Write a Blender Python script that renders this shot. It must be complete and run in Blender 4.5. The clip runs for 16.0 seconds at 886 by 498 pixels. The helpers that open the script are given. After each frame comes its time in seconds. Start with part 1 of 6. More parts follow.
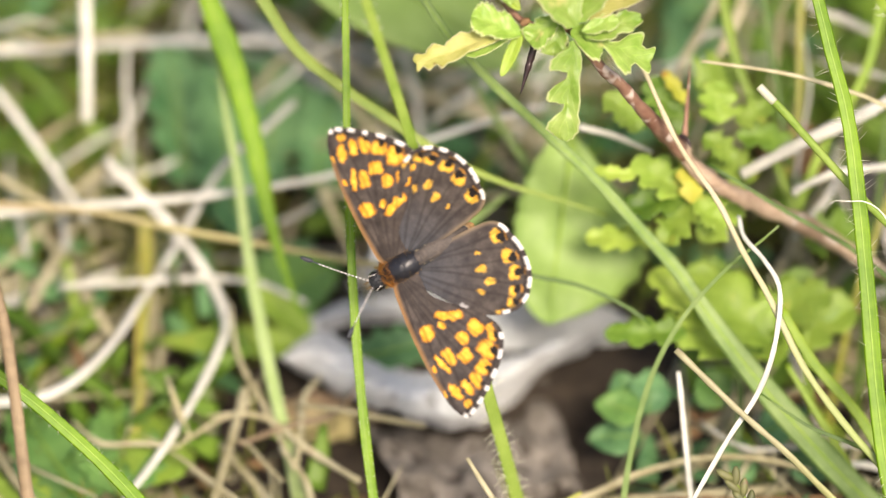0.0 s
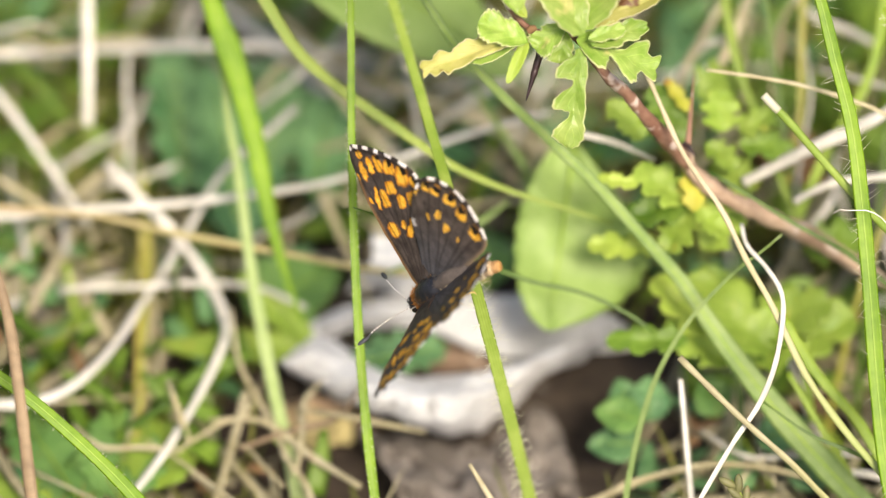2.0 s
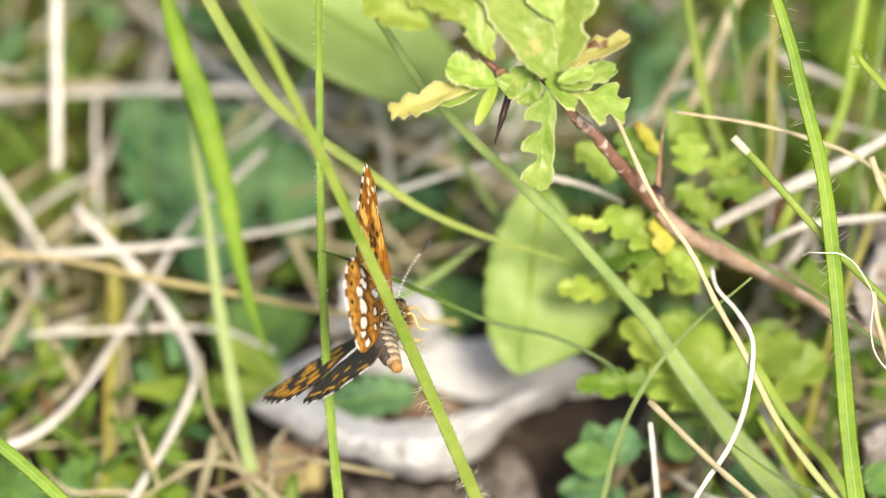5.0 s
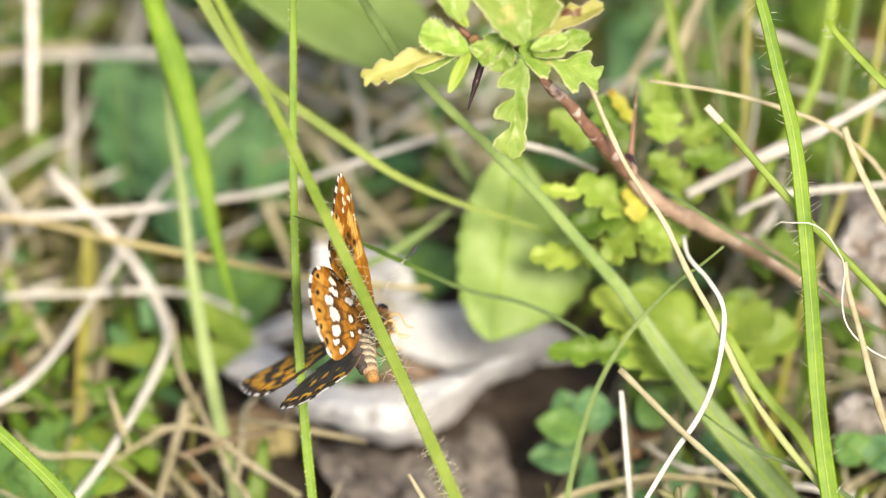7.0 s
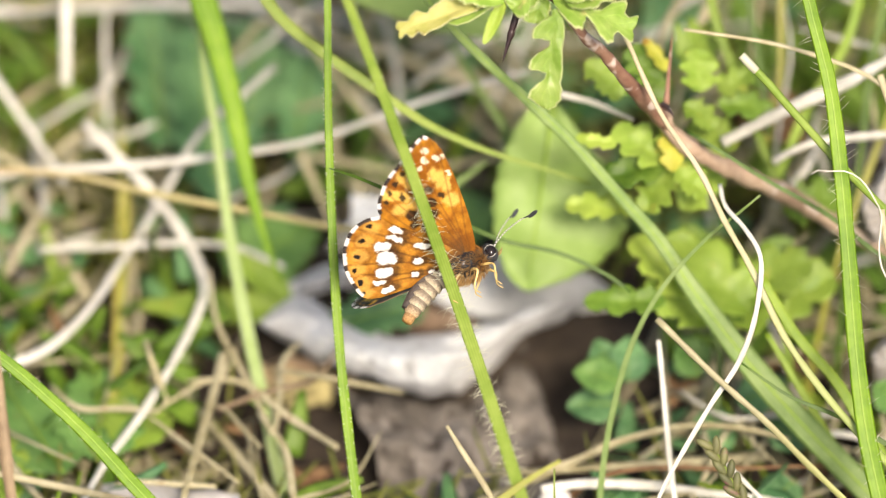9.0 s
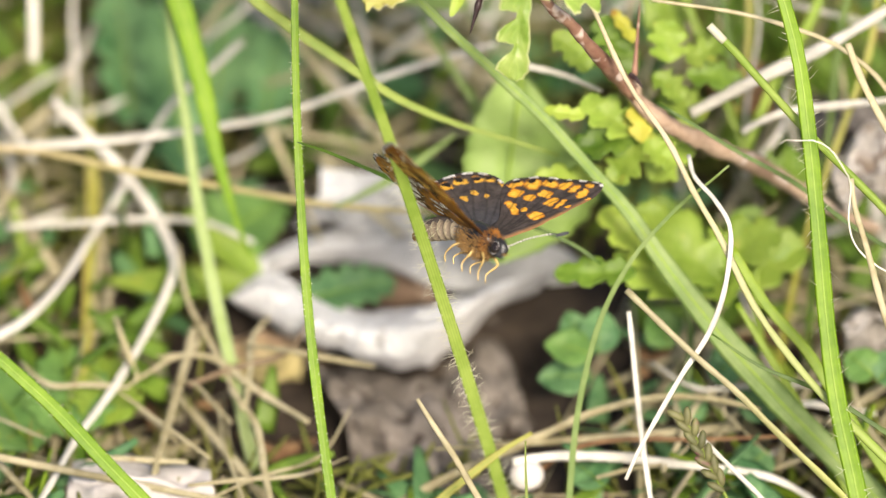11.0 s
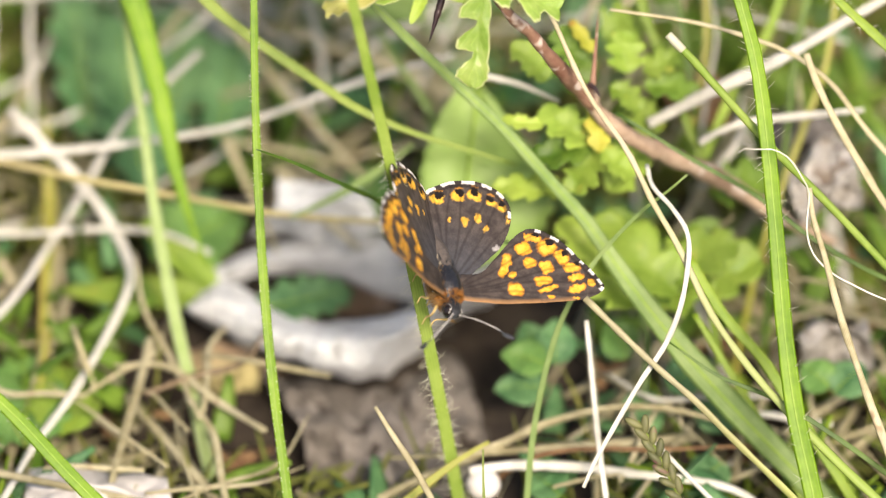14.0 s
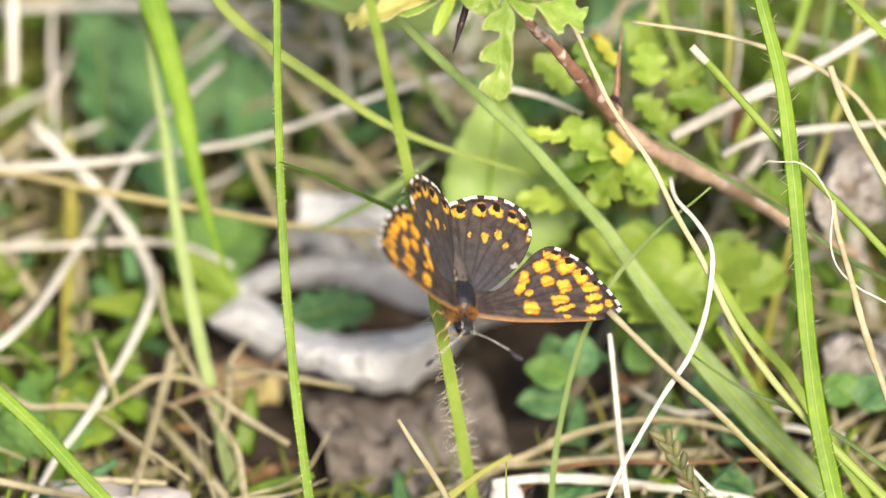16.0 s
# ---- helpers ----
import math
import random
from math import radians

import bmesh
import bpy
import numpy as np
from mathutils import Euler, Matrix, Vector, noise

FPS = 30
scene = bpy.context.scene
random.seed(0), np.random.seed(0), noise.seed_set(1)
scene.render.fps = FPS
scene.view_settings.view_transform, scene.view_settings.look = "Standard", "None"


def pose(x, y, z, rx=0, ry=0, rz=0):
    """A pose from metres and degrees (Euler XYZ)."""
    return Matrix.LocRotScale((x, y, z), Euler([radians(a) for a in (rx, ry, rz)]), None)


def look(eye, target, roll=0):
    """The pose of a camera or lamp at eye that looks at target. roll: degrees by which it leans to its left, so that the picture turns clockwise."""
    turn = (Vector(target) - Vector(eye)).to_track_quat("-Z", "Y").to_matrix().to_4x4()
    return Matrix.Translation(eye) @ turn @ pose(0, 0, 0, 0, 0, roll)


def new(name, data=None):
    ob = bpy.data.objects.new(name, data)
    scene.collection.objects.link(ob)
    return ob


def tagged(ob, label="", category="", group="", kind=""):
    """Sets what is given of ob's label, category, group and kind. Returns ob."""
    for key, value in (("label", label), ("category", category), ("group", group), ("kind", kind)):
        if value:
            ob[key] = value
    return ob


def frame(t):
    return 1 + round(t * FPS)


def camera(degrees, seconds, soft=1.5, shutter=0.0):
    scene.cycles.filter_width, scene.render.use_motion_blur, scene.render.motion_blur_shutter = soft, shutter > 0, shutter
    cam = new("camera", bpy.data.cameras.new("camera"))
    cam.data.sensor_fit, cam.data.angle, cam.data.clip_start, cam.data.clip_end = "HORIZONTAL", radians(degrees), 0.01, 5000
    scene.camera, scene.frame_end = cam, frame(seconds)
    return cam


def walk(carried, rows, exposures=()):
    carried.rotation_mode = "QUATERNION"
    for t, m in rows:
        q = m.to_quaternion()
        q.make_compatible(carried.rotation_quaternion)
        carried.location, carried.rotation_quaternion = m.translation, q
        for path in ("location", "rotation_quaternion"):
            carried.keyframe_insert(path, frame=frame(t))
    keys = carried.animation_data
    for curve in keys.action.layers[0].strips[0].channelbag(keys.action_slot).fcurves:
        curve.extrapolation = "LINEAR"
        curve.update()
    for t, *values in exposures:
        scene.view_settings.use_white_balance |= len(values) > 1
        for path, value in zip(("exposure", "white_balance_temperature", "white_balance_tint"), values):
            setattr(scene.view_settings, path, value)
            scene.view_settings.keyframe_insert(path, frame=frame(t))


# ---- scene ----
cam = camera(5.8, 16.0, soft=1.1)
cam.data.dof.use_dof = True
cam.data.dof.focus_distance = 0.903
cam.data.dof.aperture_fstop = 11.5

PATH = [
    (0, (0.00000, -0.63640, 0.68140), (0.00000, -0.00000, 0.04500), -0.000),
    (0.5, (-0.00242, -0.63535, 0.68226), (-0.00150, 0.00096, 0.04578), 0.416),
    (1, (-0.00815, -0.63391, 0.68316), (-0.00314, 0.00118, 0.04547), 0.566),
    (1.5, (-0.00653, -0.63577, 0.68318), (-0.00268, 0.00028, 0.04645), 0.661),
    (2, (-0.00986, -0.63749, 0.68263), (-0.00051, -0.00074, 0.04666), 0.984),
    (2.5, (-0.00826, -0.63582, 0.68286), (0.00033, -0.00022, 0.04572), 1.033),
    (3, (-0.00269, -0.63604, 0.68040), (0.00297, 0.00132, 0.04500), 0.703),
    (3.5, (-0.00451, -0.63561, 0.68023), (0.00114, 0.00241, 0.04549), 0.652),
    (4, (-0.00721, -0.63659, 0.67945), (0.00116, 0.00282, 0.04614), 0.797),
    (6.5, (-0.00610, -0.63615, 0.68014), (0.00448, 0.00517, 0.04880), 1.110),
    (7, (-0.00381, -0.63600, 0.68076), (0.00565, 0.00168, 0.04572), 1.433),
    (7.5, (-0.00366, -0.63299, 0.68200), (0.00041, -0.00202, 0.04023), 1.011),
    (8, (-0.00555, -0.63283, 0.68245), (-0.00226, -0.00358, 0.03900), 1.025),
    (8.5, (-0.00336, -0.62971, 0.68480), (0.00020, -0.00156, 0.04028), 0.811),
    (9, (-0.00455, -0.63282, 0.68290), (0.00196, -0.00136, 0.04165), 0.765),
    (11.5, (-0.00167, -0.63266, 0.68103), (0.00598, -0.00249, 0.03852), 0.321),
    (12, (-0.00099, -0.63355, 0.68082), (0.00673, -0.00232, 0.03936), 0.367),
    (12.5, (-0.00158, -0.63399, 0.68036), (0.00709, -0.00227, 0.03939), 0.407),
    (13, (-0.00375, -0.63233, 0.68241), (0.00655, -0.00137, 0.04070), 0.536),
    (13.5, (-0.00704, -0.63467, 0.68115), (0.00725, -0.00172, 0.04148), 0.835),
    (14, (-0.00778, -0.63951, 0.67567), (0.00940, -0.00260, 0.04002), 1.143),
    (14.5, (-0.00885, -0.63836, 0.67600), (0.00531, -0.00194, 0.03979), 0.950),
    (15, (-0.01337, -0.63815, 0.67682), (0.00403, -0.00303, 0.03939), 1.053),
    (15.5, (-0.01017, -0.64005, 0.67451), (0.00671, -0.00039, 0.04162), 1.249),
    (16, (-0.00909, -0.63868, 0.67449), (0.00704, -0.00067, 0.03992), 1.084),
]
walk(cam, [(t, look(eye, target, roll)) for t, eye, target, roll in PATH], exposures=[(0, 0.64, 7450, 17), (16, 0.64, 7450, 17)])

# ---- light: bright, thinly clouded sky ----
world = bpy.data.worlds.new("sky")
scene.world = world
world.use_nodes = True
wn = world.node_tree
sky = wn.nodes.new("ShaderNodeTexSky")
sky.sky_type = "NISHITA"
sky.sun_disc = False
SUN_ELEV, SUN_AZ = 50.0, 163.0        # height above the horizon, compass bearing from +y
sky.sun_elevation = radians(SUN_ELEV)
sky.sun_rotation = radians(SUN_AZ)
sky.dust_density = 3.0
bg = wn.nodes["Background"]
wn.links.new(sky.outputs["Color"], bg.inputs["Color"])
bg.inputs["Strength"].default_value = 0.13
sun = new("sun", bpy.data.lights.new("sun", "SUN"))
sun.data.energy = 3.6
sun.data.angle = radians(14)
sun.data.color = (1.0, 0.95, 0.86)
az, el = radians(SUN_AZ), radians(SUN_ELEV)
sun_dir = Vector((math.sin(az) * math.cos(el), math.cos(az) * math.cos(el), math.sin(el)))
sun.matrix_world = look(sun_dir * 5, (0, 0, 0))

# ---- plan coordinates ----
# u across, v up, w away from the camera, in millimetres, square to the line of sight; the perch is at the origin
# Things are placed to fit the camera's view; their depths w are assumed.
HEIGHT = 0.045
RIGHT, UP, AHEAD = Vector((1, 0, 0)), Vector((0, 0.70711, 0.70711)), Vector((0, 0.70711, -0.70711))
FACE = -AHEAD


def at(u, v, w):
    return Vector((0, 0, HEIGHT)) + (RIGHT * u + UP * v + AHEAD * w) / 1000


# ---- materials ----
def material(name):
    m = bpy.data.materials.new(name)
    m.use_nodes = True
    nt = m.node_tree
    return m, nt, nt.nodes["Principled BSDF"], nt.nodes["Material Output"]


def node(nt, kind, **inputs):
    n = nt.nodes.new(kind)
    for k, v in inputs.items():
        n.inputs[k.replace("_", " ")].default_value = v
    return n


def plant_material(name, dark, light, stripe=0.0, through_light=0.35, rough=0.5, spot=None, spot_amount=0.0,
                   grain=900.0, tip=None, sheen=0.0, bump=0.15, vein=0.00, rim=None):
    """A blade or leaf: two tones in patches, fine grain, veins along the length, light passing through."""
    m, nt, bsdf, out = material(name)
    L = nt.links.new
    tc = nt.nodes.new("ShaderNodeTexCoord")
    info = nt.nodes.new("ShaderNodeObjectInfo")
    big = node(nt, "ShaderNodeTexNoise", Scale=140.0, Detail=3.0)
    fine = node(nt, "ShaderNodeTexNoise", Scale=grain, Detail=4.0)
    L(tc.outputs["Object"], big.inputs["Vector"])
    L(tc.outputs["Object"], fine.inputs["Vector"])
    mixv = nt.nodes.new("ShaderNodeMath")
    mixv.operation = "ADD"
    L(big.outputs["Fac"], mixv.inputs[0])
    half = node(nt, "ShaderNodeMath")
    half.operation = "MULTIPLY_ADD"
    L(fine.outputs["Fac"], half.inputs[0])
    half.inputs[1].default_value = 0.55
    half.inputs[2].default_value = -0.28
    L(half.outputs[0], mixv.inputs[1])
    ramp = nt.nodes.new("ShaderNodeValToRGB")
    ramp.color_ramp.elements[0].position, ramp.color_ramp.elements[1].position = 0.3, 0.7
    ramp.color_ramp.elements[0].color = (*dark, 1)
    ramp.color_ramp.elements[1].color = (*light, 1)
    L(mixv.outputs[0], ramp.inputs["Fac"])
    col = ramp.outputs["Color"]
    if stripe:
        uv = nt.nodes.new("ShaderNodeSeparateXYZ")
        L(tc.outputs["UV"], uv.inputs[0])
        wave = nt.nodes.new("ShaderNodeMath")
        wave.operation = "MULTIPLY"
        wave.inputs[1].default_value = 31.0
        L(uv.outputs["X"], wave.inputs[0])
        sine = nt.nodes.new("ShaderNodeMath")
        sine.operation = "SINE"
        L(wave.outputs[0], sine.inputs[0])
        amt = nt.nodes.new("ShaderNodeMath")
        amt.operation = "MULTIPLY_ADD"
        amt.inputs[1].default_value = stripe
        amt.inputs[2].default_value = 1.0 - stripe
        L(sine.outputs[0], amt.inputs[0])
        mul = nt.nodes.new("ShaderNodeVectorMath")
        mul.operation = "SCALE"
        L(col, mul.inputs[0])
        L(amt.outputs[0], mul.inputs["Scale"])
        col = mul.outputs[0]
        if tip:
            rampt = nt.nodes.new("ShaderNodeValToRGB")
            rampt.color_ramp.elements[0].position, rampt.color_ramp.elements[1].position = 0.2, 0.6
            mt = nt.nodes.new("ShaderNodeMix")
            mt.data_type = "RGBA"
            L(uv.outputs["Y"], rampt.inputs["Fac"])
            L(rampt.outputs["Color"], mt.inputs["Factor"])
            L(col, mt.inputs["A"])
            mt.inputs["B"].default_value = (*tip, 1)
            col = mt.outputs["Result"]
    if spot:
        blot = node(nt, "ShaderNodeTexNoise", Scale=420.0, Detail=2.0)
        L(tc.outputs["Object"], blot.inputs["Vector"])
        cut = nt.nodes.new("ShaderNodeValToRGB")
        cut.color_ramp.elements[0].position = 0.68 - 0.3 * spot_amount
        cut.color_ramp.elements[1].position = 0.76 - 0.3 * spot_amount
        L(blot.outputs["Fac"], cut.inputs["Fac"])
        ms = nt.nodes.new("ShaderNodeMix")
        ms.data_type = "RGBA"
        L(cut.outputs["Color"], ms.inputs["Factor"])
        L(col, ms.inputs["A"])
        ms.inputs["B"].default_value = (*spot, 1)
        col = ms.outputs["Result"]
    ridge = None
    if vein:
        # side veins slanting forwards from the midrib
        uvv = nt.nodes.new("ShaderNodeSeparateXYZ")
        L(tc.outputs["UV"], uvv.inputs[0])

        def calc(op, a, b):
            q = nt.nodes.new("ShaderNodeMath")
            q.operation = op
            for slot, val in ((0, a), (1, b)):
                if isinstance(val, float):
                    q.inputs[slot].default_value = val
                else:
                    L(val, q.inputs[slot])
            return q.outputs[0]

        off = calc("ABSOLUTE", calc("SUBTRACT", uvv.outputs["X"], 0.5), 0.0)
        run = calc("SUBTRACT", calc("MULTIPLY", uvv.outputs["Y"], 6.0), calc("MULTIPLY", off, 3.6))
        run = calc("ADD", run, calc("MULTIPLY", big.outputs["Fac"], 0.5))
        tri = calc("ABSOLUTE", calc("SUBTRACT", calc("FRACT", run, 0.0), 0.5), 0.0)
        line = nt.nodes.new("ShaderNodeMapRange")
        line.inputs["From Min"].default_value, line.inputs["From Max"].default_value = 0.38, 0.5
        L(tri, line.inputs["Value"])
        ridge = line.outputs[0]
        gain = calc("ADD", calc("MULTIPLY", ridge, vein), 1.0)
        lit = nt.nodes.new("ShaderNodeVectorMath")
        lit.operation = "SCALE"
        L(col, lit.inputs[0])
        L(gain, lit.inputs["Scale"])
        col = lit.outputs[0]
    if rim:
        # a paler cartilage-like margin
        uvr = nt.nodes.new("ShaderNodeSeparateXYZ")
        L(tc.outputs["UV"], uvr.inputs[0])
        away = node(nt, "ShaderNodeMath")
        away.operation = "SUBTRACT"
        L(uvr.outputs["X"], away.inputs[0])
        away.inputs[1].default_value = 0.5
        mag = node(nt, "ShaderNodeMath")
        mag.operation = "ABSOLUTE"
        L(away.outputs[0], mag.inputs[0])
        band = nt.nodes.new("ShaderNodeMapRange")
        band.inputs["From Min"].default_value, band.inputs["From Max"].default_value = 0.43, 0.485
        L(mag.outputs[0], band.inputs["Value"])
        mr = nt.nodes.new("ShaderNodeMix")
        mr.data_type = "RGBA"
        L(band.outputs[0], mr.inputs["Factor"])
        L(col, mr.inputs["A"])
        mr.inputs["B"].default_value = (*rim, 1)
        col = mr.outputs["Result"]
    hsv = nt.nodes.new("ShaderNodeHueSaturation")
    vary = nt.nodes.new("ShaderNodeMapRange")
    vary.inputs["To Min"].default_value, vary.inputs["To Max"].default_value = 0.82, 1.15
    L(info.outputs["Random"], vary.inputs["Value"])
    L(vary.outputs[0], hsv.inputs["Value"])
    L(col, hsv.inputs["Color"])
    col = hsv.outputs["Color"]
    L(col, bsdf.inputs["Base Color"])
    bsdf.inputs["Roughness"].default_value = rough
    bsdf.inputs["Specular IOR Level"].default_value = 0.4
    if sheen:
        bsdf.inputs["Sheen Weight"].default_value = sheen
    bmp = node(nt, "ShaderNodeBump", Strength=bump, Distance=0.0002)
    L(fine.outputs["Fac"], bmp.inputs["Height"])
    if ridge:
        groove = node(nt, "ShaderNodeBump", Strength=0.22, Distance=0.0002)
        groove.invert = True
        L(ridge, groove.inputs["Height"])
        L(groove.outputs[0], bmp.inputs["Normal"])
    L(bmp.outputs[0], bsdf.inputs["Normal"])
    if through_light:
        tr = nt.nodes.new("ShaderNodeBsdfTranslucent")
        L(col, tr.inputs["Color"])
        mx = nt.nodes.new("ShaderNodeMixShader")
        mx.inputs[0].default_value = through_light
        L(bsdf.outputs[0], mx.inputs[1])
        L(tr.outputs[0], mx.inputs[2])
        L(mx.outputs[0], out.inputs["Surface"])
    return m


GRASS = plant_material("fresh_grass", (0.17, 0.30, 0.018), (0.28, 0.42, 0.035), stripe=0.05)
GRASS_BRIGHT = plant_material("bright_grass", (0.125, 0.275, 0.007), (0.22, 0.40, 0.018), stripe=0.04, bump=0.3)
GRASS_BLUE = plant_material("bluish_grass", (0.19, 0.33, 0.08), (0.31, 0.45, 0.145), stripe=0.06)
GRASS_PERCH = plant_material("perch_grass", (0.24, 0.39, 0.055), (0.38, 0.53, 0.11), stripe=0.07, bump=0.3)
GRASS_PALE = plant_material("pale_grass", (0.31, 0.44, 0.15), (0.43, 0.56, 0.25), stripe=0.06)
GRASS_DARK = plant_material("dark_grass", (0.06, 0.14, 0.02), (0.12, 0.23, 0.03), stripe=0.1)
GRASS_YELLOW = plant_material("yellowing_grass", (0.34, 0.36, 0.06), (0.46, 0.46, 0.10), stripe=0.12)
GRASS_GOLD = plant_material("golden_grass", (0.36, 0.33, 0.07), (0.52, 0.46, 0.12), stripe=0.12)
GRASS_OLIVE = plant_material("olive_grass", (0.21, 0.31, 0.045), (0.31, 0.41, 0.07), stripe=0.12)
STRAW = plant_material("straw", (0.35, 0.315, 0.17), (0.60, 0.56, 0.37), stripe=0.15, through_light=0.15, rough=0.6,
                       spot=(0.30, 0.21, 0.12), spot_amount=0.1)
STRAW_PALE = plant_material("bleached_straw", (0.58, 0.58, 0.49), (0.82, 0.82, 0.735), stripe=0.12, through_light=0.15,
                            rough=0.6)
STRAW_PINK = plant_material("pinkish_straw", (0.52, 0.36, 0.23), (0.62, 0.47, 0.32), stripe=0.1, through_light=0.15,
                            tip=(0.47, 0.42, 0.20))
STRAW_TWO = plant_material("half_green_straw", (0.50, 0.45, 0.28), (0.66, 0.60, 0.41), stripe=0.12, through_light=0.2,
                           tip=(0.25, 0.36, 0.07))
STALK_TAN = plant_material("tan_stalk", (0.27, 0.25, 0.14), (0.40, 0.38, 0.23), stripe=0.15, through_light=0.1, tip=(0.28, 0.34, 0.06))
STALK_BROWN = plant_material("brown_stalk", (0.20, 0.14, 0.08), (0.36, 0.27, 0.16), stripe=0.2, through_light=0.0, rough=0.65)
LEAF_GOLD = plant_material("golden_leaf", (0.40, 0.44, 0.04), (0.56, 0.54, 0.08), through_light=0.35, rough=0.5, spot=(0.36, 0.20, 0.04), spot_amount=0.1, bump=0.3, vein=0.1)
LEAF_SPRIG = plant_material("hawthorn_leaf", (0.20, 0.37, 0.045), (0.40, 0.54, 0.14), through_light=0.35, rough=0.35,
                            spot=(0.55, 0.58, 0.20), spot_amount=0.1, bump=0.9, vein=0.18, rim=(0.62, 0.68, 0.34))
LEAF_YELLOW = plant_material("yellowed_leaf", (0.40, 0.42, 0.09), (0.58, 0.55, 0.20), through_light=0.3, rough=0.5,
                             spot=(0.16, 0.07, 0.025), spot_amount=0.2, bump=0.6, vein=0.09, rim=(0.62, 0.60, 0.34))
LEAF_LIME = plant_material("lime_leaf", (0.30, 0.44, 0.06), (0.42, 0.55, 0.10), through_light=0.4, rough=0.45, bump=0.25, vein=0.10)
LEAF_PALE = plant_material("pale_leaf", (0.21, 0.34, 0.08), (0.28, 0.42, 0.12), through_light=0.3, rough=0.5, bump=0.1, vein=0.03)
LEAF_MID = plant_material("mid_leaf", (0.22, 0.365, 0.045), (0.34, 0.48, 0.085), through_light=0.4, rough=0.45,
                          spot=(0.46, 0.48, 0.08), spot_amount=0.05, bump=0.25, vein=0.10)
LEAF_DARK = plant_material("dark_leaf", (0.09, 0.22, 0.05), (0.18, 0.34, 0.09), through_light=0.25, rough=0.45, bump=0.2, vein=0.10)
LEAF_TEAL = plant_material("bluish_leaf", (0.04, 0.145, 0.05), (0.18, 0.37, 0.15), through_light=0.25, rough=0.55, bump=0.2, vein=0.25)
BARK = plant_material("hawthorn_bark", (0.15, 0.06, 0.04), (0.32, 0.19, 0.13), through_light=0.0, rough=0.6,
                      spot=(0.60, 0.50, 0.43), spot_amount=0.4, bump=0.8)
BARK_GREY = plant_material("greyed_bark", (0.22, 0.14, 0.09), (0.46, 0.35, 0.25), through_light=0.0, rough=0.8, spot=(0.55, 0.47, 0.40), spot_amount=0.25, bump=1.0)
THORN = plant_material("thorn", (0.012, 0.006, 0.008), (0.05, 0.03, 0.03), through_light=0.0, rough=0.3)
DEAD_LEAF = plant_material("felty_dead_leaf", (0.43, 0.455, 0.455), (0.645, 0.685, 0.685), through_light=0.06, rough=0.95,
                           spot=(0.37, 0.385, 0.38), spot_amount=0.35, grain=1600.0, sheen=0.3, bump=1.0)
DEAD_GREY = plant_material("greyed_dead_leaf", (0.26, 0.25, 0.225), (0.46, 0.445, 0.41), through_light=0.05, rough=0.9, spot=(0.16, 0.13, 0.10), spot_amount=0.4, bump=0.8)
# Dead-leaf brown, made darker: shade is put into its colour and blotches.
SHADED_BROWN = plant_material("shaded_brown_leaf", (0.075, 0.066, 0.055), (0.20, 0.185, 0.165), through_light=0.0, rough=0.9, spot=(0.035, 0.028, 0.022), spot_amount=0.4,
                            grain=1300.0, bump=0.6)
RUSSET = plant_material("russet_litter", (0.13, 0.065, 0.03), (0.30, 0.185, 0.09), through_light=0.15, rough=0.8, bump=0.4)
PETAL = plant_material("white_petal", (0.68, 0.66, 0.62), (0.82, 0.80, 0.77), through_light=0.3, rough=0.7, bump=0.2)
SPIKELET = plant_material("spikelet", (0.09, 0.10, 0.04), (0.22, 0.22, 0.09), through_light=0.1, rough=0.55,
                          spot=(0.18, 0.07, 0.08), spot_amount=0.3, bump=0.4)
MIDRIB = plant_material("midrib", (0.19, 0.34, 0.035), (0.28, 0.43, 0.06), through_light=0.2, rough=0.5)
HAIR = plant_material("pale_hair", (0.60, 0.62, 0.45), (0.74, 0.76, 0.60), through_light=0.3, rough=0.4)
LEAF_HERB = plant_material("herb_leaf", (0.075, 0.17, 0.015), (0.185, 0.315, 0.04), through_light=0.3, rough=0.5, bump=0.2)
MOSS = plant_material("moss", (0.10, 0.13, 0.02), (0.24, 0.25, 0.06), through_light=0.2, rough=0.8)


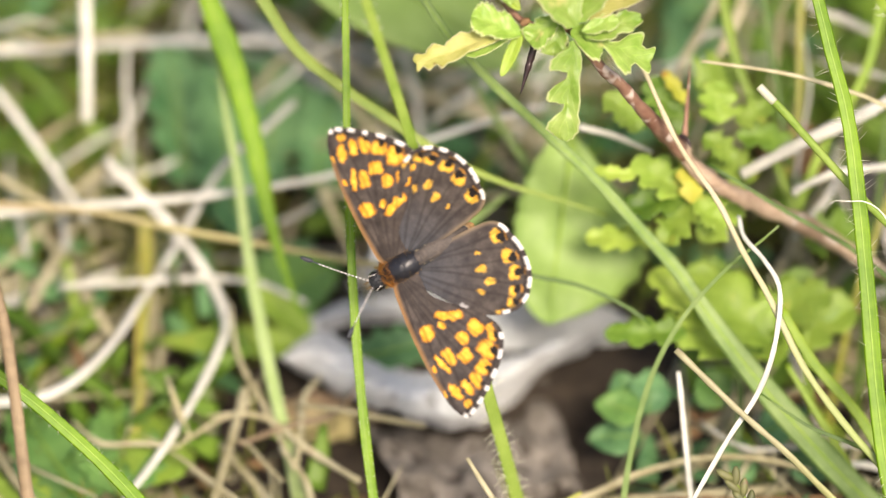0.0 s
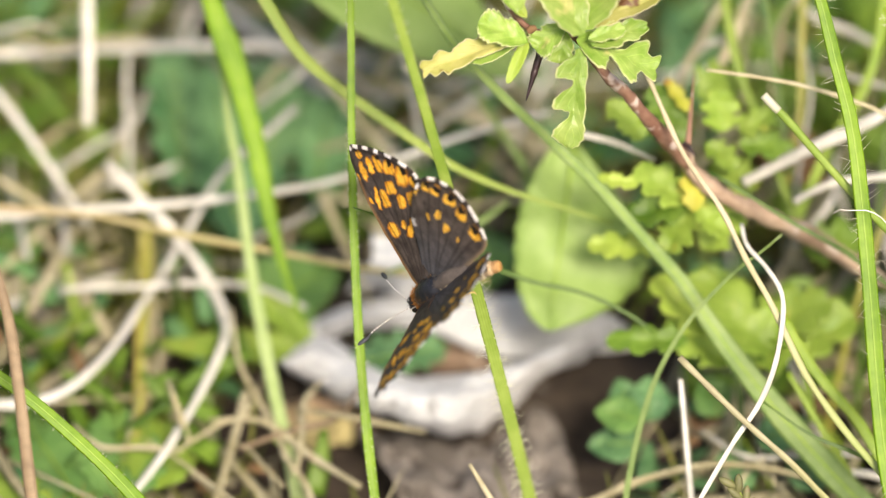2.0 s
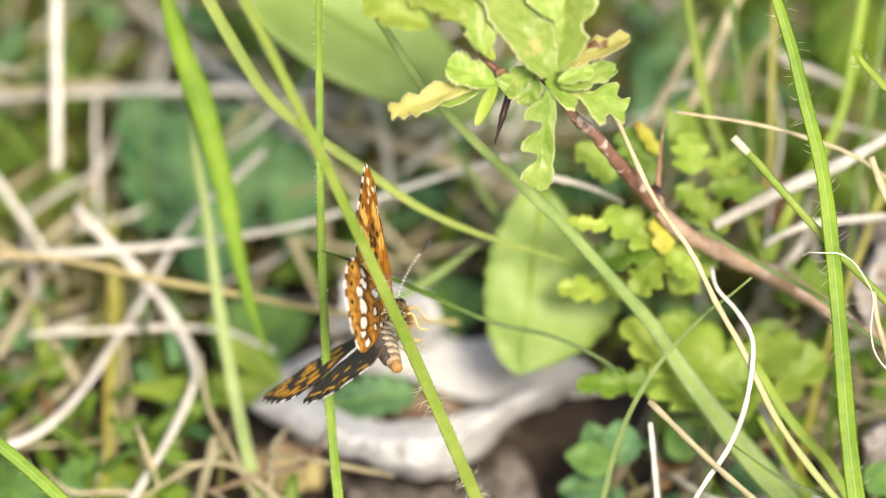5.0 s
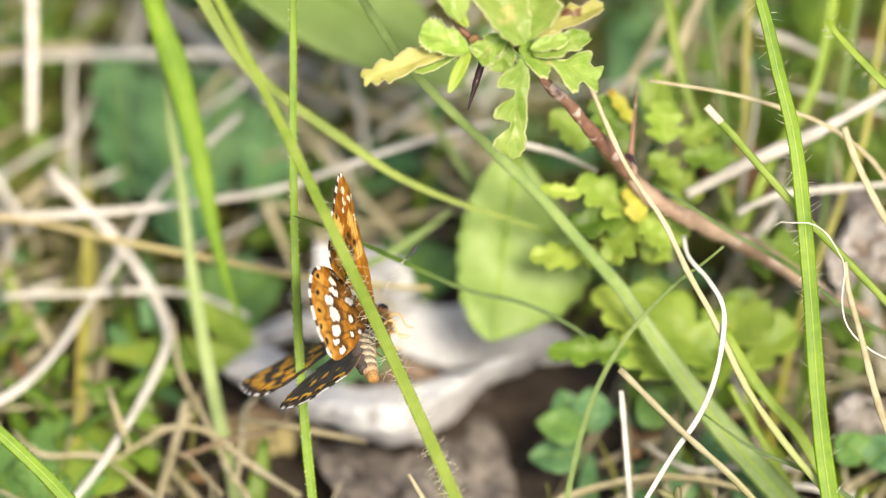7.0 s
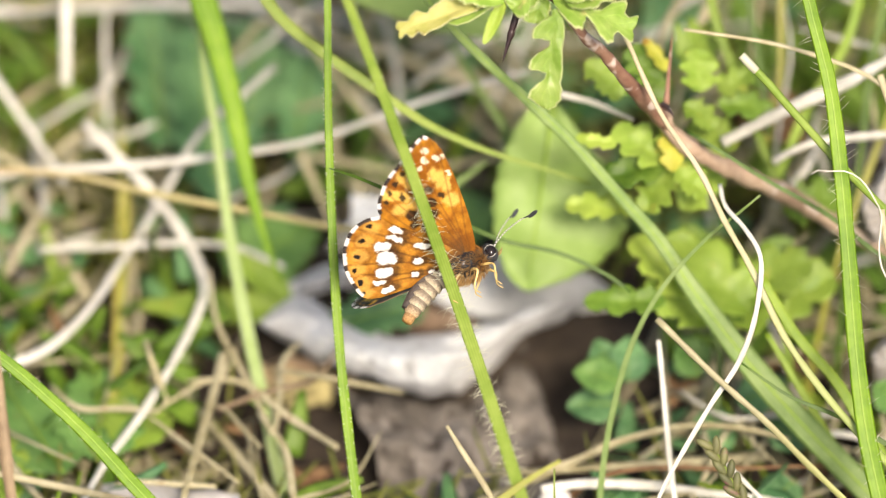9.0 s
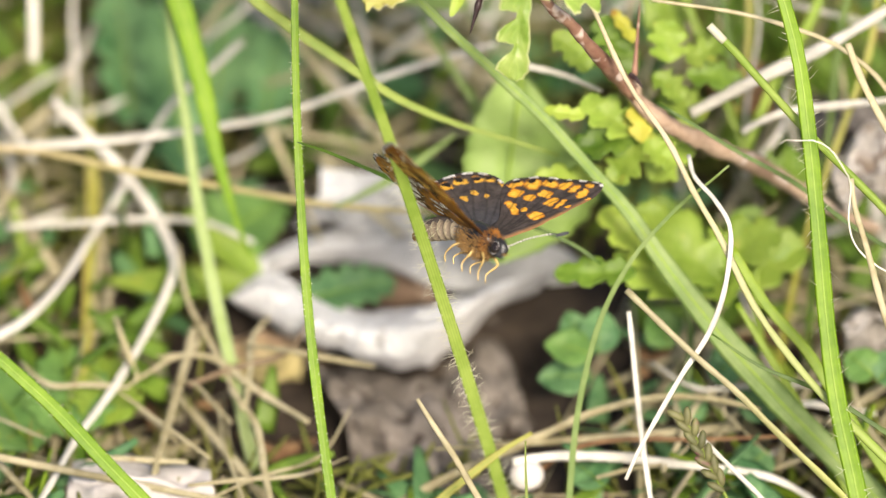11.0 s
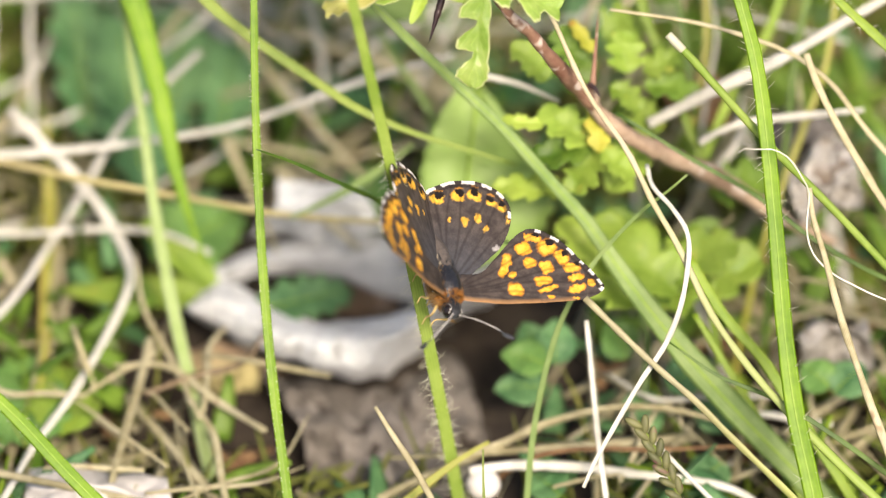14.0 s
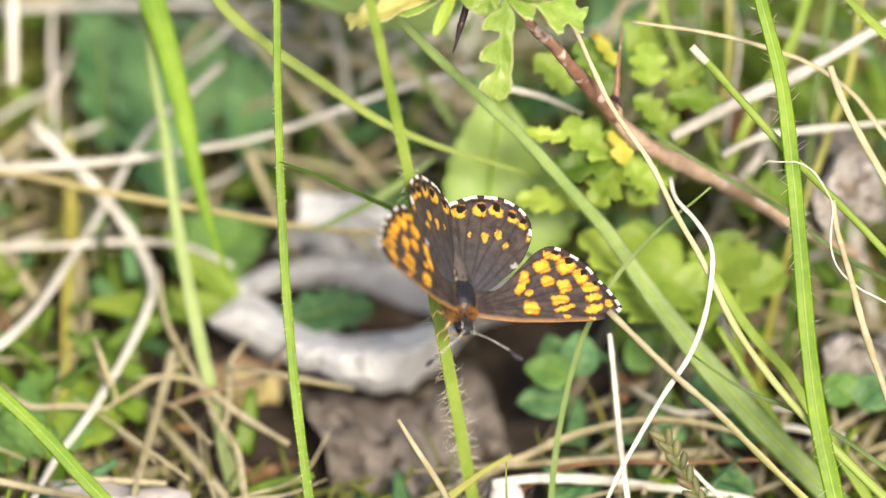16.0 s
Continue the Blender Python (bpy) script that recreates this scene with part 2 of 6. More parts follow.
def ground_material():
    """Dark crumbly soil, passing into mown-looking green and straw-brown turf away from the viewed area."""
    m, nt, bsdf, out = material("soil_and_turf")
    L = nt.links.new
    tc = nt.nodes.new("ShaderNodeTexCoord")
    fine = node(nt, "ShaderNodeTexNoise", Scale=500.0, Detail=5.0)
    mid = node(nt, "ShaderNodeTexNoise", Scale=45.0, Detail=6.0)
    big = node(nt, "ShaderNodeTexNoise", Scale=4.0, Detail=6.0)
    for q in (fine, mid, big):
        L(tc.outputs["Object"], q.inputs["Vector"])

    def ramp(src, stops):
        q = nt.nodes.new("ShaderNodeValToRGB")
        q.color_ramp.elements[0].position, q.color_ramp.elements[1].position = stops[0][0], stops[-1][0]
        q.color_ramp.elements[0].color, q.color_ramp.elements[1].color = (*stops[0][1], 1), (*stops[-1][1], 1)
        for pos, col in stops[1:-1]:
            q.color_ramp.elements.new(pos).color = (*col, 1)
        L(src, q.inputs["Fac"])
        return q.outputs["Color"]

    soil = ramp(fine.outputs["Fac"], [(0.3, (0.018, 0.013, 0.009)), (0.7, (0.06, 0.045, 0.03))])
    turf = ramp(mid.outputs["Fac"], [(0.3, (0.03, 0.06, 0.012)), (0.48, (0.09, 0.15, 0.03)), (0.6, (0.16, 0.20, 0.05)), (0.75, (0.30, 0.25, 0.14))])
    field = ramp(big.outputs["Fac"], [(0.35, (0.55, 0.6, 0.5)), (0.65, (1.0, 1.0, 1.0))])
    mul = nt.nodes.new("ShaderNodeVectorMath")
    mul.operation = "MULTIPLY"
    L(turf, mul.inputs[0])
    L(field, mul.inputs[1])
    far = nt.nodes.new("ShaderNodeVectorMath")
    far.operation = "LENGTH"
    L(tc.outputs["Object"], far.inputs[0])
    add = nt.nodes.new("ShaderNodeMath")
    add.operation = "MULTIPLY_ADD"
    add.inputs[1].default_value = 0.3
    L(mid.outputs["Fac"], add.inputs[0])
    L(far.outputs["Value"], add.inputs[2])
    edge = nt.nodes.new("ShaderNodeMapRange")
    edge.inputs["From Min"].default_value, edge.inputs["From Max"].default_value = 0.33, 0.5
    L(add.outputs[0], edge.inputs["Value"])
    mx = nt.nodes.new("ShaderNodeMix")
    mx.data_type = "RGBA"
    L(edge.outputs[0], mx.inputs["Factor"])
    L(soil, mx.inputs["A"])
    L(mul.outputs[0], mx.inputs["B"])
    L(mx.outputs["Result"], bsdf.inputs["Base Color"])
    bsdf.inputs["Roughness"].default_value = 0.95
    bmp = node(nt, "ShaderNodeBump", Strength=1.0, Distance=0.0004)
    L(fine.outputs["Fac"], bmp.inputs["Height"])
    L(bmp.outputs[0], bsdf.inputs["Normal"])
    return m


SOIL = ground_material()


def wing_material():
    """Wing scales: the pattern laid down by the builder, with fine scale grain."""
    m, nt, bsdf, out = material("wing_scales")
    L = nt.links.new
    att = nt.nodes.new("ShaderNodeAttribute")
    att.attribute_name = "pattern"
    tc = nt.nodes.new("ShaderNodeTexCoord")
    fine = node(nt, "ShaderNodeTexNoise", Scale=6000.0, Detail=2.0)
    L(tc.outputs["Object"], fine.inputs["Vector"])
    big = node(nt, "ShaderNodeTexNoise", Scale=500.0, Detail=3.0)
    L(tc.outputs["Object"], big.inputs["Vector"])
    add = nt.nodes.new("ShaderNodeMath")
    add.operation = "ADD"
    L(fine.outputs["Fac"], add.inputs[0])
    L(big.outputs["Fac"], add.inputs[1])
    rng = nt.nodes.new("ShaderNodeMapRange")
    rng.inputs["From Min"].default_value, rng.inputs["From Max"].default_value = 0.6, 1.4
    rng.inputs["To Min"].default_value, rng.inputs["To Max"].default_value = 0.72, 1.22
    L(add.outputs[0], rng.inputs["Value"])
    mul = nt.nodes.new("ShaderNodeVectorMath")
    mul.operation = "SCALE"
    L(att.outputs["Color"], mul.inputs[0])
    L(rng.outputs[0], mul.inputs["Scale"])
    L(mul.outputs[0], bsdf.inputs["Base Color"])
    bsdf.inputs["Roughness"].default_value = 0.6
    bsdf.inputs["Specular IOR Level"].default_value = 0.3
    tr = nt.nodes.new("ShaderNodeBsdfTranslucent")
    L(mul.outputs[0], tr.inputs["Color"])
    mx = nt.nodes.new("ShaderNodeMixShader")
    mx.inputs[0].default_value = 0.25
    L(bsdf.outputs[0], mx.inputs[1])
    L(tr.outputs[0], mx.inputs[2])
    L(mx.outputs[0], out.inputs["Surface"])
    bmp = node(nt, "ShaderNodeBump", Strength=0.25, Distance=0.00005)
    L(fine.outputs["Fac"], bmp.inputs["Height"])
    L(bmp.outputs[0], bsdf.inputs["Normal"])
    return m


WING = wing_material()
THORAX = plant_material("black_thorax", (0.008, 0.009, 0.012), (0.020, 0.022, 0.030), through_light=0.0, rough=0.32, grain=3000.0, bump=0.3)
FUR = plant_material("dark_fur", (0.014, 0.015, 0.018), (0.055, 0.062, 0.072), through_light=0.0, rough=0.6, grain=3000.0, bump=0.8)
FUR_BROWN = plant_material("brown_fur", (0.18, 0.10, 0.035), (0.46, 0.28, 0.10), through_light=0.0, rough=0.8, grain=3000.0, bump=0.8)
BACK_SCALES = plant_material("back_scales", (0.035, 0.028, 0.026), (0.10, 0.085, 0.075), through_light=0.0, rough=0.75, grain=4000.0, bump=0.8)
FUR_ORANGE = plant_material("orange_fur", (0.22, 0.085, 0.015), (0.40, 0.17, 0.03), through_light=0.0, rough=0.8, grain=3000.0, bump=0.8)


def banded_material():
    """Abdomen: dark segments edged with pale scales, ochre at the tip."""
    m, nt, bsdf, out = material("abdomen_scales")
    L = nt.links.new
    tc = nt.nodes.new("ShaderNodeTexCoord")
    uv = nt.nodes.new("ShaderNodeSeparateXYZ")
    L(tc.outputs["UV"], uv.inputs[0])
    k = nt.nodes.new("ShaderNodeMath")
    k.operation = "MULTIPLY"
    k.inputs[1].default_value = 8.0
    L(uv.outputs["Y"], k.inputs[0])
    fr = nt.nodes.new("ShaderNodeMath")
    fr.operation = "FRACT"
    L(k.outputs[0], fr.inputs[0])
    ramp = nt.nodes.new("ShaderNodeValToRGB")
    ramp.color_ramp.elements[0].position, ramp.color_ramp.elements[1].position = 0.3, 0.85
    ramp.color_ramp.elements[0].color = (0.17, 0.138, 0.10, 1)
    ramp.color_ramp.elements[1].color = (0.43, 0.375, 0.26, 1)
    L(fr.outputs[0], ramp.inputs["Fac"])
    tip = nt.nodes.new("ShaderNodeValToRGB")
    tip.color_ramp.elements[0].position, tip.color_ramp.elements[1].position = 0.75, 1.0
    L(uv.outputs["Y"], tip.inputs["Fac"])
    mx = nt.nodes.new("ShaderNodeMix")
    mx.data_type = "RGBA"
    L(tip.outputs["Color"], mx.inputs["Factor"])
    L(ramp.outputs["Color"], mx.inputs["A"])
    mx.inputs["B"].default_value = (0.38, 0.20, 0.055, 1)
    fine = node(nt, "ShaderNodeTexNoise", Scale=5000.0, Detail=3.0)
    L(tc.outputs["Object"], fine.inputs["Vector"])
    sc = nt.nodes.new("ShaderNodeMapRange")
    sc.inputs["From Min"].default_value, sc.inputs["From Max"].default_value = 0.3, 0.7
    sc.inputs["To Min"].default_value, sc.inputs["To Max"].default_value = 0.6, 1.25
    L(fine.outputs["Fac"], sc.inputs["Value"])
    mul = nt.nodes.new("ShaderNodeVectorMath")
    mul.operation = "SCALE"
    L(mx.outputs["Result"], mul.inputs[0])
    L(sc.outputs[0], mul.inputs["Scale"])
    L(mul.outputs[0], bsdf.inputs["Base Color"])
    bsdf.inputs["Roughness"].default_value = 0.75
    bmp = node(nt, "ShaderNodeBump", Strength=0.6, Distance=0.0001)
    L(fine.outputs["Fac"], bmp.inputs["Height"])
    L(bmp.outputs[0], bsdf.inputs["Normal"])
    return m


ABDOMEN = banded_material()
EYE = plant_material("eye", (0.010, 0.007, 0.007), (0.02, 0.015, 0.014), through_light=0.0, rough=0.15)
WHITE_SCALE = plant_material("white_scales", (0.70, 0.68, 0.62), (0.80, 0.78, 0.74), through_light=0.0, rough=0.7)
LEG = plant_material("leg", (0.50, 0.36, 0.12), (0.66, 0.50, 0.22), through_light=0.0, rough=0.5)


# ---- building helpers ----
def make_mesh(name, verts, faces, mat, uvs=None, smooth=True):
    me = bpy.data.meshes.new(name)
    me.from_pydata([tuple(v) for v in verts], [], faces)
    me.materials.append(mat)
    if smooth:
        me.polygons.foreach_set("use_smooth", [True] * len(me.polygons))
    if uvs is not None:
        lay = me.uv_layers.new(name="UVMap")
        idx = np.empty(len(me.loops), dtype=np.int32)
        me.loops.foreach_get("vertex_index", idx)
        lay.data.foreach_set("uv", np.asarray(uvs, dtype=np.float32)[idx].ravel())
    me.update()
    return me


def part(name, me, parent, label=""):
    ob = new(name, me)
    ob.parent = parent
    if label:
        tagged(ob, label)
    return ob


def spline(points, n):
    """Catmull-Rom through the points, n samples evenly along it."""
    p = [Vector(q) for q in points]
    if len(p) == 2:
        p = [p[0], p[0].lerp(p[1], 0.5), p[1]]
    p = [p[0] * 2 - p[1]] + p + [p[-1] * 2 - p[-2]]
    out = []
    for i in range(1, len(p) - 2):
        for k in range(12):
            t = k / 12
            a, b, c, d = p[i - 1:i + 3]
            out.append(0.5 * ((2 * b) + (c - a) * t + (2 * a - 5 * b + 4 * c - d) * t * t + (3 * b - a - 3 * c + d) * t ** 3))
    out.append(p[-2])
    s = [0.0]
    for a, b in zip(out, out[1:]):
        s.append(s[-1] + (b - a).length)
    res, j = [], 0
    for k in range(n):
        want = s[-1] * k / (n - 1)
        while j < len(s) - 2 and s[j + 1] < want:
            j += 1
        f = (want - s[j]) / max(1e-9, s[j + 1] - s[j])
        res.append(out[j].lerp(out[j + 1], min(1, max(0, f))))
    return res


def strand_geometry(points, width, flat=0.3, keel=0.0, n=28, sides=8, face=None, twist=0.0, rough=0.0, seed=0, ridge=False):
    """A blade or straw swept along points (metres); width: list of metres along it; flat: thickness over width."""
    rnd = random.Random(seed)
    path = spline(points, n)
    face = Vector(face) if face else FACE
    verts, faces, uvs = [], [], []
    wob = [rnd.uniform(-1, 1) for _ in range(n)]
    for i, p in enumerate(path):
        t = (path[min(i + 1, n - 1)] - path[max(i - 1, 0)]).normalized()
        side = t.cross(face).normalized()
        nor = side.cross(t).normalized()
        a = twist * i / (n - 1)
        side, nor = side * math.cos(a) + nor * math.sin(a), nor * math.cos(a) - side * math.sin(a)
        f = i / (n - 1) * (len(width) - 1)
        k = min(int(f), len(width) - 2)
        r = (width[k] + (width[k + 1] - width[k]) * (f - k)) / 2 * (1 + rough * wob[i])
        if ridge:
            p = p + nor * (r * (flat - keel) * 0.96)
            r *= 0.13
        for j in range(sides):
            ang = 2 * math.pi * j / sides
            x, y = math.cos(ang), math.sin(ang)
            verts.append(p + side * (x * r) + nor * (y * r * (0.5 if ridge else flat) - (0 if ridge else keel * r * (1 - abs(x)))))
            uvs.append((0.5 + x / 2, i / (n - 1)))
    for i in range(n - 1):
        for j in range(sides):
            a, b = i * sides + j, i * sides + (j + 1) % sides
            faces.append((a, b, b + sides, a + sides))
    faces.append(tuple(range(sides))[::-1])
    faces.append(tuple(range((n - 1) * sides, n * sides)))
    return verts, faces, uvs


COUNT = [0]


def strand(name, plan, width, mat, label, category, group="", flat=0.3, keel=0.0, face=None, twist=0.0, rough=0.05, n=32, sides=8, root=True, midrib=False):
    """A blade, straw or stalk as a thing of its own; plan in plan millimetres, width in millimetres along it."""
    COUNT[0] += 1
    pts = [at(*p) for p in plan]
    width = list(width)
    if root:
        # an end outside the camera's view goes on into the soil; one in view is left as placed
        low = min(plan[0], plan[-1], key=lambda q: at(*q).z)
        root = abs(low[0]) > 44 or low[1] < -25
    if root:
        # carry the lower end on down into the soil
        if pts[0].z < pts[-1].z:
            pts.reverse()
            width.reverse()
            flip = True
        else:
            flip = False
        foot = pts[-1]
        if foot.z > 0.002:
            on = (foot - pts[-2]).normalized() * 0.012
            foot = foot + on
            run = Vector((on.x, on.y, 0)) * 0.6
            pts += [foot] if foot.z < 0.006 else [foot, foot + run + Vector((0, 0, -foot.z * 0.6)), Vector((foot.x + run.x * 1.5, foot.y + run.y * 1.5, -0.003))]
            width += [width[-1]] * 2
            n = int(n * 1.3)
        if flip:
            pts.reverse()
            width.reverse()
    base = min(pts, key=lambda q: q.z)
    w = [x / 1000 for x in width]
    v, f, uv = strand_geometry([p - base for p in pts], w, flat, keel, n, sides, face, twist, rough, COUNT[0])
    ob = new(name, make_mesh(name, v, f, mat, uv))
    ob.location = base
    if midrib:
        v, f, uv = strand_geometry([p - base for p in pts], w, flat, keel, n, 6, face, twist, 0.0, COUNT[0], ridge=True)
        part("midrib", make_mesh("midrib", v, f, MIDRIB, uv), ob, "paler midrib")
    return tagged(ob, label, category, group)


def leaf_geometry(base, tip, half, normal, lobes=0, depth=0.4, fold=0.25, curl=0.15, broad=0.5, thick=0.00012, seed=0,
                  teeth=0, forward=0.35, n=56, m=5, blunt=0.75, sides=None):
    """A leaf from base to tip (metres) with half width, lobed edge, raised sides and a bent tip."""
    rnd = random.Random(seed)
    ax = tip - base
    length = ax.length
    ax = ax / length
    nor = (normal - ax * normal.dot(ax)).normalized()
    side = ax.cross(nor)
    ph = rnd.uniform(0, 6)
    top, uvs = [], []
    for i in range(n):
        s = i / (n - 1)
        env = (math.sin(math.pi * min(1, s ** broad * 0.98 + 0.01))) ** blunt
        h = env
        if lobes:
            ph_ = (lobes * s ** 0.85 + 0.1) % 1.0
            c = min(1.0, math.sin(math.pi * ph_ ** 0.62) * 1.3)
            h *= (1 - depth) + depth * c ** 0.6
        if teeth:
            h *= 0.94 + 0.06 * math.sin(2 * math.pi * teeth * s)
        h = max(h, 0.02)
        both = h
        for j in range(-m, m + 1):
            x = j / m
            if sides:
                prof = sides[0] if j < 0 else sides[1]
                fk = s * (len(prof) - 1)
                k0 = min(int(fk), len(prof) - 2)
                e = fk - k0
                e = e * e * (3 - 2 * e)
                h = max(0.02, prof[k0] * (1 - e) + prof[k0 + 1] * e) * (0.97 + 0.03 * math.sin(60 * s + ph)) if j else both
            ss = s + forward * abs(x) * h * half / length * (0.6 if lobes else 0.2)
            p = base + ax * (min(ss, 1.02) * length) + side * (x * h * half)
            z = fold * abs(x) * h * half - curl * length * s * s - (0.012 * half if j == 0 else 0.0) + 0.05 * half * math.sin(7 * s + 3 * x + ph) + 0.03 * half * math.sin(17 * s + ph)
            top.append(p + nor * z)
            uvs.append((0.5 + x / 2, s))
    w = 2 * m + 1
    verts = top + [p - nor * thick for p in top]
    off = len(top)
    faces = []
    for i in range(n - 1):
        for j in range(w - 1):
            a = i * w + j
            faces.append((a, a + 1, a + w + 1, a + w))
            faces.append((off + a + w, off + a + w + 1, off + a + 1, off + a))
    for i in range(n - 1):
        for a, b in ((i * w, (i + 1) * w), ((i + 1) * w + w - 1, i * w + w - 1)):
            faces.append((a, b, off + b, off + a))
    return verts, faces, uvs + uvs


def leaf_mesh(name, plan, half, mat, origin, tilt=(0, 0, 1), **kw):
    base, tip = at(*plan[0]) - origin, at(*plan[1]) - origin
    nor = RIGHT * tilt[0] + UP * tilt[1] + FACE * tilt[2]
    COUNT[0] += 1
    v, f, uv = leaf_geometry(base, tip, half / 1000, nor, seed=COUNT[0], **kw)
    return make_mesh(name, v, f, mat, uv)


def above_litter(plan, clear=50):
    """Plan points kept clear of the soil and its moss."""
    return [(u, v, min(w, v + clear)) for u, v, w in plan]


def leaf(name, plan, half, mat, label, category="leaf", group="", **kw):
    plan = above_litter(plan, 54)
    base = at(*plan[0])
    ob = new(name, leaf_mesh(name, plan, half, mat, base, **kw))
    ob.location = base
    tip = at(*plan[1]) - base
    nor = (FACE * 0.9 + UP * 0.3).normalized()
    v, f, u = strand_geometry([nor * 0.00012, tip * 0.5 + nor * 0.0003, tip * 0.94 + nor * 0.0001], [half / 14000, half / 22000, half / 60000], 0.6, n=14, sides=6)
    part("midrib", make_mesh("midrib", v, f, MIDRIB, u), ob, "pale midrib")
    return tagged(ob, label, category, group)


def loft_geometry(rows, nu, nv, crumple, thick, seed=0):
    """A crumpled sheet through rows of plan points, with thickness."""
    rs = [spline([at(*p) for p in r], nu) for r in rows]
    grid = []
    for i in range(nu):
        grid.append(spline([r[i] for r in rs], nv))
    verts, uvs = [], []
    for i in range(nu):
        for j in range(nv):
            p = grid[i][j]
            q = p * 90 + Vector((seed, 0, 0))
            d = noise.noise(q) * 0.9 + noise.noise(q * 2.7) * 0.55 + noise.noise(q * 7) * 0.3 + noise.noise(q * 15) * 0.16
            verts.append(p + FACE * (d * crumple) + UP * (noise.noise(q * 3.1 + Vector((5, 5, 5))) * crumple * 0.5))
            uvs.append((i / nu, j / nv))
    off = len(verts)
    verts += [p - FACE * thick for p in verts]
    faces = []
    for i in range(nu - 1):
        for j in range(nv - 1):
            a = i * nv + j
            faces.append((a, a + 1, a + nv + 1, a + nv))
            faces.append((off + a + nv, off + a + nv + 1, off + a + 1, off + a))
    rim = [i * nv for i in range(nu)] + [(nu - 1) * nv + j for j in range(1, nv)] + \
          [i * nv + nv - 1 for i in range(nu - 2, -1, -1)] + [j for j in range(nv - 2, 0, -1)]
    for a, b in zip(rim, rim[1:] + rim[:1]):
        faces.append((a, b, off + b, off + a))
    return verts, faces, uvs + uvs


def join(geoms):
    V, Fc, U = [], [], []
    for v, f, u in geoms:
        o = len(V)
        V += list(v)
        Fc += [tuple(i + o for i in q) for q in f]
        U += list(u)
    return V, Fc, U


def hairs(plan_pts, width, count, length, seed, parent, origin, span=(0.0, 1.0), bend=0.3):
    """Fine hairs standing off both edges of a blade, as one part."""
    rnd = random.Random(seed)
    path = spline(plan_pts, 80)
    geoms = []
    for _ in range(count):
        f = rnd.uniform(*span) * 78
        i = int(f)
        p = path[i].lerp(path[i + 1], f - i)
        t = (path[i + 1] - path[i]).normalized()
        side = t.cross(FACE).normalized() * rnd.choice((-1, 1))
        s = p + side * (width * 0.45)
        ln = length * rnd.uniform(0.4, 1.2)
        d = (side + t * rnd.uniform(-1.1, 1.1) + FACE * rnd.uniform(-0.9, 0.9)).normalized()
        mid = s + d * ln * 0.5 + t * rnd.uniform(-bend, bend) * ln
        geoms.append(strand_geometry([s, mid, s + d * ln], [0.00006, 0.00004, 0.000015], 1.0, n=4, sides=3))
    v, f, u = join(geoms)
    ob = part("hairs", make_mesh("hairs", v, f, HAIR, u), parent, "fine pale hairs")
    tagged(ob, kind="stuff")
    return ob


def ellipsoid(center, radii, seg=20, rings=12, axis=None, bumps=0.0):
    verts, faces, uvs = [], [], []
    rot = axis.to_track_quat("Y", "Z").to_matrix() if axis else Matrix.Identity(3)
    for i in range(rings + 1):
        th = math.pi * i / rings
        for j in range(seg):
            ph = 2 * math.pi * j / seg
            n_ = Vector((math.sin(th) * math.cos(ph), math.cos(th), math.sin(th) * math.sin(ph)))
            k = 1 + bumps * noise.noise(n_ * 6 + center * 900)
            verts.append(center + rot @ Vector((n_.x * radii[0] * k, n_.y * radii[1] * k, n_.z * radii[2] * k)))
            uvs.append((j / seg, i / rings))
    for i in range(rings):
        for j in range(seg):
            a, b = i * seg + j, i * seg + (j + 1) % seg
            faces.append((a, b, b + seg, a + seg))
    return verts, faces, uvs


# ---- ground ----
def build_ground():
    """One sheet: fine and lumpy under the plants, plain out to the horizon."""
    n, r = 120, 0.3
    verts, faces, uvs = [], [], []
    for i in range(n + 1):
        for j in range(n + 1):
            x, y = -r + 2 * r * i / n, -r + 0.05 + 2 * r * j / n
            q = Vector((x, y, 0))
            e = min(1, 4 * min(i, n - i, j, n - j) / n)
            z = 0.006 * noise.noise(q * 25) + 0.003 * noise.noise(q * 80) + 0.0015 * noise.noise(q * 220)
            verts.append((x, y, z * e - 0.004 * e))
            uvs.append((x, y))
    for i in range(n):
        for j in range(n):
            a = i * (n + 1) + j
            faces.append((a, a + n + 1, a + n + 2, a + 1))
    rim = [i * (n + 1) for i in range(n + 1)] + [n * (n + 1) + j for j in range(1, n + 1)] + \
          [i * (n + 1) + n for i in range(n - 1, -1, -1)] + [j for j in range(n - 1, 0, -1)]
    prev = rim
    for far in (2.0, 20.0, 1500.0):
        o = len(verts)
        for k in rim:
            v = Vector(verts[k]) - Vector((0, 0.05, 0))
            v = Vector((v.x / r * far, v.y / r * far, 0))
            verts.append((v.x, v.y + 0.05, 0.0))
            uvs.append((0, 0))
        ring = list(range(o, o + len(rim)))
        for a in range(len(rim)):
            b = (a + 1) % len(rim)
            faces.append((prev[a], ring[a], ring[b], prev[b]))
        prev = ring
    ob = new("ground", make_mesh("ground", verts, faces, SOIL, uvs))
    tagged(ob, "dark crumbly soil under grass, moss and dead stalks", "ground", kind="structure")


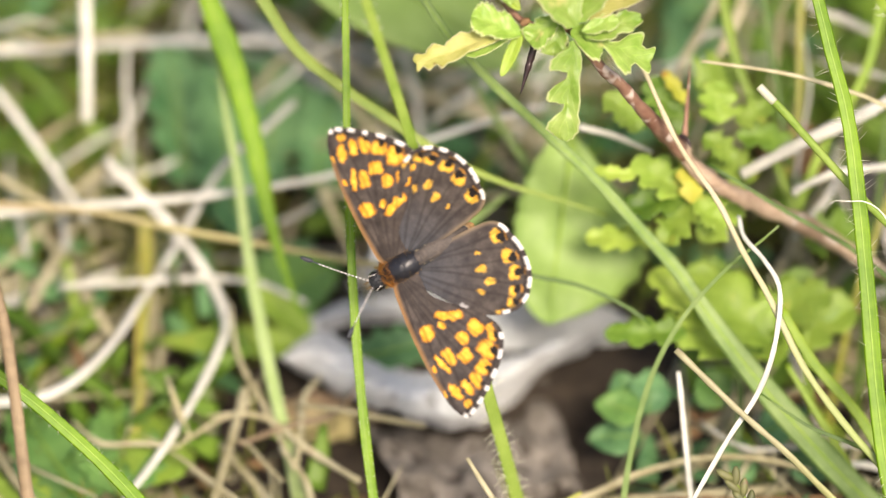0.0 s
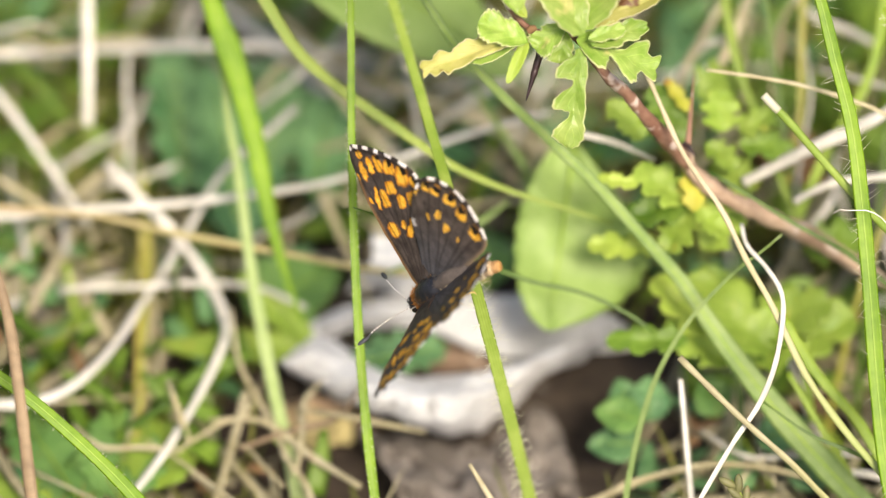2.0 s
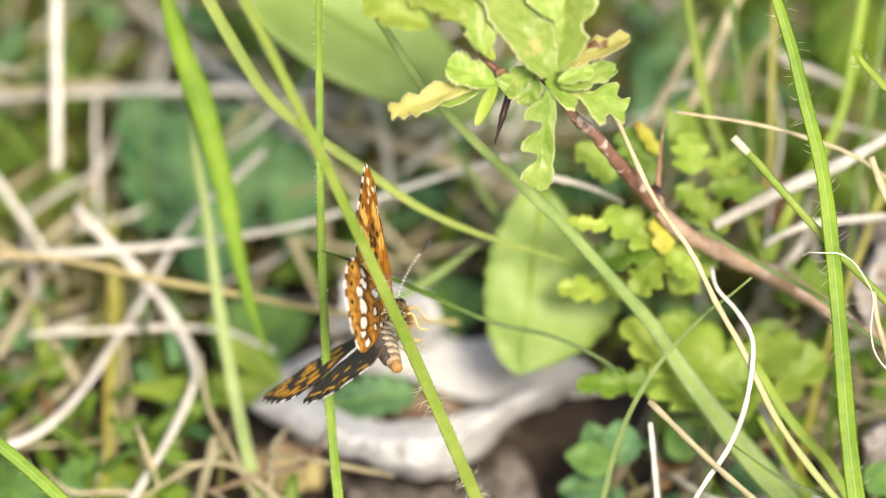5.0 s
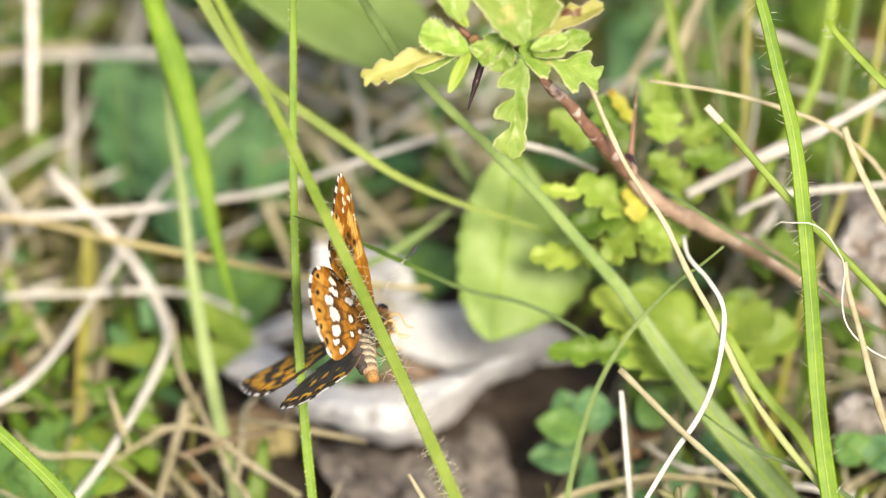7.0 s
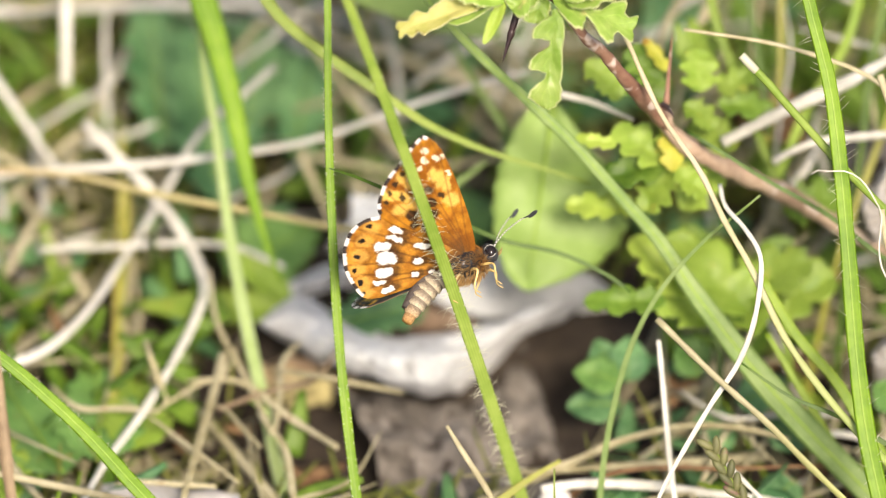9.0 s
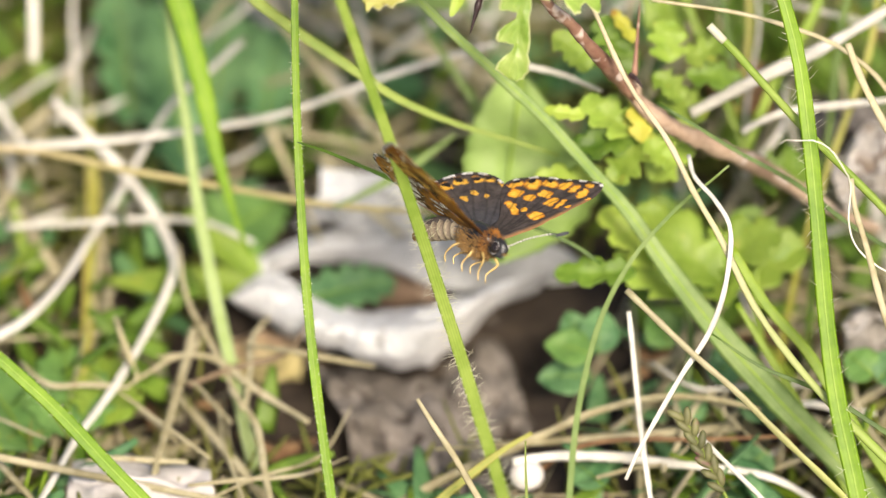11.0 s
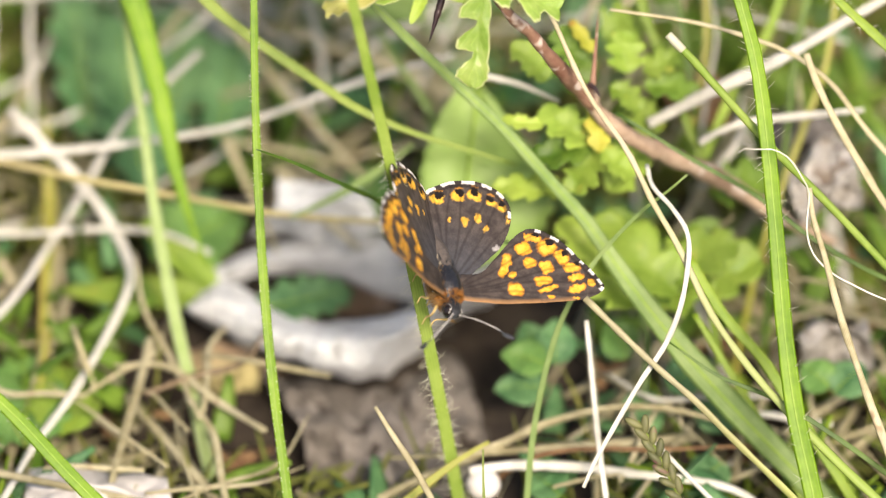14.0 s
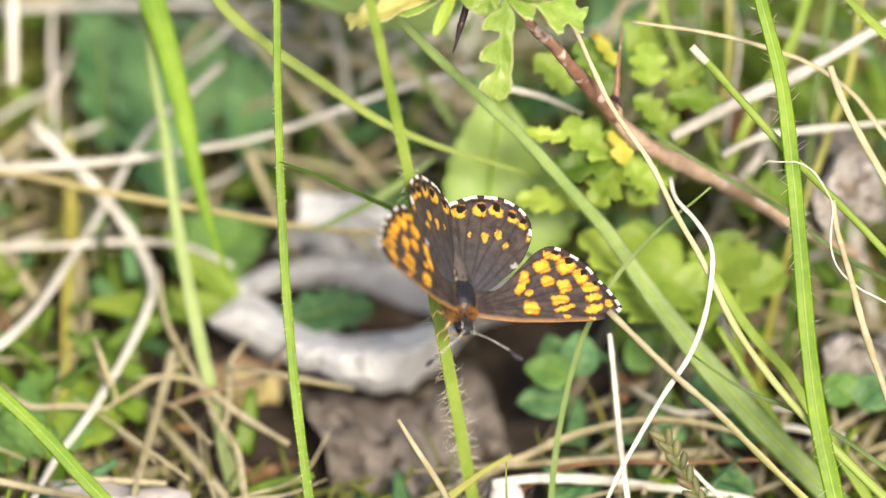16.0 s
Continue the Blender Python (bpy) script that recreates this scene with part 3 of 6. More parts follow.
def scatter(name, count, area, mat, label, category, seed, length, width, lying, lift, curve=0.3, flat=0.4, n=5, sides=4, keep=None, spare=None):
    """Many small strands on the ground as one uncountable thing."""
    rnd = random.Random(seed)
    geoms = []
    while len(geoms) < count:
        x, y = rnd.uniform(area[0], area[1]), rnd.uniform(area[2], area[3])
        if keep and not keep(x, y, rnd):
            continue
        ln, a = rnd.uniform(*length), rnd.uniform(0, 2 * math.pi)
        rise = rnd.uniform(*lying)
        d = Vector((math.cos(a) * math.cos(rise), math.sin(a) * math.cos(rise), math.sin(rise)))
        p = Vector((x, y, rnd.uniform(*lift)))
        if spare and any(not spare(x + d.x * ln * k, y + d.y * ln * k, rnd) for k in (0.0, 0.33, 0.66, 1.0)):
            continue
        bend = Vector((rnd.uniform(-1, 1), rnd.uniform(-1, 1), rnd.uniform(-0.6, 0.2))) * ln * curve
        w = rnd.uniform(*width)
        geoms.append(strand_geometry([p, p + d * ln * 0.5 + bend * 0.3, p + d * ln + bend], [w, w * 0.9, w * 0.3], flat, n=n, sides=sides,
                                     face=(rnd.uniform(-1, 1), rnd.uniform(-1, 1), 1.2)))
    v, f, u = join(geoms)
    ob = new(name, make_mesh(name, v, f, mat, u))
    return tagged(ob, label, category, kind="stuff")


def patch(seed, scale=28, level=0.0):
    def keep(x, y, rnd):
        return noise.noise(Vector((x * scale, y * scale, seed))) > level + rnd.uniform(-0.15, 0.15)
    return keep


build_ground()
NEAR = (-0.085, 0.085, -0.03, 0.16)
WIDE = (-0.95, 0.95, -0.85, 1.0)
def clear_of_leaf(x, y, rnd):
    return not (-0.024 < x < 0.024 and 0.011 < y < 0.043 or -0.012 < x < 0.021 and -0.003 < y < 0.043)


def open_straw(x, y, rnd):
    return clear_of_leaf(x, y, rnd) and noise.noise(Vector((x * 30, y * 30, 21.0))) > -0.12 + rnd.uniform(-0.2, 0.2)


scatter("moss", 7000, NEAR, MOSS, "low olive-green moss and seedling shoots on the soil", "moss", 3, (0.004, 0.011), (0.0006, 0.0013),
        (0.3, 1.4), (-0.006, 0.003), keep=lambda x, y, r: patch(1.0, 28, -0.12)(x, y, r) and not (-0.02 < x < 0.014 and 0.0 < y < 0.05))
scatter("seedling_grass", 420, NEAR, GRASS, "short fresh green grass shoots in the litter", "grass", 4, (0.008, 0.018), (0.0008, 0.0020),
        (0.5, 1.4), (-0.004, 0.002), keep=lambda x, y, r: patch(4.0, 30, 0.05)(x, y, r) and clear_of_leaf(x, y, r) and not (-0.04 < x < 0.03 and y < 0.04))
scatter("dark_seedling_grass", 240, NEAR, GRASS_DARK, "short dark green grass shoots in the litter", "grass", 5, (0.010, 0.022), (0.0008, 0.0024),
        (0.5, 1.4), (-0.004, 0.002), keep=lambda x, y, r: patch(7.0, 24, 0.0)(x, y, r) and clear_of_leaf(x, y, r) and not (-0.03 < x < 0.02 and y < 0.03))
scatter("straw_litter", 480, NEAR, STRAW, "tangled dry straw litter lying on the soil", "straw", 6, (0.015, 0.05), (0.0005, 0.0013),
        (-0.12, 0.14), (-0.002, 0.006), keep=open_straw, spare=clear_of_leaf)
scatter("bleached_straw_litter", 110, NEAR, STRAW_PALE, "bleached straw pieces lying among the litter", "straw", 7, (0.02, 0.05), (0.0007, 0.0016),
        (-0.12, 0.14), (0.0, 0.008), keep=open_straw, spare=clear_of_leaf)
scatter("russet_leaf_litter", 420, NEAR, RUSSET, "russet crumbled leaf litter on the soil", "leaf litter", 8, (0.003, 0.008), (0.0012, 0.003),
        (-0.3, 0.4), (-0.002, 0.005), flat=0.1, keep=lambda x, y, r: patch(11.0, 30, 0.05)(x, y, r) and clear_of_leaf(x, y, r))
scatter("low_herbs", 1400, NEAR, LEAF_HERB, "small fresh green herb leaves near the soil", "herb", 12, (0.004, 0.009), (0.0016, 0.0034),
        (0.1, 0.9), (0.0, 0.007), flat=0.06, n=7, sides=6, keep=lambda x, y, r: patch(14.0, 34, 0.08)(x, y, r) and clear_of_leaf(x, y, r))
scatter("dark_low_herbs", 800, NEAR, LEAF_TEAL, "small dark green herb leaves near the soil", "herb", 13, (0.004, 0.010), (0.0018, 0.004),
        (0.1, 0.9), (0.0, 0.006), flat=0.06, n=7, sides=6, keep=lambda x, y, r: patch(17.0, 34, 0.05)(x, y, r) and clear_of_leaf(x, y, r))
scatter("front_straw", 230, (-0.055, 0.02, -0.03, 0.02), STRAW, "short tan straw pieces criss-crossing over the soil", "straw", 15, (0.012, 0.034), (0.0003, 0.0008),
        (-0.15, 0.3), (-0.002, 0.004), curve=0.16, n=6, spare=clear_of_leaf)
scatter("low_straw", 110, (-0.07, 0.05, -0.01, 0.05), STRAW, "pale thin straw pieces crossing each other over the soil", "straw", 14, (0.015, 0.04), (0.0007, 0.0015),
        (-0.1, 0.3), (0.0, 0.007), spare=clear_of_leaf)


# Keeps the meadow strands out of the camera's view.
def off_view(x, y, rnd):
    return not (abs(x) < 0.085 and -0.09 < y < 0.17)


def far_round(x, y, rnd):
    """Round the viewed area, thinning out unevenly."""
    if not off_view(x, y, rnd):
        return False
    d = math.hypot(x, y - 0.06)
    return d < 0.95 * rnd.uniform(0.15, 1.0) + 0.12 * noise.noise(Vector((x * 6, y * 6, 2.0)))


scatter("meadow_grass", 6500, WIDE, GRASS_DARK, "mixed green meadow grass farther out", "grass", 9, (0.02, 0.05), (0.0010, 0.0026),
        (0.6, 1.5), (-0.004, 0.0), keep=far_round, spare=off_view, n=4, sides=3)
scatter("fresh_meadow_grass", 4500, WIDE, GRASS, "fresh green meadow grass farther out", "grass", 11, (0.02, 0.055), (0.0010, 0.0028),
        (0.5, 1.5), (-0.004, 0.0), keep=far_round, spare=off_view, n=4, sides=3)
scatter("meadow_straw", 4000, WIDE, STRAW, "dry straw farther out", "straw", 10, (0.03, 0.08), (0.0008, 0.002),
        (-0.2, 0.6), (0.0, 0.01), keep=far_round, spare=off_view, n=4, sides=3)

# ---- dry stalks and straws behind the perch ----
STALKS = "dry stalks behind the perch"
PALE_LABEL = "bleached dry grass stalk lying across the litter"
TAN_LABEL = "tan dry grass stalk lying in the litter"


def straw(plan, width, mat=STRAW, label=TAN_LABEL, **kw):
    plan = above_litter(plan)
    k = COUNT[0] + 1
    kw.setdefault("rough", 0.13)
    return strand("dry_stalk", plan, width, mat, label, "dry stalk", STALKS, flat=0.5, twist=1.2 * math.sin(2.3 * k), **kw)


straw([(-57.3, 2.9, 44.0), (-50.0, 3.7, 43.6), (-40.2, 4.6, 43.1), (-29.9, 5.3, 42.7), (-20.8, 6.4, 42.2), (-12.3, 7.9, 41.8), (-5.0, 10.4, 41.3), (0.4, 12.4, 40.9), (6.4, 14.2, 40.4), (11.3, 15.5, 40.0)], [0.9, 1.05, 1.0, 0.9, 0.8], STRAW_PALE, PALE_LABEL)
straw([(-46.3, 4.6, 42.0), (-40.1, 4.3, 40.5), (-35.2, 3.6, 39.0), (-29.7, 2.3, 37.5), (-23.6, 1.2, 36.0), (-15.7, -0.2, 35.5), (-8.5, -1.5, 35.0), (-1.2, -2.2, 34.5), (4.8, -2.5, 34.0)], [0.8, 0.85, 0.95, 1.0, 0.9], STRAW_PINK,
      "pinkish dry stalk turning green along its length")
straw([(-52.6, 21.5, 56.0), (-50.0, 18.8, 54.0), (-45.6, 13.3, 52.0), (-40.5, 6.0, 50.0), (-38.5, 3.1, 48.0)], [0.9, 0.9, 0.7], STRAW_PALE, PALE_LABEL)
straw([(-48.9, 8.3, 46.0), (-43.4, 5.1, 46.0), (-40.0, 4.1, 46.0)], [0.7, 0.75, 0.6])
straw([(-36.5, 9.7, 48.0), (-32.5, 5.5, 47.6), (-29.7, 2.8, 47.1), (-25.6, -2.7, 46.7), (-23.4, -7.5, 46.2), (-24.0, -10.6, 46.2), (-26.0, -14.9, 46.7), (-29.6, -21.1, 47.1), (-33.2, -26.0, 47.6), (-35.6, -30.3, 48.0)], [1.0, 1.1, 1.0, 1.0, 0.9], STRAW_PALE, PALE_LABEL)
straw([(-53.7, -16.9, 50.0), (-50.0, -16.4, 49.5), (-43.8, -16.0, 49.0), (-39.6, -14.2, 48.5), (-35.6, -10.2, 48.0), (-32.6, -5.5, 47.5), (-29.3, -0.3, 47.0), (-25.7, 6.2, 46.5), (-23.3, 9.6, 46.0), (-20.5, 12.0, 46.0), (-16.0, 16.0, 46.0)], [1.2, 1.3, 1.1, 1.0, 1.2, 1.3], STRAW_PALE, PALE_LABEL)
straw([(-41.4, -4.0, 46.0), (-31.7, -3.5, 45.6), (-26.8, -3.2, 45.2), (-22.5, -3.3, 44.8), (-19.4, -3.8, 44.4), (-14.8, -5.8, 44.0)], [0.6, 0.7, 0.7, 0.6], STRAW_PALE, PALE_LABEL)
straw([(-38.9, 32.7, 52.0), (-38.9, 27.1, 52.0), (-38.8, 20.4, 52.0), (-38.8, 13.9, 52.0)], [1.3, 1.3, 1.25], STRAW_PALE, "upright bleached dry stalk with a broken end")
straw([(-53.6, 21.5, 60.0), (-48.6, 21.9, 60.0), (-33.1, 22.7, 60.0), (-23.8, 22.9, 60.0), (-15.1, 22.8, 60.0), (-8.9, 22.1, 60.0)], [1.4, 1.5, 1.4, 1.2], STRAW_PALE, PALE_LABEL)
straw([(-37.9, 0.8, 58.0), (-38.9, 3.1, 58.0), (-45.2, 12.4, 58.0), (-47.1, 16.1, 58.0)], [0.8, 0.8, 0.7])
straw([(-36.5, 9.4, 52.0), (-40.8, 5.4, 52.0), (-44.4, 1.7, 52.0)], [0.8, 0.8, 0.7])
straw([(-21.1, -14.8, 46.0), (-22.3, -19.7, 45.3), (-24.0, -25.8, 44.7), (-25.2, -30.7, 44.0)], [0.9, 1.0, 0.9])
straw([(-21.1, -14.8, 46.0), (-22.3, -19.6, 46.0), (-24.7, -28.8, 46.0)], [1.0, 1.1, 0.9])
straw([(-14.5, 21.6, 60.0), (-7.7, 12.9, 57.3), (-2.7, 7.3, 54.7), (2.2, 1.8, 52.0)], [1.0, 0.9, 0.9], STRAW)
straw([(-5.8, 18.6, 62.0), (2.3, 15.5, 62.0), (9.1, 13.0, 62.0), (15.3, 9.3, 62.0)], [1.4, 1.3, 1.2], STRAW)
straw([(-2.7, 21.2, 66.0), (4.8, 15.6, 66.0), (11.0, 11.8, 66.0)], [1.1, 1.1, 1.0], STRAW)
straw([(-13.2, 6.6, 50.0), (-10.1, -0.1, 50.0), (-7.7, -5.6, 50.0)], [1.0, 0.8, 0.6], STRAW)
straw([(-46.3, -1.7, -9.0), (-44.9, -6.9, -8.5), (-43.7, -14.9, -8.0), (-42.3, -26.5, -7.5), (-41.8, -29.9, -7.0)], [1.2, 1.3, 1.3], STALK_BROWN, "brown dry upright stalk beside green grass")
straw([(-51.8, -25.6, 16.0), (-48.3, -26.3, 16.8), (-41.2, -27.9, 17.6), (-30.5, -30.1, 18.4), (-18.7, -32.4, 19.2), (-11.5, -33.8, 20.0)], [0.8, 0.9, 0.8], STRAW, "greyish dry stalk lying near the soil")
straw([(-50.7, -28.9, 18.0), (-45.9, -31.8, 18.0), (-41.7, -34.7, 18.0)], [0.8, 0.8, 0.7], STRAW_PALE, PALE_LABEL)
straw([(14.3, 12.9, 24.0), (16.1, 12.5, 24.0), (18.5, 11.8, 24.0), (22.1, 10.2, 24.0)], [0.7, 0.75, 0.6], STRAW_PALE, "thin bleached stalk curving behind the thorny twig")
straw([(20.4, 19.7, 10.0), (21.1, 18.2, 9.1), (24.5, 10.8, 8.2), (28.5, 5.0, 7.3), (31.1, -0.3, 6.4), (33.8, -5.0, 5.8), (37.2, -12.0, 5.3), (41.3, -17.8, 4.9), (45.4, -22.5, 4.4), (50.6, -27.7, 4.0)], [0.5, 0.58, 0.65, 0.85, 0.95], STRAW_TWO,
      "long grass stalk, straw-coloured above and green below")
straw([(30.9, 3.5, 14.0), (31.4, 1.2, 11.2), (33.4, -1.2, 8.5), (34.9, -4.4, 5.8), (34.2, -10.2, 3.0), (32.5, -14.9, 2.8), (29.5, -19.5, 2.5), (25.5, -26.5, 2.2), (23.9, -29.9, 2.0)], [0.4, 0.55, 0.6, 0.62, 0.62, 0.55], STRAW_PALE,
      "kinked white dry stalk with a cut end", n=44, root=False)
straw([(24.0, -10.4, 1.0), (30.4, -16.6, 1.4), (35.3, -20.9, 1.8), (39.4, -25.0, 2.2), (45.9, -31.3, 2.6), (49.7, -35.1, 3.0)], [0.7, 0.7, 0.75, 0.85], STALK_TAN, "tan cut stalk greening towards its foot")
straw([(27.0, 19.6, 12.0), (35.8, 18.3, 12.6), (41.7, 16.7, 13.2), (45.9, 15.1, 13.8), (50.1, 12.1, 14.4), (53.7, 7.4, 15.0)], [0.3, 0.5, 0.6, 0.6], STRAW, "slender tan stalk with a fine point")
straw([(31.6, 7.9, 26.0), (38.3, 11.4, 25.5), (45.4, 14.7, 25.0), (52.4, 18.8, 24.5), (57.8, 21.9, 24.0)], [1.2, 1.4, 1.1, 1.0], STRAW_PALE, PALE_LABEL)
straw([(37.0, 5.9, 26.0), (38.9, 7.0, 26.0), (41.9, 8.1, 26.0), (47.2, 8.7, 26.0), (54.4, 9.4, 26.0)], [0.7, 0.9, 0.9, 0.8], STRAW_PALE, PALE_LABEL)
straw([(47.3, 15.0, 10.0), (48.6, 11.5, 10.0), (51.0, 6.8, 10.0), (54.5, 0.9, 10.0)], [0.8, 0.9, 0.8], STRAW, "tan dry stalk leaning among green blades")
straw([(39.8, 4.6, 1.0), (40.1, 5.0, 1.0), (41.7, 4.9, 1.0), (43.4, 4.9, 1.0), (45.0, 4.0, 1.0), (46.3, 2.1, 1.0), (47.1, 0.3, 1.6), (46.9, -3.2, 2.2), (47.6, -5.8, 2.8), (49.7, -7.9, 3.4), (52.9, -9.6, 4.0)], [0.1, 0.18, 0.22, 0.2, 0.18, 0.15], STRAW_PALE,
      "thin white curled wisp hooked over a green blade", n=60, sides=6)
straw([(47.2, 1.0, 3.0), (47.6, -2.0, 3.0), (48.8, -6.1, 3.0), (50.5, -12.5, 3.0), (52.9, -19.5, 3.0)], [0.6, 0.7, 0.8, 0.8], STRAW, "tan dry stalk beside a broad green blade")
straw([(24.6, -12.8, 14.0), (24.9, -15.6, 14.0), (25.3, -19.7, 14.0), (25.9, -25.6, 14.0), (26.8, -32.1, 14.0)], [0.6, 0.65, 0.7, 0.7], STRAW_PALE, "upright bleached dry stalk with a broken end")
straw([(16.2, -25.8, 24.0), (20.9, -23.7, 24.0), (27.5, -22.1, 24.0), (33.4, -22.2, 24.0), (38.8, -23.4, 24.0)], [1.0, 1.2, 1.1, 0.8], STRAW, TAN_LABEL)
straw([(12.6, -28.7, 24.0), (17.3, -28.1, 24.0), (24.5, -28.3, 24.0), (28.1, -28.8, 24.0)], [0.9, 1.1, 0.8], STRAW_PALE, PALE_LABEL)
straw([(2.5, -21.7, 8.0), (4.3, -24.6, 8.0), (6.4, -27.8, 8.0), (8.4, -31.3, 8.0)], [0.4, 0.75, 0.75, 0.7], STRAW, "tan dry stalk with a pointed end")
straw([(31.6, -25.5, 10.0), (34.0, -27.9, 10.0), (38.1, -32.0, 10.0)], [0.5, 0.5, 0.5], STRAW_PALE, PALE_LABEL)
straw([(32.7, -26.4, 22.0), (38.1, -26.2, 22.0), (42.3, -26.0, 22.0)], [0.6, 0.6, 0.5], RUSSET, "orange-brown dry stalk in the litter")
straw([(36.5, 37.0, 42.0), (33.4, 29.5, 41.0), (31.2, 24.0, 41.0), (28.2, 17.5, 41.0)], [0.9, 1.1, 1.2, 0.9], STRAW, "pinkish-tan dry stalk leaning behind the thorny twig")
straw([(31.6, 30.5, 44.0), (28.6, 25.0, 43.0), (25.9, 20.0, 43.0), (24.6, 14.0, 43.0)], [0.7, 0.9, 1.0, 0.8], STRAW, "pinkish-tan dry stalk leaning behind the thorny twig")
straw([(-7.7, 3.6, 56.0), (-4.0, -0.7, 56.0), (1.0, -5.0, 56.0)], [1.2, 1.2, 1.0], STRAW)

TANGLE = random.Random(41)
for u0, u1, v0, v1, deep, count in ((-20, 10, 0, 27, 58, 18), (-54, -28, -2, 26, 60, 11), (-34, -8, -30, -14, 34, 7), (24, 56, -30, -8, 35, 9), (26, 54, 4, 26, 42, 10), (-26, -8, -30, -16, 45, 8)):
    for _ in range(count):
        u, v, w = TANGLE.uniform(u0, u1), TANGLE.uniform(v0, v1), deep + TANGLE.uniform(-5, 5)
        a, ln, bow = TANGLE.uniform(0, math.pi), TANGLE.uniform(7, 19), TANGLE.uniform(-3.0, 3.0)
        du, dv = math.cos(a) * ln, math.sin(a) * ln
        wide = TANGLE.uniform(0.45, 1.0)
        straw([(u - du * 0.5, v - dv * 0.5, w + 2), (u - du * 0.15 - dv * 0.02 * bow, v - dv * 0.15 + du * 0.02 * bow, w), (u + du * 0.2 - dv * 0.05 * bow, v + dv * 0.2 + du * 0.05 * bow, w - 1), (u + du * 0.5, v + dv * 0.5, w + 1)],
              [wide * 0.7, wide, wide, wide * 0.5], TANGLE.choice((STALK_BROWN, STRAW, STRAW)) if deep in (34, 45) else TANGLE.choice((STRAW_PALE, STRAW)), "thin dry stalk in the tangled litter", n=20, sides=6, root=False)

# ---- green grass blades ----
BLADES = "green grass blades round the perch"


def blade(plan, width, mat=GRASS, label="fresh green grass blade standing among dry stalks", flat=0.18, keel=0.35, **kw):
    return strand("grass_leaf", plan, width, mat, label, "grass blade", BLADES, flat=flat, keel=keel, midrib=max(width) > 0.85, **kw)


blade([(-29.0, 46.2, 28.0), (-26.4, 31.9, 29.1), (-24.9, 26.5, 30.3), (-22.5, 19.9, 31.4), (-20.4, 12.1, 32.6), (-18.6, 3.7, 33.7), (-16.9, -2.4, 34.9), (-15.1, -7.2, 36.0)], [0.3, 0.6, 1.2, 2.1, 2.9, 2.5, 2.1, 1.6, 0.9, 0.25], GRASS_BRIGHT, "broad bright green grass blade", keel=0.25)
blade([(-25.2, 26.0, 33.5), (-23.9, 19.4, 34.0), (-22.9, 12.9, 35.0), (-22.0, 8.2, 35.0), (-20.7, -1.4, 35.0), (-18.6, -12.3, 33.0), (-16.2, -22.5, 31.0), (-14.3, -31.5, 29.0), (-13.1, -38.7, 28.0)], [0.3, 0.9, 1.2, 1.4, 1.5, 1.5], GRASS_PALE, "pale bluish-green grass blade with a faint midrib")
hairy_a = [(-10.3, 43.0, 10.0), (-10.2, 27.7, 10.0), (-10.1, 20.7, 10.0), (-10.0, 11.9, 10.0), (-9.6, 0.2, 10.0), (-9.0, -9.7, 10.0), (-8.1, -19.2, 10.0), (-6.6, -30.8, 10.0), (-5.5, -38.5, 10.0)]
blade_a = blade(hairy_a, [0.65, 0.75, 0.85, 0.95, 1.05], GRASS_BRIGHT, "thin upright grass blade with fine hairs", keel=0.4)
blade([(-9.8, 4.9, 5.0), (-6.5, 3.8, 8.7), (-1.8, 1.8, 12.4), (2.3, 0.0, 16.1), (8.3, -2.5, 18.1), (14.2, -3.8, 18.4), (19.0, -5.9, 18.7), (21.9, -7.9, 19.0)], [0.15, 0.4, 0.5, 0.5, 0.45, 0.4], GRASS_DARK, "slender dark green blade crossing behind the perch")
blade([(-26.1, 38.7, 18.0), (-19.0, 26.3, 18.5), (-15.4, 21.0, 19.0), (-11.3, 17.5, 19.5), (-5.3, 13.4, 20.0), (0.6, 9.5, 21.0), (6.6, 6.9, 22.0), (12.5, 5.1, 23.0), (17.6, 3.5, 24.0)], [1.2, 1.4, 1.35, 1.25, 1.15, 1.0, 0.8, 0.5, 0.25], GRASS_OLIVE, "arching olive-green grass blade")
blade([(-7.7, 35.0, 12.0), (-0.1, 23.2, 13.1), (2.6, 20.0, 14.2), (6.4, 16.2, 15.3), (11.2, 11.8, 16.3), (15.9, 7.4, 17.1), (20.7, 2.1, 17.9), (24.9, -2.6, 18.7), (29.0, -8.5, 19.2), (35.6, -16.8, 19.5), (42.1, -23.9, 19.7), (49.9, -31.7, 20.0)], [0.6, 0.9, 1.0, 1.1, 1.2, 1.3, 1.8, 2.5, 2.8, 2.6], GRASS_BLUE,
      "long bluish-green grass blade sloping across the plants", keel=0.2)
right_blade = [(32.5, 44.0, 4.0), (38.0, 28.3, 3.8), (40.0, 20.7, 3.6), (41.8, 13.7, 3.3), (42.9, 5.5, 3.1), (43.8, -3.8, 2.9), (44.7, -14.3, 2.7), (45.8, -22.4, 2.4), (47.6, -30.6, 2.2), (48.7, -36.4, 2.0)]
blade_r = blade(right_blade, [0.5, 1.0, 1.4, 1.55, 1.7, 1.8, 1.95, 2.1], GRASS_BRIGHT, "broad upright hairy grass blade", keel=0.45)
cut_stem = blade([(33.0, 16.5, 5.0), (35.5, 14.0, 5.3), (37.8, 11.4, 5.7), (43.1, 5.6, 6.0), (47.8, 0.9, 6.0), (51.2, -2.6, 6.0), (57.7, -9.6, 6.0)], [0.85, 0.85, 0.8, 0.8, 0.9], GRASS_PERCH, "grass stem bleached at its clean cut tip", flat=0.6, keel=0.0)
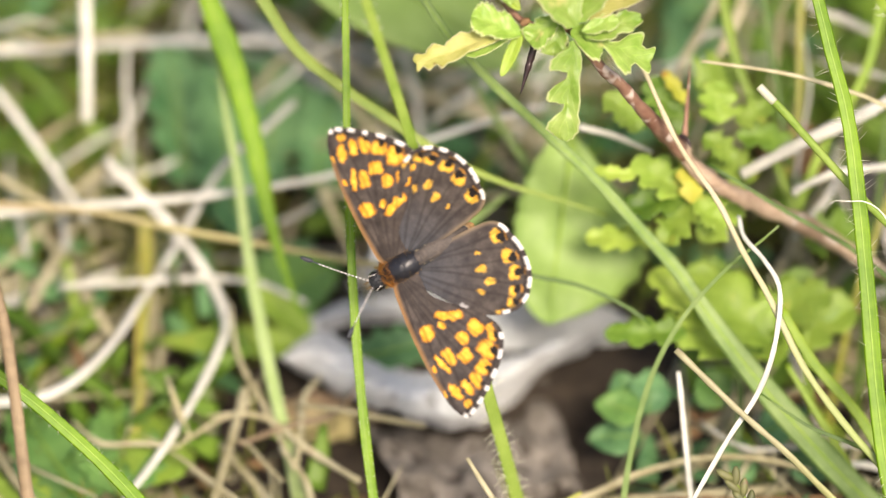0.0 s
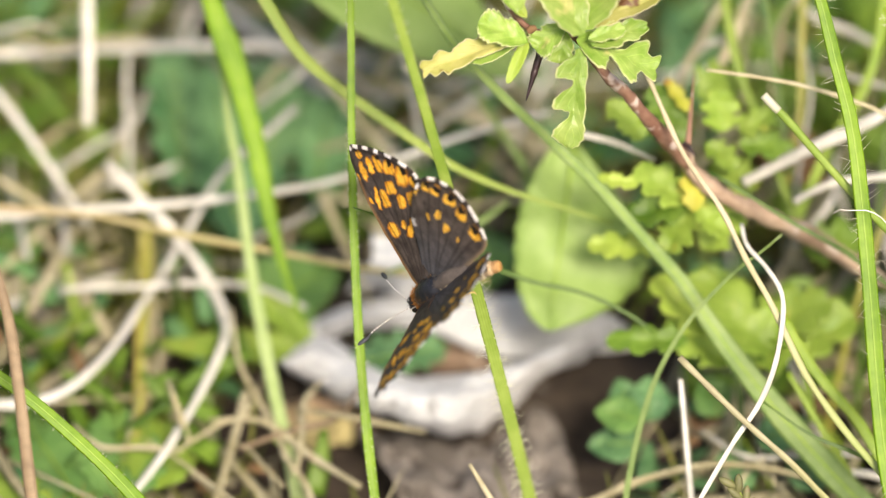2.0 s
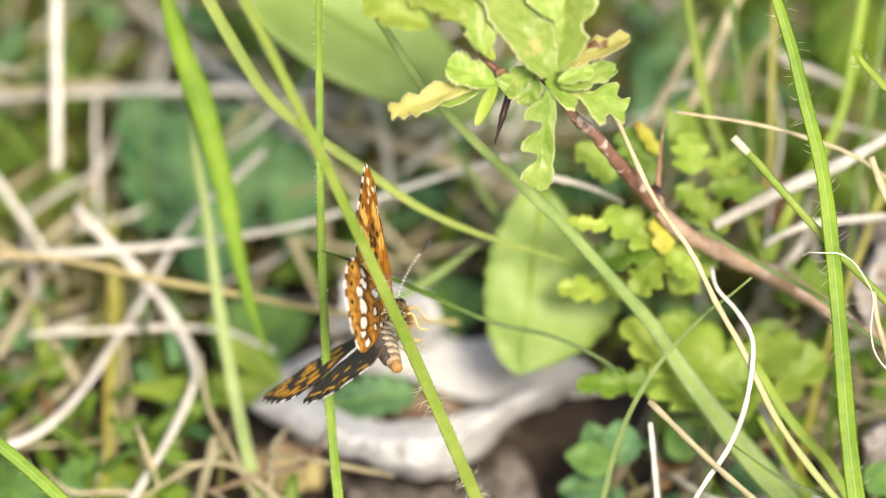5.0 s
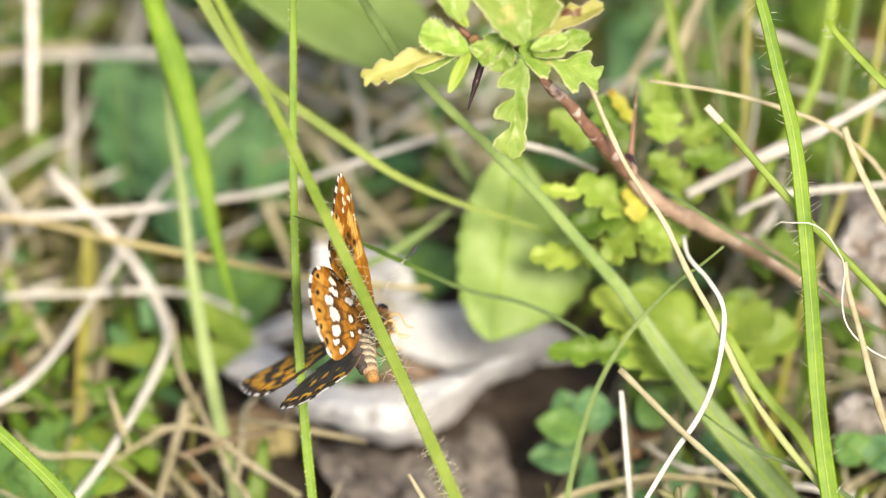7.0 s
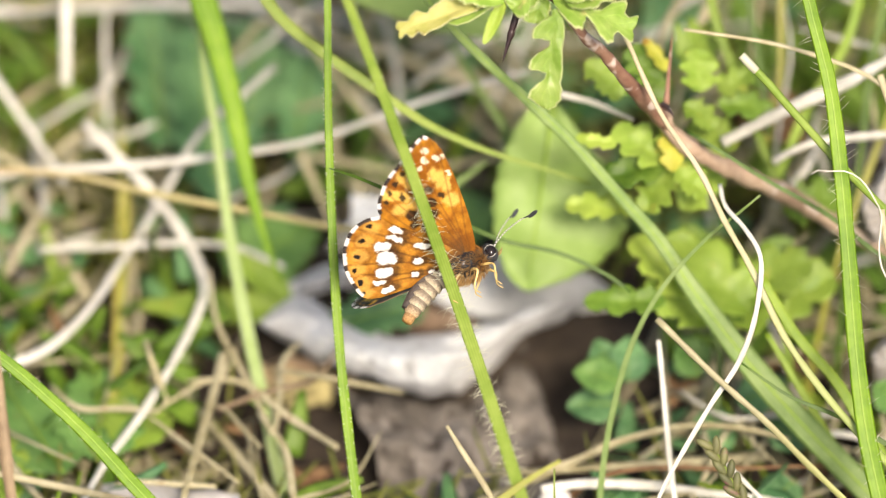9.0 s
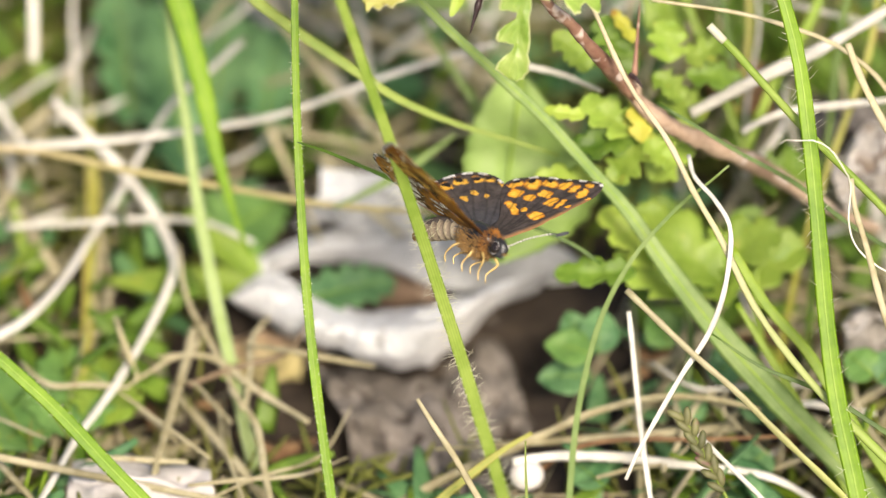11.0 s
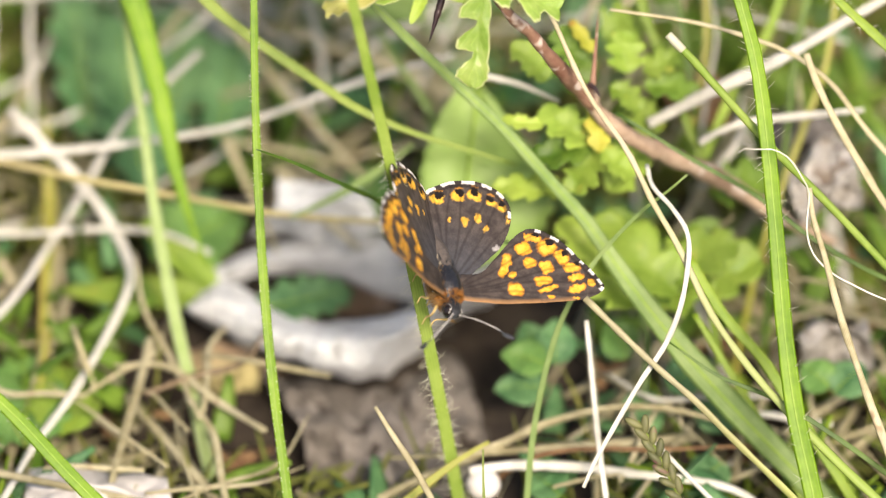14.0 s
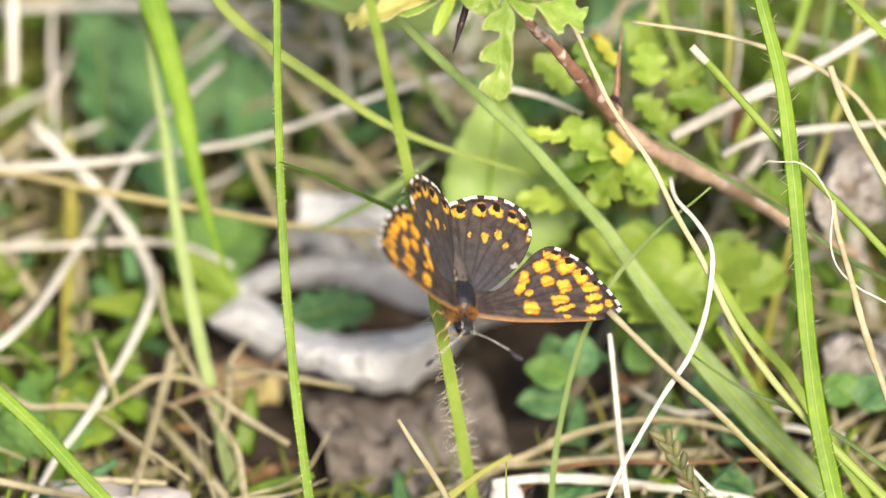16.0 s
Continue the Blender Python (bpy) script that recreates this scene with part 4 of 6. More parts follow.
v, f, u = strand_geometry([at(*q) - cut_stem.location for q in ((32.7, 16.85, 5.0), (33.6, 15.9, 5.0), (34.3, 15.2, 5.1))], [0.00088, 0.00094, 0.00086], 0.7, n=10, sides=10)
part("cut_tip", make_mesh("cut_tip", v, f, HAIR, u), cut_stem, "bleached cut end")
top_blade = [(44.6, 25.7, -4.0), (45.7, 24.3, -3.6), (47.4, 22.5, -3.2), (50.8, 19.2, -2.8), (55.7, 14.7, -2.4), (62.2, 8.4, -2.0)]
blade_t = blade(top_blade, [0.5, 1.1, 1.2, 1.2, 1.2], GRASS, "hairy grass blade with a withered orange tip", keel=0.4)
blade([(34.9, 2.4, 9.0), (32.7, 0.5, 10.1), (29.8, -1.8, 11.3), (25.1, -7.1, 12.4), (21.6, -13.8, 13.6), (19.4, -22.7, 14.7), (18.5, -31.0, 15.9), (18.3, -37.0, 17.0)], [0.2, 0.45, 0.55, 0.65, 0.7], GRASS_BLUE, "thin curved grass blade with a pointed tip")
blade([(27.7, 8.9, 16.0), (31.3, 6.8, 16.0), (35.4, 4.2, 16.0), (41.9, 0.6, 16.0), (47.8, -3.8, 16.0), (52.6, -6.7, 16.0)], [0.3, 0.5, 0.5, 0.5], GRASS_DARK, "slender dark green blade in the undergrowth")
blade([(33.0, -15.0, 8.0), (38.0, -18.4, 8.0), (44.4, -21.1, 8.0), (51.3, -25.5, 8.0), (56.1, -29.0, 8.0)], [0.2, 0.5, 0.55, 0.6], GRASS_DARK, "slender dark green blade in the undergrowth")
left_blade = [(-54.0, -6.8, -2.0), (-47.6, -11.7, -1.3), (-41.8, -16.0, -0.7), (-34.8, -22.3, 0.0), (-29.5, -28.0, 0.7), (-24.8, -32.9, 1.3), (-20.1, -38.4, 2.0)]
blade_l = blade([(-54.0, -6.8, -2.0), (-47.6, -11.7, -1.3), (-41.8, -16.0, -0.7), (-34.8, -22.3, 0.0), (-29.5, -28.0, 0.7), (-24.8, -32.9, 1.3), (-20.1, -38.4, 2.0)], [0.9, 1.3, 1.5, 1.6, 1.7], GRASS_BRIGHT, "bright green grass blade leaning outwards", keel=0.35)
blade([(13.7, -26.1, 8.0), (13.7, -28.4, 8.0), (13.8, -31.9, 8.0)], [0.15, 0.4, 0.5], GRASS_OLIVE, "short pointed grass shoot")
blade([(14.5, -25.5, 16.0), (11.8, -27.1, 16.0), (8.9, -29.2, 16.0), (5.9, -31.6, 16.0)], [0.4, 0.9, 0.9, 0.8], GRASS_YELLOW, "yellowing grass blade with an orange tip")
blade(above_litter([(-32.8, 8.7, 53.0), (-32.4, 0.1, 53.0), (-32.3, -7.3, 53.0), (-32.6, -14.7, 53.0), (-32.9, -19.6, 53.0)], 53), [0.4, 1.5, 1.9, 1.5, 0.8], GRASS_GOLD, "yellow withering stem low behind the grass")
blade([(27.7, 39.4, 30.0), (30.1, 25.0, 30.0), (31.6, 19.0, 30.0), (34.3, 12.4, 30.0), (36.7, 5.8, 30.0), (39.1, 1.0, 30.0)], [1.0, 1.1, 1.1, 0.9], GRASS, "green grass blade in the undergrowth")
blade([(48.9, 39.6, 34.0), (46.5, 24.0, 34.0), (44.7, 17.9, 34.0), (41.1, 11.9, 34.0), (37.5, 3.5, 34.0)], [1.0, 1.1, 1.0], GRASS, "green grass blade in the undergrowth")
blade([(6.8, 5.8, 34.0), (1.9, 2.2, 34.0), (-2.9, -0.5, 34.0), (-6.2, -2.0, 34.0)], [0.4, 0.9, 0.8, 0.3], GRASS_BLUE, "bluish blade lying over the dead leaf")
blade([(35.4, -6.2, 16.0), (39.0, -12.1, 16.0), (43.1, -16.8, 16.0), (46.1, -21.5, 16.0)], [0.9, 1.1, 1.2, 1.1], GRASS, "green grass blade in the undergrowth")
blade([(3.2, 18.0, 40.0), (10.5, 6.5, 40.0), (12.9, 1.7, 40.0)], [0.6, 0.9, 0.8], GRASS_BLUE, "bluish blade in the undergrowth")
blade([(36.2, -12.1, 20.0), (43.3, -23.9, 20.0), (48.1, -32.3, 20.0)], [0.6, 0.9, 0.9], GRASS, "green grass blade in the undergrowth")

# The first and third are dark green to stand in for shaded gaps.
for plan, wide, mat in (([(33.2, 38.4, 34.0), (34.6, 23.9, 34.0), (36.0, 15.5, 34.0), (36.9, 8.9, 34.0)], [0.7, 0.8, 0.7], GRASS_DARK), ([(38.8, 38.5, 36.0), (38.2, 23.4, 36.0), (38.1, 15.6, 36.0), (36.7, 7.7, 36.0)], [0.6, 0.8, 0.7], GRASS_YELLOW),
                        ([(51.5, 38.5, 36.0), (49.3, 23.4, 36.0), (48.0, 16.8, 36.0), (47.0, 8.3, 36.0)], [0.7, 0.9, 0.8], GRASS_DARK), ([(55.5, 38.4, 34.0), (52.5, 25.2, 34.0), (51.0, 14.9, 34.0), (48.3, 7.1, 34.0)], [0.6, 0.7, 0.7], GRASS_YELLOW),
                        ([(30.1, -9.8, 30.0), (31.6, -14.6, 30.0), (31.3, -20.6, 30.0)], [0.5, 0.8, 0.8], GRASS_DARK), ([(39.6, -5.6, 28.0), (38.4, -10.9, 28.0), (39.3, -17.5, 28.0)], [0.6, 0.9, 0.8], GRASS),
                        ([(-41.0, -1.1, 50.0), (-39.4, -10.2, 50.0), (-39.8, -20.0, 50.0)], [0.8, 1.2, 1.0], GRASS), ([(-25.7, -14.9, 46.0), (-25.0, -19.7, 46.0), (-25.4, -24.6, 46.0)], [0.9, 1.2, 1.0], GRASS_BLUE)):
    blade(plan, wide, mat, "green grass blade in the undergrowth")

# ---- leaves ----
HEART = ([1.15 * math.sin(math.pi * min(1, k / 30) ** 1.35) ** 0.8 for k in range(30)] + [0.03], [0.6 * math.sin(math.pi * k / 30) ** 0.5 for k in range(30)] + [0.03])
leaf("pale_leaf", [(13.9, 12.7, 32.0), (11.2, -8.0, 32.0)], 8.5, LEAF_PALE, "smooth pale green heart-shaped leaf behind the perch", sides=HEART, fold=0.04, curl=0.05, forward=0.0, tilt=(0.1, 0.2, 1))
leaf("pale_leaf", [(-19.5, 37.0, 42.0), (8.5, 20.0, 42.0)], 7.0, LEAF_PALE, "smooth pale green leaf above the thorny twig", broad=0.7, fold=0.15, curl=0.05, tilt=(0, 0.5, 1))
leaf("pale_leaf", [(-14.2, -9.8, 46.0), (-22.4, -2.3, 46.0)], 1.7, LEAF_MID, "folded green leaf behind bluish grass", broad=0.7, fold=0.5, curl=0.0, tilt=(0.5, 0.2, 1))
leaf("pale_leaf", [(-12.7, -10.4, 48.0), (-31.0, -9.5, 48.0)], 2.0, LEAF_MID, "green leaf with a russet base in the litter", broad=0.8, fold=0.2, curl=0.05, tilt=(0, 0.6, 1))
TOOTHED = ([0.3, 0.6, 0.8, 0.55, 0.95, 1.0, 0.65, 1.0, 1.05, 0.7, 0.95, 0.9, 0.6, 0.75, 0.4, 0.15], [0.3, 0.7, 0.75, 0.5, 0.9, 1.05, 0.7, 0.95, 1.0, 0.65, 1.0, 0.85, 0.55, 0.7, 0.35, 0.15])
for plan, half in (([(-22.0, 1.3, 60.0), (-25.1, 20.5, 60.0)], 4.6), ([(-28.2, 6.9, 62.0), (-30.1, 23.7, 62.0)], 3.6), ([(-19.6, 6.9, 64.0), (-17.7, 21.9, 64.0)], 3.4),
                   ([(-14.0, 6.3, 66.0), (-12.1, 18.2, 66.0)], 3.6), ([(-10.0, -12.0, 62.0), (0.5, -9.6, 62.0)], 2.7)):
    leaf("serrated_leaf", plan, half, LEAF_TEAL, "bluish-green toothed leaf low behind the grass", group="background leaves", sides=TOOTHED, forward=0.8, fold=0.45, curl=0.12, n=72, tilt=(0.2, 0.5, 1))
for plan, half in (([(-37.8, -27.6, 56.0), (-46.6, -15.4, 56.0)], 5.0), ([(-34.1, -26.3, 56.0), (-34.9, -15.2, 56.0)], 5.0), ([(-42.5, -30.0, 52.0), (-52.5, -22.7, 52.0)], 4.5),
                   ([(-30.5, -25.1, 58.0), (-30.0, -17.0, 58.0)], 4.0), ([(-21.0, -6.5, 70.0), (-11.1, -0.7, 70.0)], 5.0), ([(4.7, -3.7, 60.0), (1.0, 4.3, 60.0)], 5.0), ([(-45.0, -1.2, 72.0), (-53.8, 4.9, 72.0)], 5.0)):
    leaf("serrated_leaf", plan, half, LEAF_MID if half < 4.6 else LEAF_DARK, "green toothed leaf low in the litter", group="background leaves", lobes=6, depth=0.35, curl=0.12, tilt=(0.1, 0.7, 1))
CLOVER = [[(21.1, -17.6, 30.0), (16.3, -16.1, 30.0)], [(21.2, -20.0, 32.0), (15.5, -20.0, 32.0)], [(20.6, -18.2, 33.0), (18.8, -13.1, 33.0)], [(21.8, -17.6, 32.0), (22.1, -12.8, 32.0)],
          [(29.7, -17.0, 34.0), (27.9, -12.8, 34.0)], [(33.7, -20.0, 30.0), (38.5, -17.0, 30.0)], [(36.7, -21.8, 30.0), (40.9, -24.2, 30.0)], [(22.2, -31.3, 28.0), (19.3, -28.9, 28.0)],
          [(50.9, -19.9, 26.0), (47.9, -17.5, 26.0)], [(51.2, -20.5, 26.0), (54.4, -17.5, 26.0)], [(39.6, -27.7, 28.0), (36.0, -30.7, 28.0)], [(30.3, -20.6, 34.0), (32.7, -24.2, 34.0)]]
for i, plan in enumerate(CLOVER):
    leaf("clover_leaf", plan, 2.3, LEAF_TEAL if i % 4 else LEAF_DARK, "small rounded dark green leaf near the soil", group="small rounded leaves", broad=0.75, fold=0.15, curl=0.1,
         tilt=(0.1, 0.6, 1), lobes=0)


# ---- thorny twig with its leaves ----
def build_sprig():
    origin = at(*[(47.5, 0.4, 30.0)][0])
    twig = tagged(new("thorny_twig"), "red-brown thorny twig with small lobed green leaves", "twig")
    twig.location = origin

    def tube(name, plan, width, mat, label="", flat=1.0, n=30, sides=10, parent=twig, rough=0.12):
        COUNT[0] += 1
        v, f, u = strand_geometry([at(*p) - origin for p in plan], [x / 1000 for x in width], flat, n=n, sides=sides, rough=rough, seed=COUNT[0])
        return part(name, make_mesh(name, v, f, mat, u), parent, label)

    tube("stem", [(14.3, 21.5, 2.0), (16.5, 18.6, 4.0), (18.3, 17.2, 6.0), (19.8, 15.5, 8.0), (21.7, 13.5, 11.0), (23.5, 11.8, 14.0), (25.3, 9.8, 17.0)], [0.7, 1.15, 1.3, 1.4, 1.9, 1.6], BARK, "red-brown young bark with pale scars")
    tube("old_stem", [(24.8, 11.0, 16.0), (26.0, 8.9, 17.7), (29.1, 6.6, 19.4), (33.4, 4.6, 22.9), (37.8, 2.8, 27.1), (41.6, 0.8, 31.4), (47.3, -2.5, 35.7), (52.4, -4.6, 40.0)], [1.6, 1.9, 1.9, 1.9, 1.8, 1.6, 1.3, 1.0], BARK_GREY, "greyed older bark", rough=0.22, n=44)
    tube("shoot", [(15.4, 19.8, 2.0), (12.7, 22.7, 0.0), (8.5, 23.2, -2.0), (5.4, 26.6, -3.0), (3.6, 30.6, -4.0)], [1.0, 0.7, 0.7, 0.6, 0.5], BARK)
    tube("thorn", [(9.6, 21.6, 1.0), (9.0, 19.5, 1.5), (8.0, 16.0, 2.0)], [0.9, 0.7, 0.1], THORN, "dark pointed thorn")
    tube("thorn", [(24.8, 11.8, 15.0), (25.4, 11.5, 14.5), (26.1, 10.5, 14.0)], [0.7, 0.5, 0.08], THORN, "dark pointed thorn")
    tube("thorn", [(25.2, 9.2, 17.0), (25.4, 13.0, 16.0), (25.9, 19.5, 15.0)], [0.9, 0.45, 0.08], BARK, "slender red-brown thorn")
    tube("bud", [(8.0, 23.0, -3.0), (8.4, 23.3, -3.0), (8.9, 23.5, -3.0)], [0.6, 0.9, 0.5], RUSSET, "reddish bud")

    def lobed(plan, half, mat, lobes=3, label="", **kw):
        kw.setdefault("depth", 0.55)
        return part("leaf", leaf_mesh("leaf", plan, half, mat, origin, lobes=lobes, teeth=9, forward=1.3, broad=kw.pop("broad", 0.85), blunt=0.5, **kw), twig, label)

    for plan, half, mat, lobes, depth in NEAR_LEAVES:
        lobed(plan, half, mat, lobes, tilt=(0.1, 0.4, 1), curl=0.05, depth=depth + 0.22, label="yellowed leaf with brown specks" if mat is LEAF_YELLOW else "")
    for plan, half, mat, sides, tilt in CUT_LEAVES:
        part("leaf", leaf_mesh("leaf", plan, half, mat, origin, sides=sides, tilt=tilt, n=120, m=7, forward=2.2, curl=0.04, fold=0.18), twig, "yellowed leaf with brown specks" if mat is LEAF_YELLOW else "")
    for i, (plan, half, mat) in enumerate(FAR_LEAVES):
        k = 0.8 + 0.2 * math.sin(5.3 * i)
        cut = ([0.2, 0.5, 0.95 * k, 0.95, 0.55, 0.75, 1.0, 0.9, 0.5, 0.65, 0.55, 0.2], [0.2, 0.55, 0.95, 0.9 * k, 0.5, 0.85, 1.0 * k, 0.85, 0.5, 0.6, 0.5, 0.2])
        # Some mid-green leaves take a darker green, in place of shade between leaves.
        part("leaf", leaf_mesh("leaf", plan, half * 1.08, LEAF_HERB if mat is LEAF_MID and i % 3 == 1 else mat, origin, sides=cut, n=72, m=5, forward=0.7, curl=0.12, fold=0.25, tilt=(0.3 * math.sin(3.1 * i), 0.5, 1)), twig)
    return twig


NEAR_LEAVES = [([(8.1, 21.9, -4.0), (3.1, 23.9, -5.0)], 2.0, LEAF_SPRIG, 2, 0.12), ([(8.1, 22.4, -2.0), (6.0, 17.8, -3.0)], 0.7, LEAF_LIME, 0, 0.3),
               ([(11.9, 23.8, -3.0), (8.8, 21.3, -3.0)], 1.7, LEAF_SPRIG, 2, 0.2), ([(11.9, 23.3, -2.0), (11.3, 19.9, -2.0)], 1.6, LEAF_SPRIG, 2, 0.15),
               ([(14.2, 22.3, -5.0), (17.9, 23.5, -5.0)], 1.1, LEAF_SPRIG, 2, 0.15),
               ([(7.9, 24.4, -5.0), (4.6, 28.3, -5.0)], 1.0, LEAF_LIME, 3, 0.3), ([(6.9, 24.8, -8.0), (5.1, 32.8, -8.0)], 2.6, LEAF_SPRIG, 3, 0.25),
               ([(1.1, 27.5, -12.0), (-5.3, 30.3, -12.0)], 2.4, LEAF_LIME, 3, 0.3), ([(5.1, 28.1, -12.0), (-1.3, 33.2, -12.0)], 2.4, LEAF_LIME, 3, 0.3), ([(11.2, 26.6, -6.0), (14.4, 31.2, -6.0)], 2.0, LEAF_SPRIG, 3, 0.2),
               ([(-0.7, 29.2, -13.0), (1.6, 34.9, -13.0)], 2.2, LEAF_LIME, 3, 0.3), ([(14.1, 28.3, -8.0), (11.1, 35.2, -8.0)], 3.0, LEAF_SPRIG, 2, 0.2)]
# leaves cut into lobes, each side with its own outline: base and tip, half width, outline of either side
CUT_LEAVES = [([(13.4, 21.4, -3.0), (12.4, 11.2, -2.0)], 2.3, LEAF_SPRIG, ([0.35, 0.4, 0.5, 0.5, 0.45, 0.5, 0.55, 0.6, 0.55, 0.65, 0.65, 0.5, 0.2], [0.2, 0.2, 0.75, 1.0, 1.05, 0.95, 0.5, 0.14, 0.16, 0.75, 1.0, 1.05, 0.9, 0.5, 0.16, 0.2, 0.6, 0.85, 0.9, 0.7, 0.55, 0.3, 0.1]), (0.1, 0.2, 1)),
              ([(13.1, 22.4, -3.0), (21.4, 19.4, -1.0)], 2.7, LEAF_SPRIG, ([0.3, 0.5, 0.65, 0.7, 0.8, 0.85, 0.6, 0.2, 0.3, 0.8, 1.0, 0.95, 0.5, 0.45, 0.6, 0.4], [0.3, 0.6, 0.9, 1.0, 0.95, 0.6, 0.2, 0.4, 0.9, 1.05, 0.95, 0.5, 0.3, 0.5, 0.6, 0.35]), (0.0, 0.5, 1)),
              ([(14.5, 21.8, -4.0), (20.3, 23.8, -3.0)], 1.6, LEAF_SPRIG, ([0.3, 0.8, 1.0, 0.7, 0.9, 0.6, 0.3], [0.3, 0.7, 0.9, 0.6, 0.8, 0.5, 0.3]), (0.1, 0.3, 1)),
              ([(7.7, 22.6, -3.0), (-2.7, 19.1, -4.0)], 1.7, LEAF_YELLOW, ([0.15, 0.2, 0.3, 0.35, 0.4, 0.45, 0.5, 0.45, 0.6, 0.75, 0.7, 0.9, 0.55, 0.7, 0.3, 0.55], [0.15, 0.2, 0.3, 0.55, 0.85, 0.95, 0.8, 1.0, 0.85, 0.75, 0.5, 0.85, 0.75, 0.45, 0.65, 0.4]), (0.0, 0.4, 1)),
              ([(7.7, 22.4, -2.0), (2.4, 20.0, -2.0)], 1.0, LEAF_SPRIG, ([0.2, 0.6, 0.9, 1.0, 0.8, 0.2], [0.2, 0.5, 0.8, 0.9, 0.7, 0.2]), (0.0, 0.5, 1)),
              ([(13.6, 23.8, -4.0), (21.5, 26.8, -5.0)], 1.7, LEAF_YELLOW, ([0.3, 0.8, 1.0, 0.5, 0.9, 0.5, 0.7, 0.3], [0.3, 0.7, 0.8, 0.6, 0.7, 0.6, 0.5, 0.2]), (0.0, 0.5, 1)),
              ([(13.6, 22.7, -6.0), (7.7, 32.8, -9.0)], 3.3, LEAF_SPRIG, ([0.35, 0.6, 0.75, 0.8, 0.9, 0.95, 0.8, 0.9, 0.4], [0.35, 0.7, 0.85, 0.8, 1.0, 0.85, 0.9, 0.6, 0.3]), (0.2, 0.3, 1)),
              ([(13.8, 23.2, -5.0), (16.0, 34.0, -9.0)], 3.4, LEAF_SPRIG, ([0.3, 0.7, 0.9, 0.6, 0.95, 1.0, 0.6, 0.4], [0.3, 0.8, 1.0, 0.65, 1.0, 0.9, 0.6, 0.3]), (-0.2, 0.4, 1))]
FAR_LEAVES = [([(31.7, -10.6, 31.0), (43.7, -5.8, 31.0)], 4.2, LEAF_MID), ([(34.7, -11.2, 30.0), (27.5, -1.0, 30.0)], 3.4, LEAF_MID), ([(40.2, -9.4, 32.0), (37.2, -2.2, 32.0)], 3.4, LEAF_PALE),
              ([(27.4, 0.8, 27.0), (31.6, 6.8, 27.0)], 2.6, LEAF_MID), ([(25.7, 11.6, 28.0), (20.9, 16.4, 28.0)], 2.4, LEAF_MID), ([(27.1, 17.1, 34.0), (31.3, 19.5, 34.0)], 3.0, LEAF_MID),
              ([(20.7, 0.8, 22.0), (15.1, 1.5, 22.0)], 1.7, LEAF_LIME), ([(38.5, 0.8, 34.0), (45.7, 2.6, 34.0)], 2.8, LEAF_MID), ([(28.1, 9.8, 28.0), (33.5, 8.0, 28.0)], 2.2, LEAF_MID),
              ([(17.0, 16.4, 22.0), (21.0, 12.7, 22.0)], 1.9, LEAF_MID), ([(25.5, 5.3, 20.0), (18.7, 4.5, 20.0)], 2.2, LEAF_MID), ([(25.2, 5.7, 20.0), (20.2, 9.6, 20.0)], 2.4, LEAF_MID),
              ([(26.2, 4.8, 18.5), (25.5, 9.9, 18.5)], 1.3, LEAF_GOLD), ([(25.6, 15.4, 23.0), (23.4, 18.9, 23.0)], 0.9, LEAF_GOLD), ([(25.9, 5.3, 21.0), (23.2, 0.7, 21.0)], 2.4, LEAF_MID), ([(26.2, 5.4, 22.0), (29.8, 2.5, 22.0)], 2.2, LEAF_MID),
              ([(24.8, 14.1, 24.0), (21.8, 18.0, 24.0)], 2.2, LEAF_MID), ([(29.2, 13.2, 24.0), (28.9, 17.7, 24.0)], 2.2, LEAF_MID), ([(31.1, 13.3, 26.0), (34.7, 15.4, 26.0)], 1.8, LEAF_MID),
              ([(31.1, 12.1, 26.0), (37.1, 11.5, 26.0)], 1.8, LEAF_MID), ([(20.2, 7.5, 19.0), (16.0, 8.5, 19.0)], 1.0, LEAF_LIME), ([(27.5, 12.0, 24.0), (31.0, 9.6, 24.0)], 1.8, LEAF_MID),
              ([(25.6, -8.9, 22.0), (17.1, -8.5, 22.0)], 1.9, LEAF_MID), ([(34.7, -10.1, 27.0), (26.2, -1.8, 27.0)], 4.0, LEAF_MID), ([(33.5, -8.3, 28.0), (40.7, -4.0, 28.0)], 3.5, LEAF_MID),
              ([(28.1, -8.4, 26.0), (22.6, -1.9, 26.0)], 2.6, LEAF_LIME), ([(30.6, -11.3, 27.0), (23.9, -6.6, 27.0)], 2.6, LEAF_MID), ([(18.5, 1.9, 24.0), (23.3, 0.4, 24.0)], 1.4, LEAF_LIME)]
build_sprig()


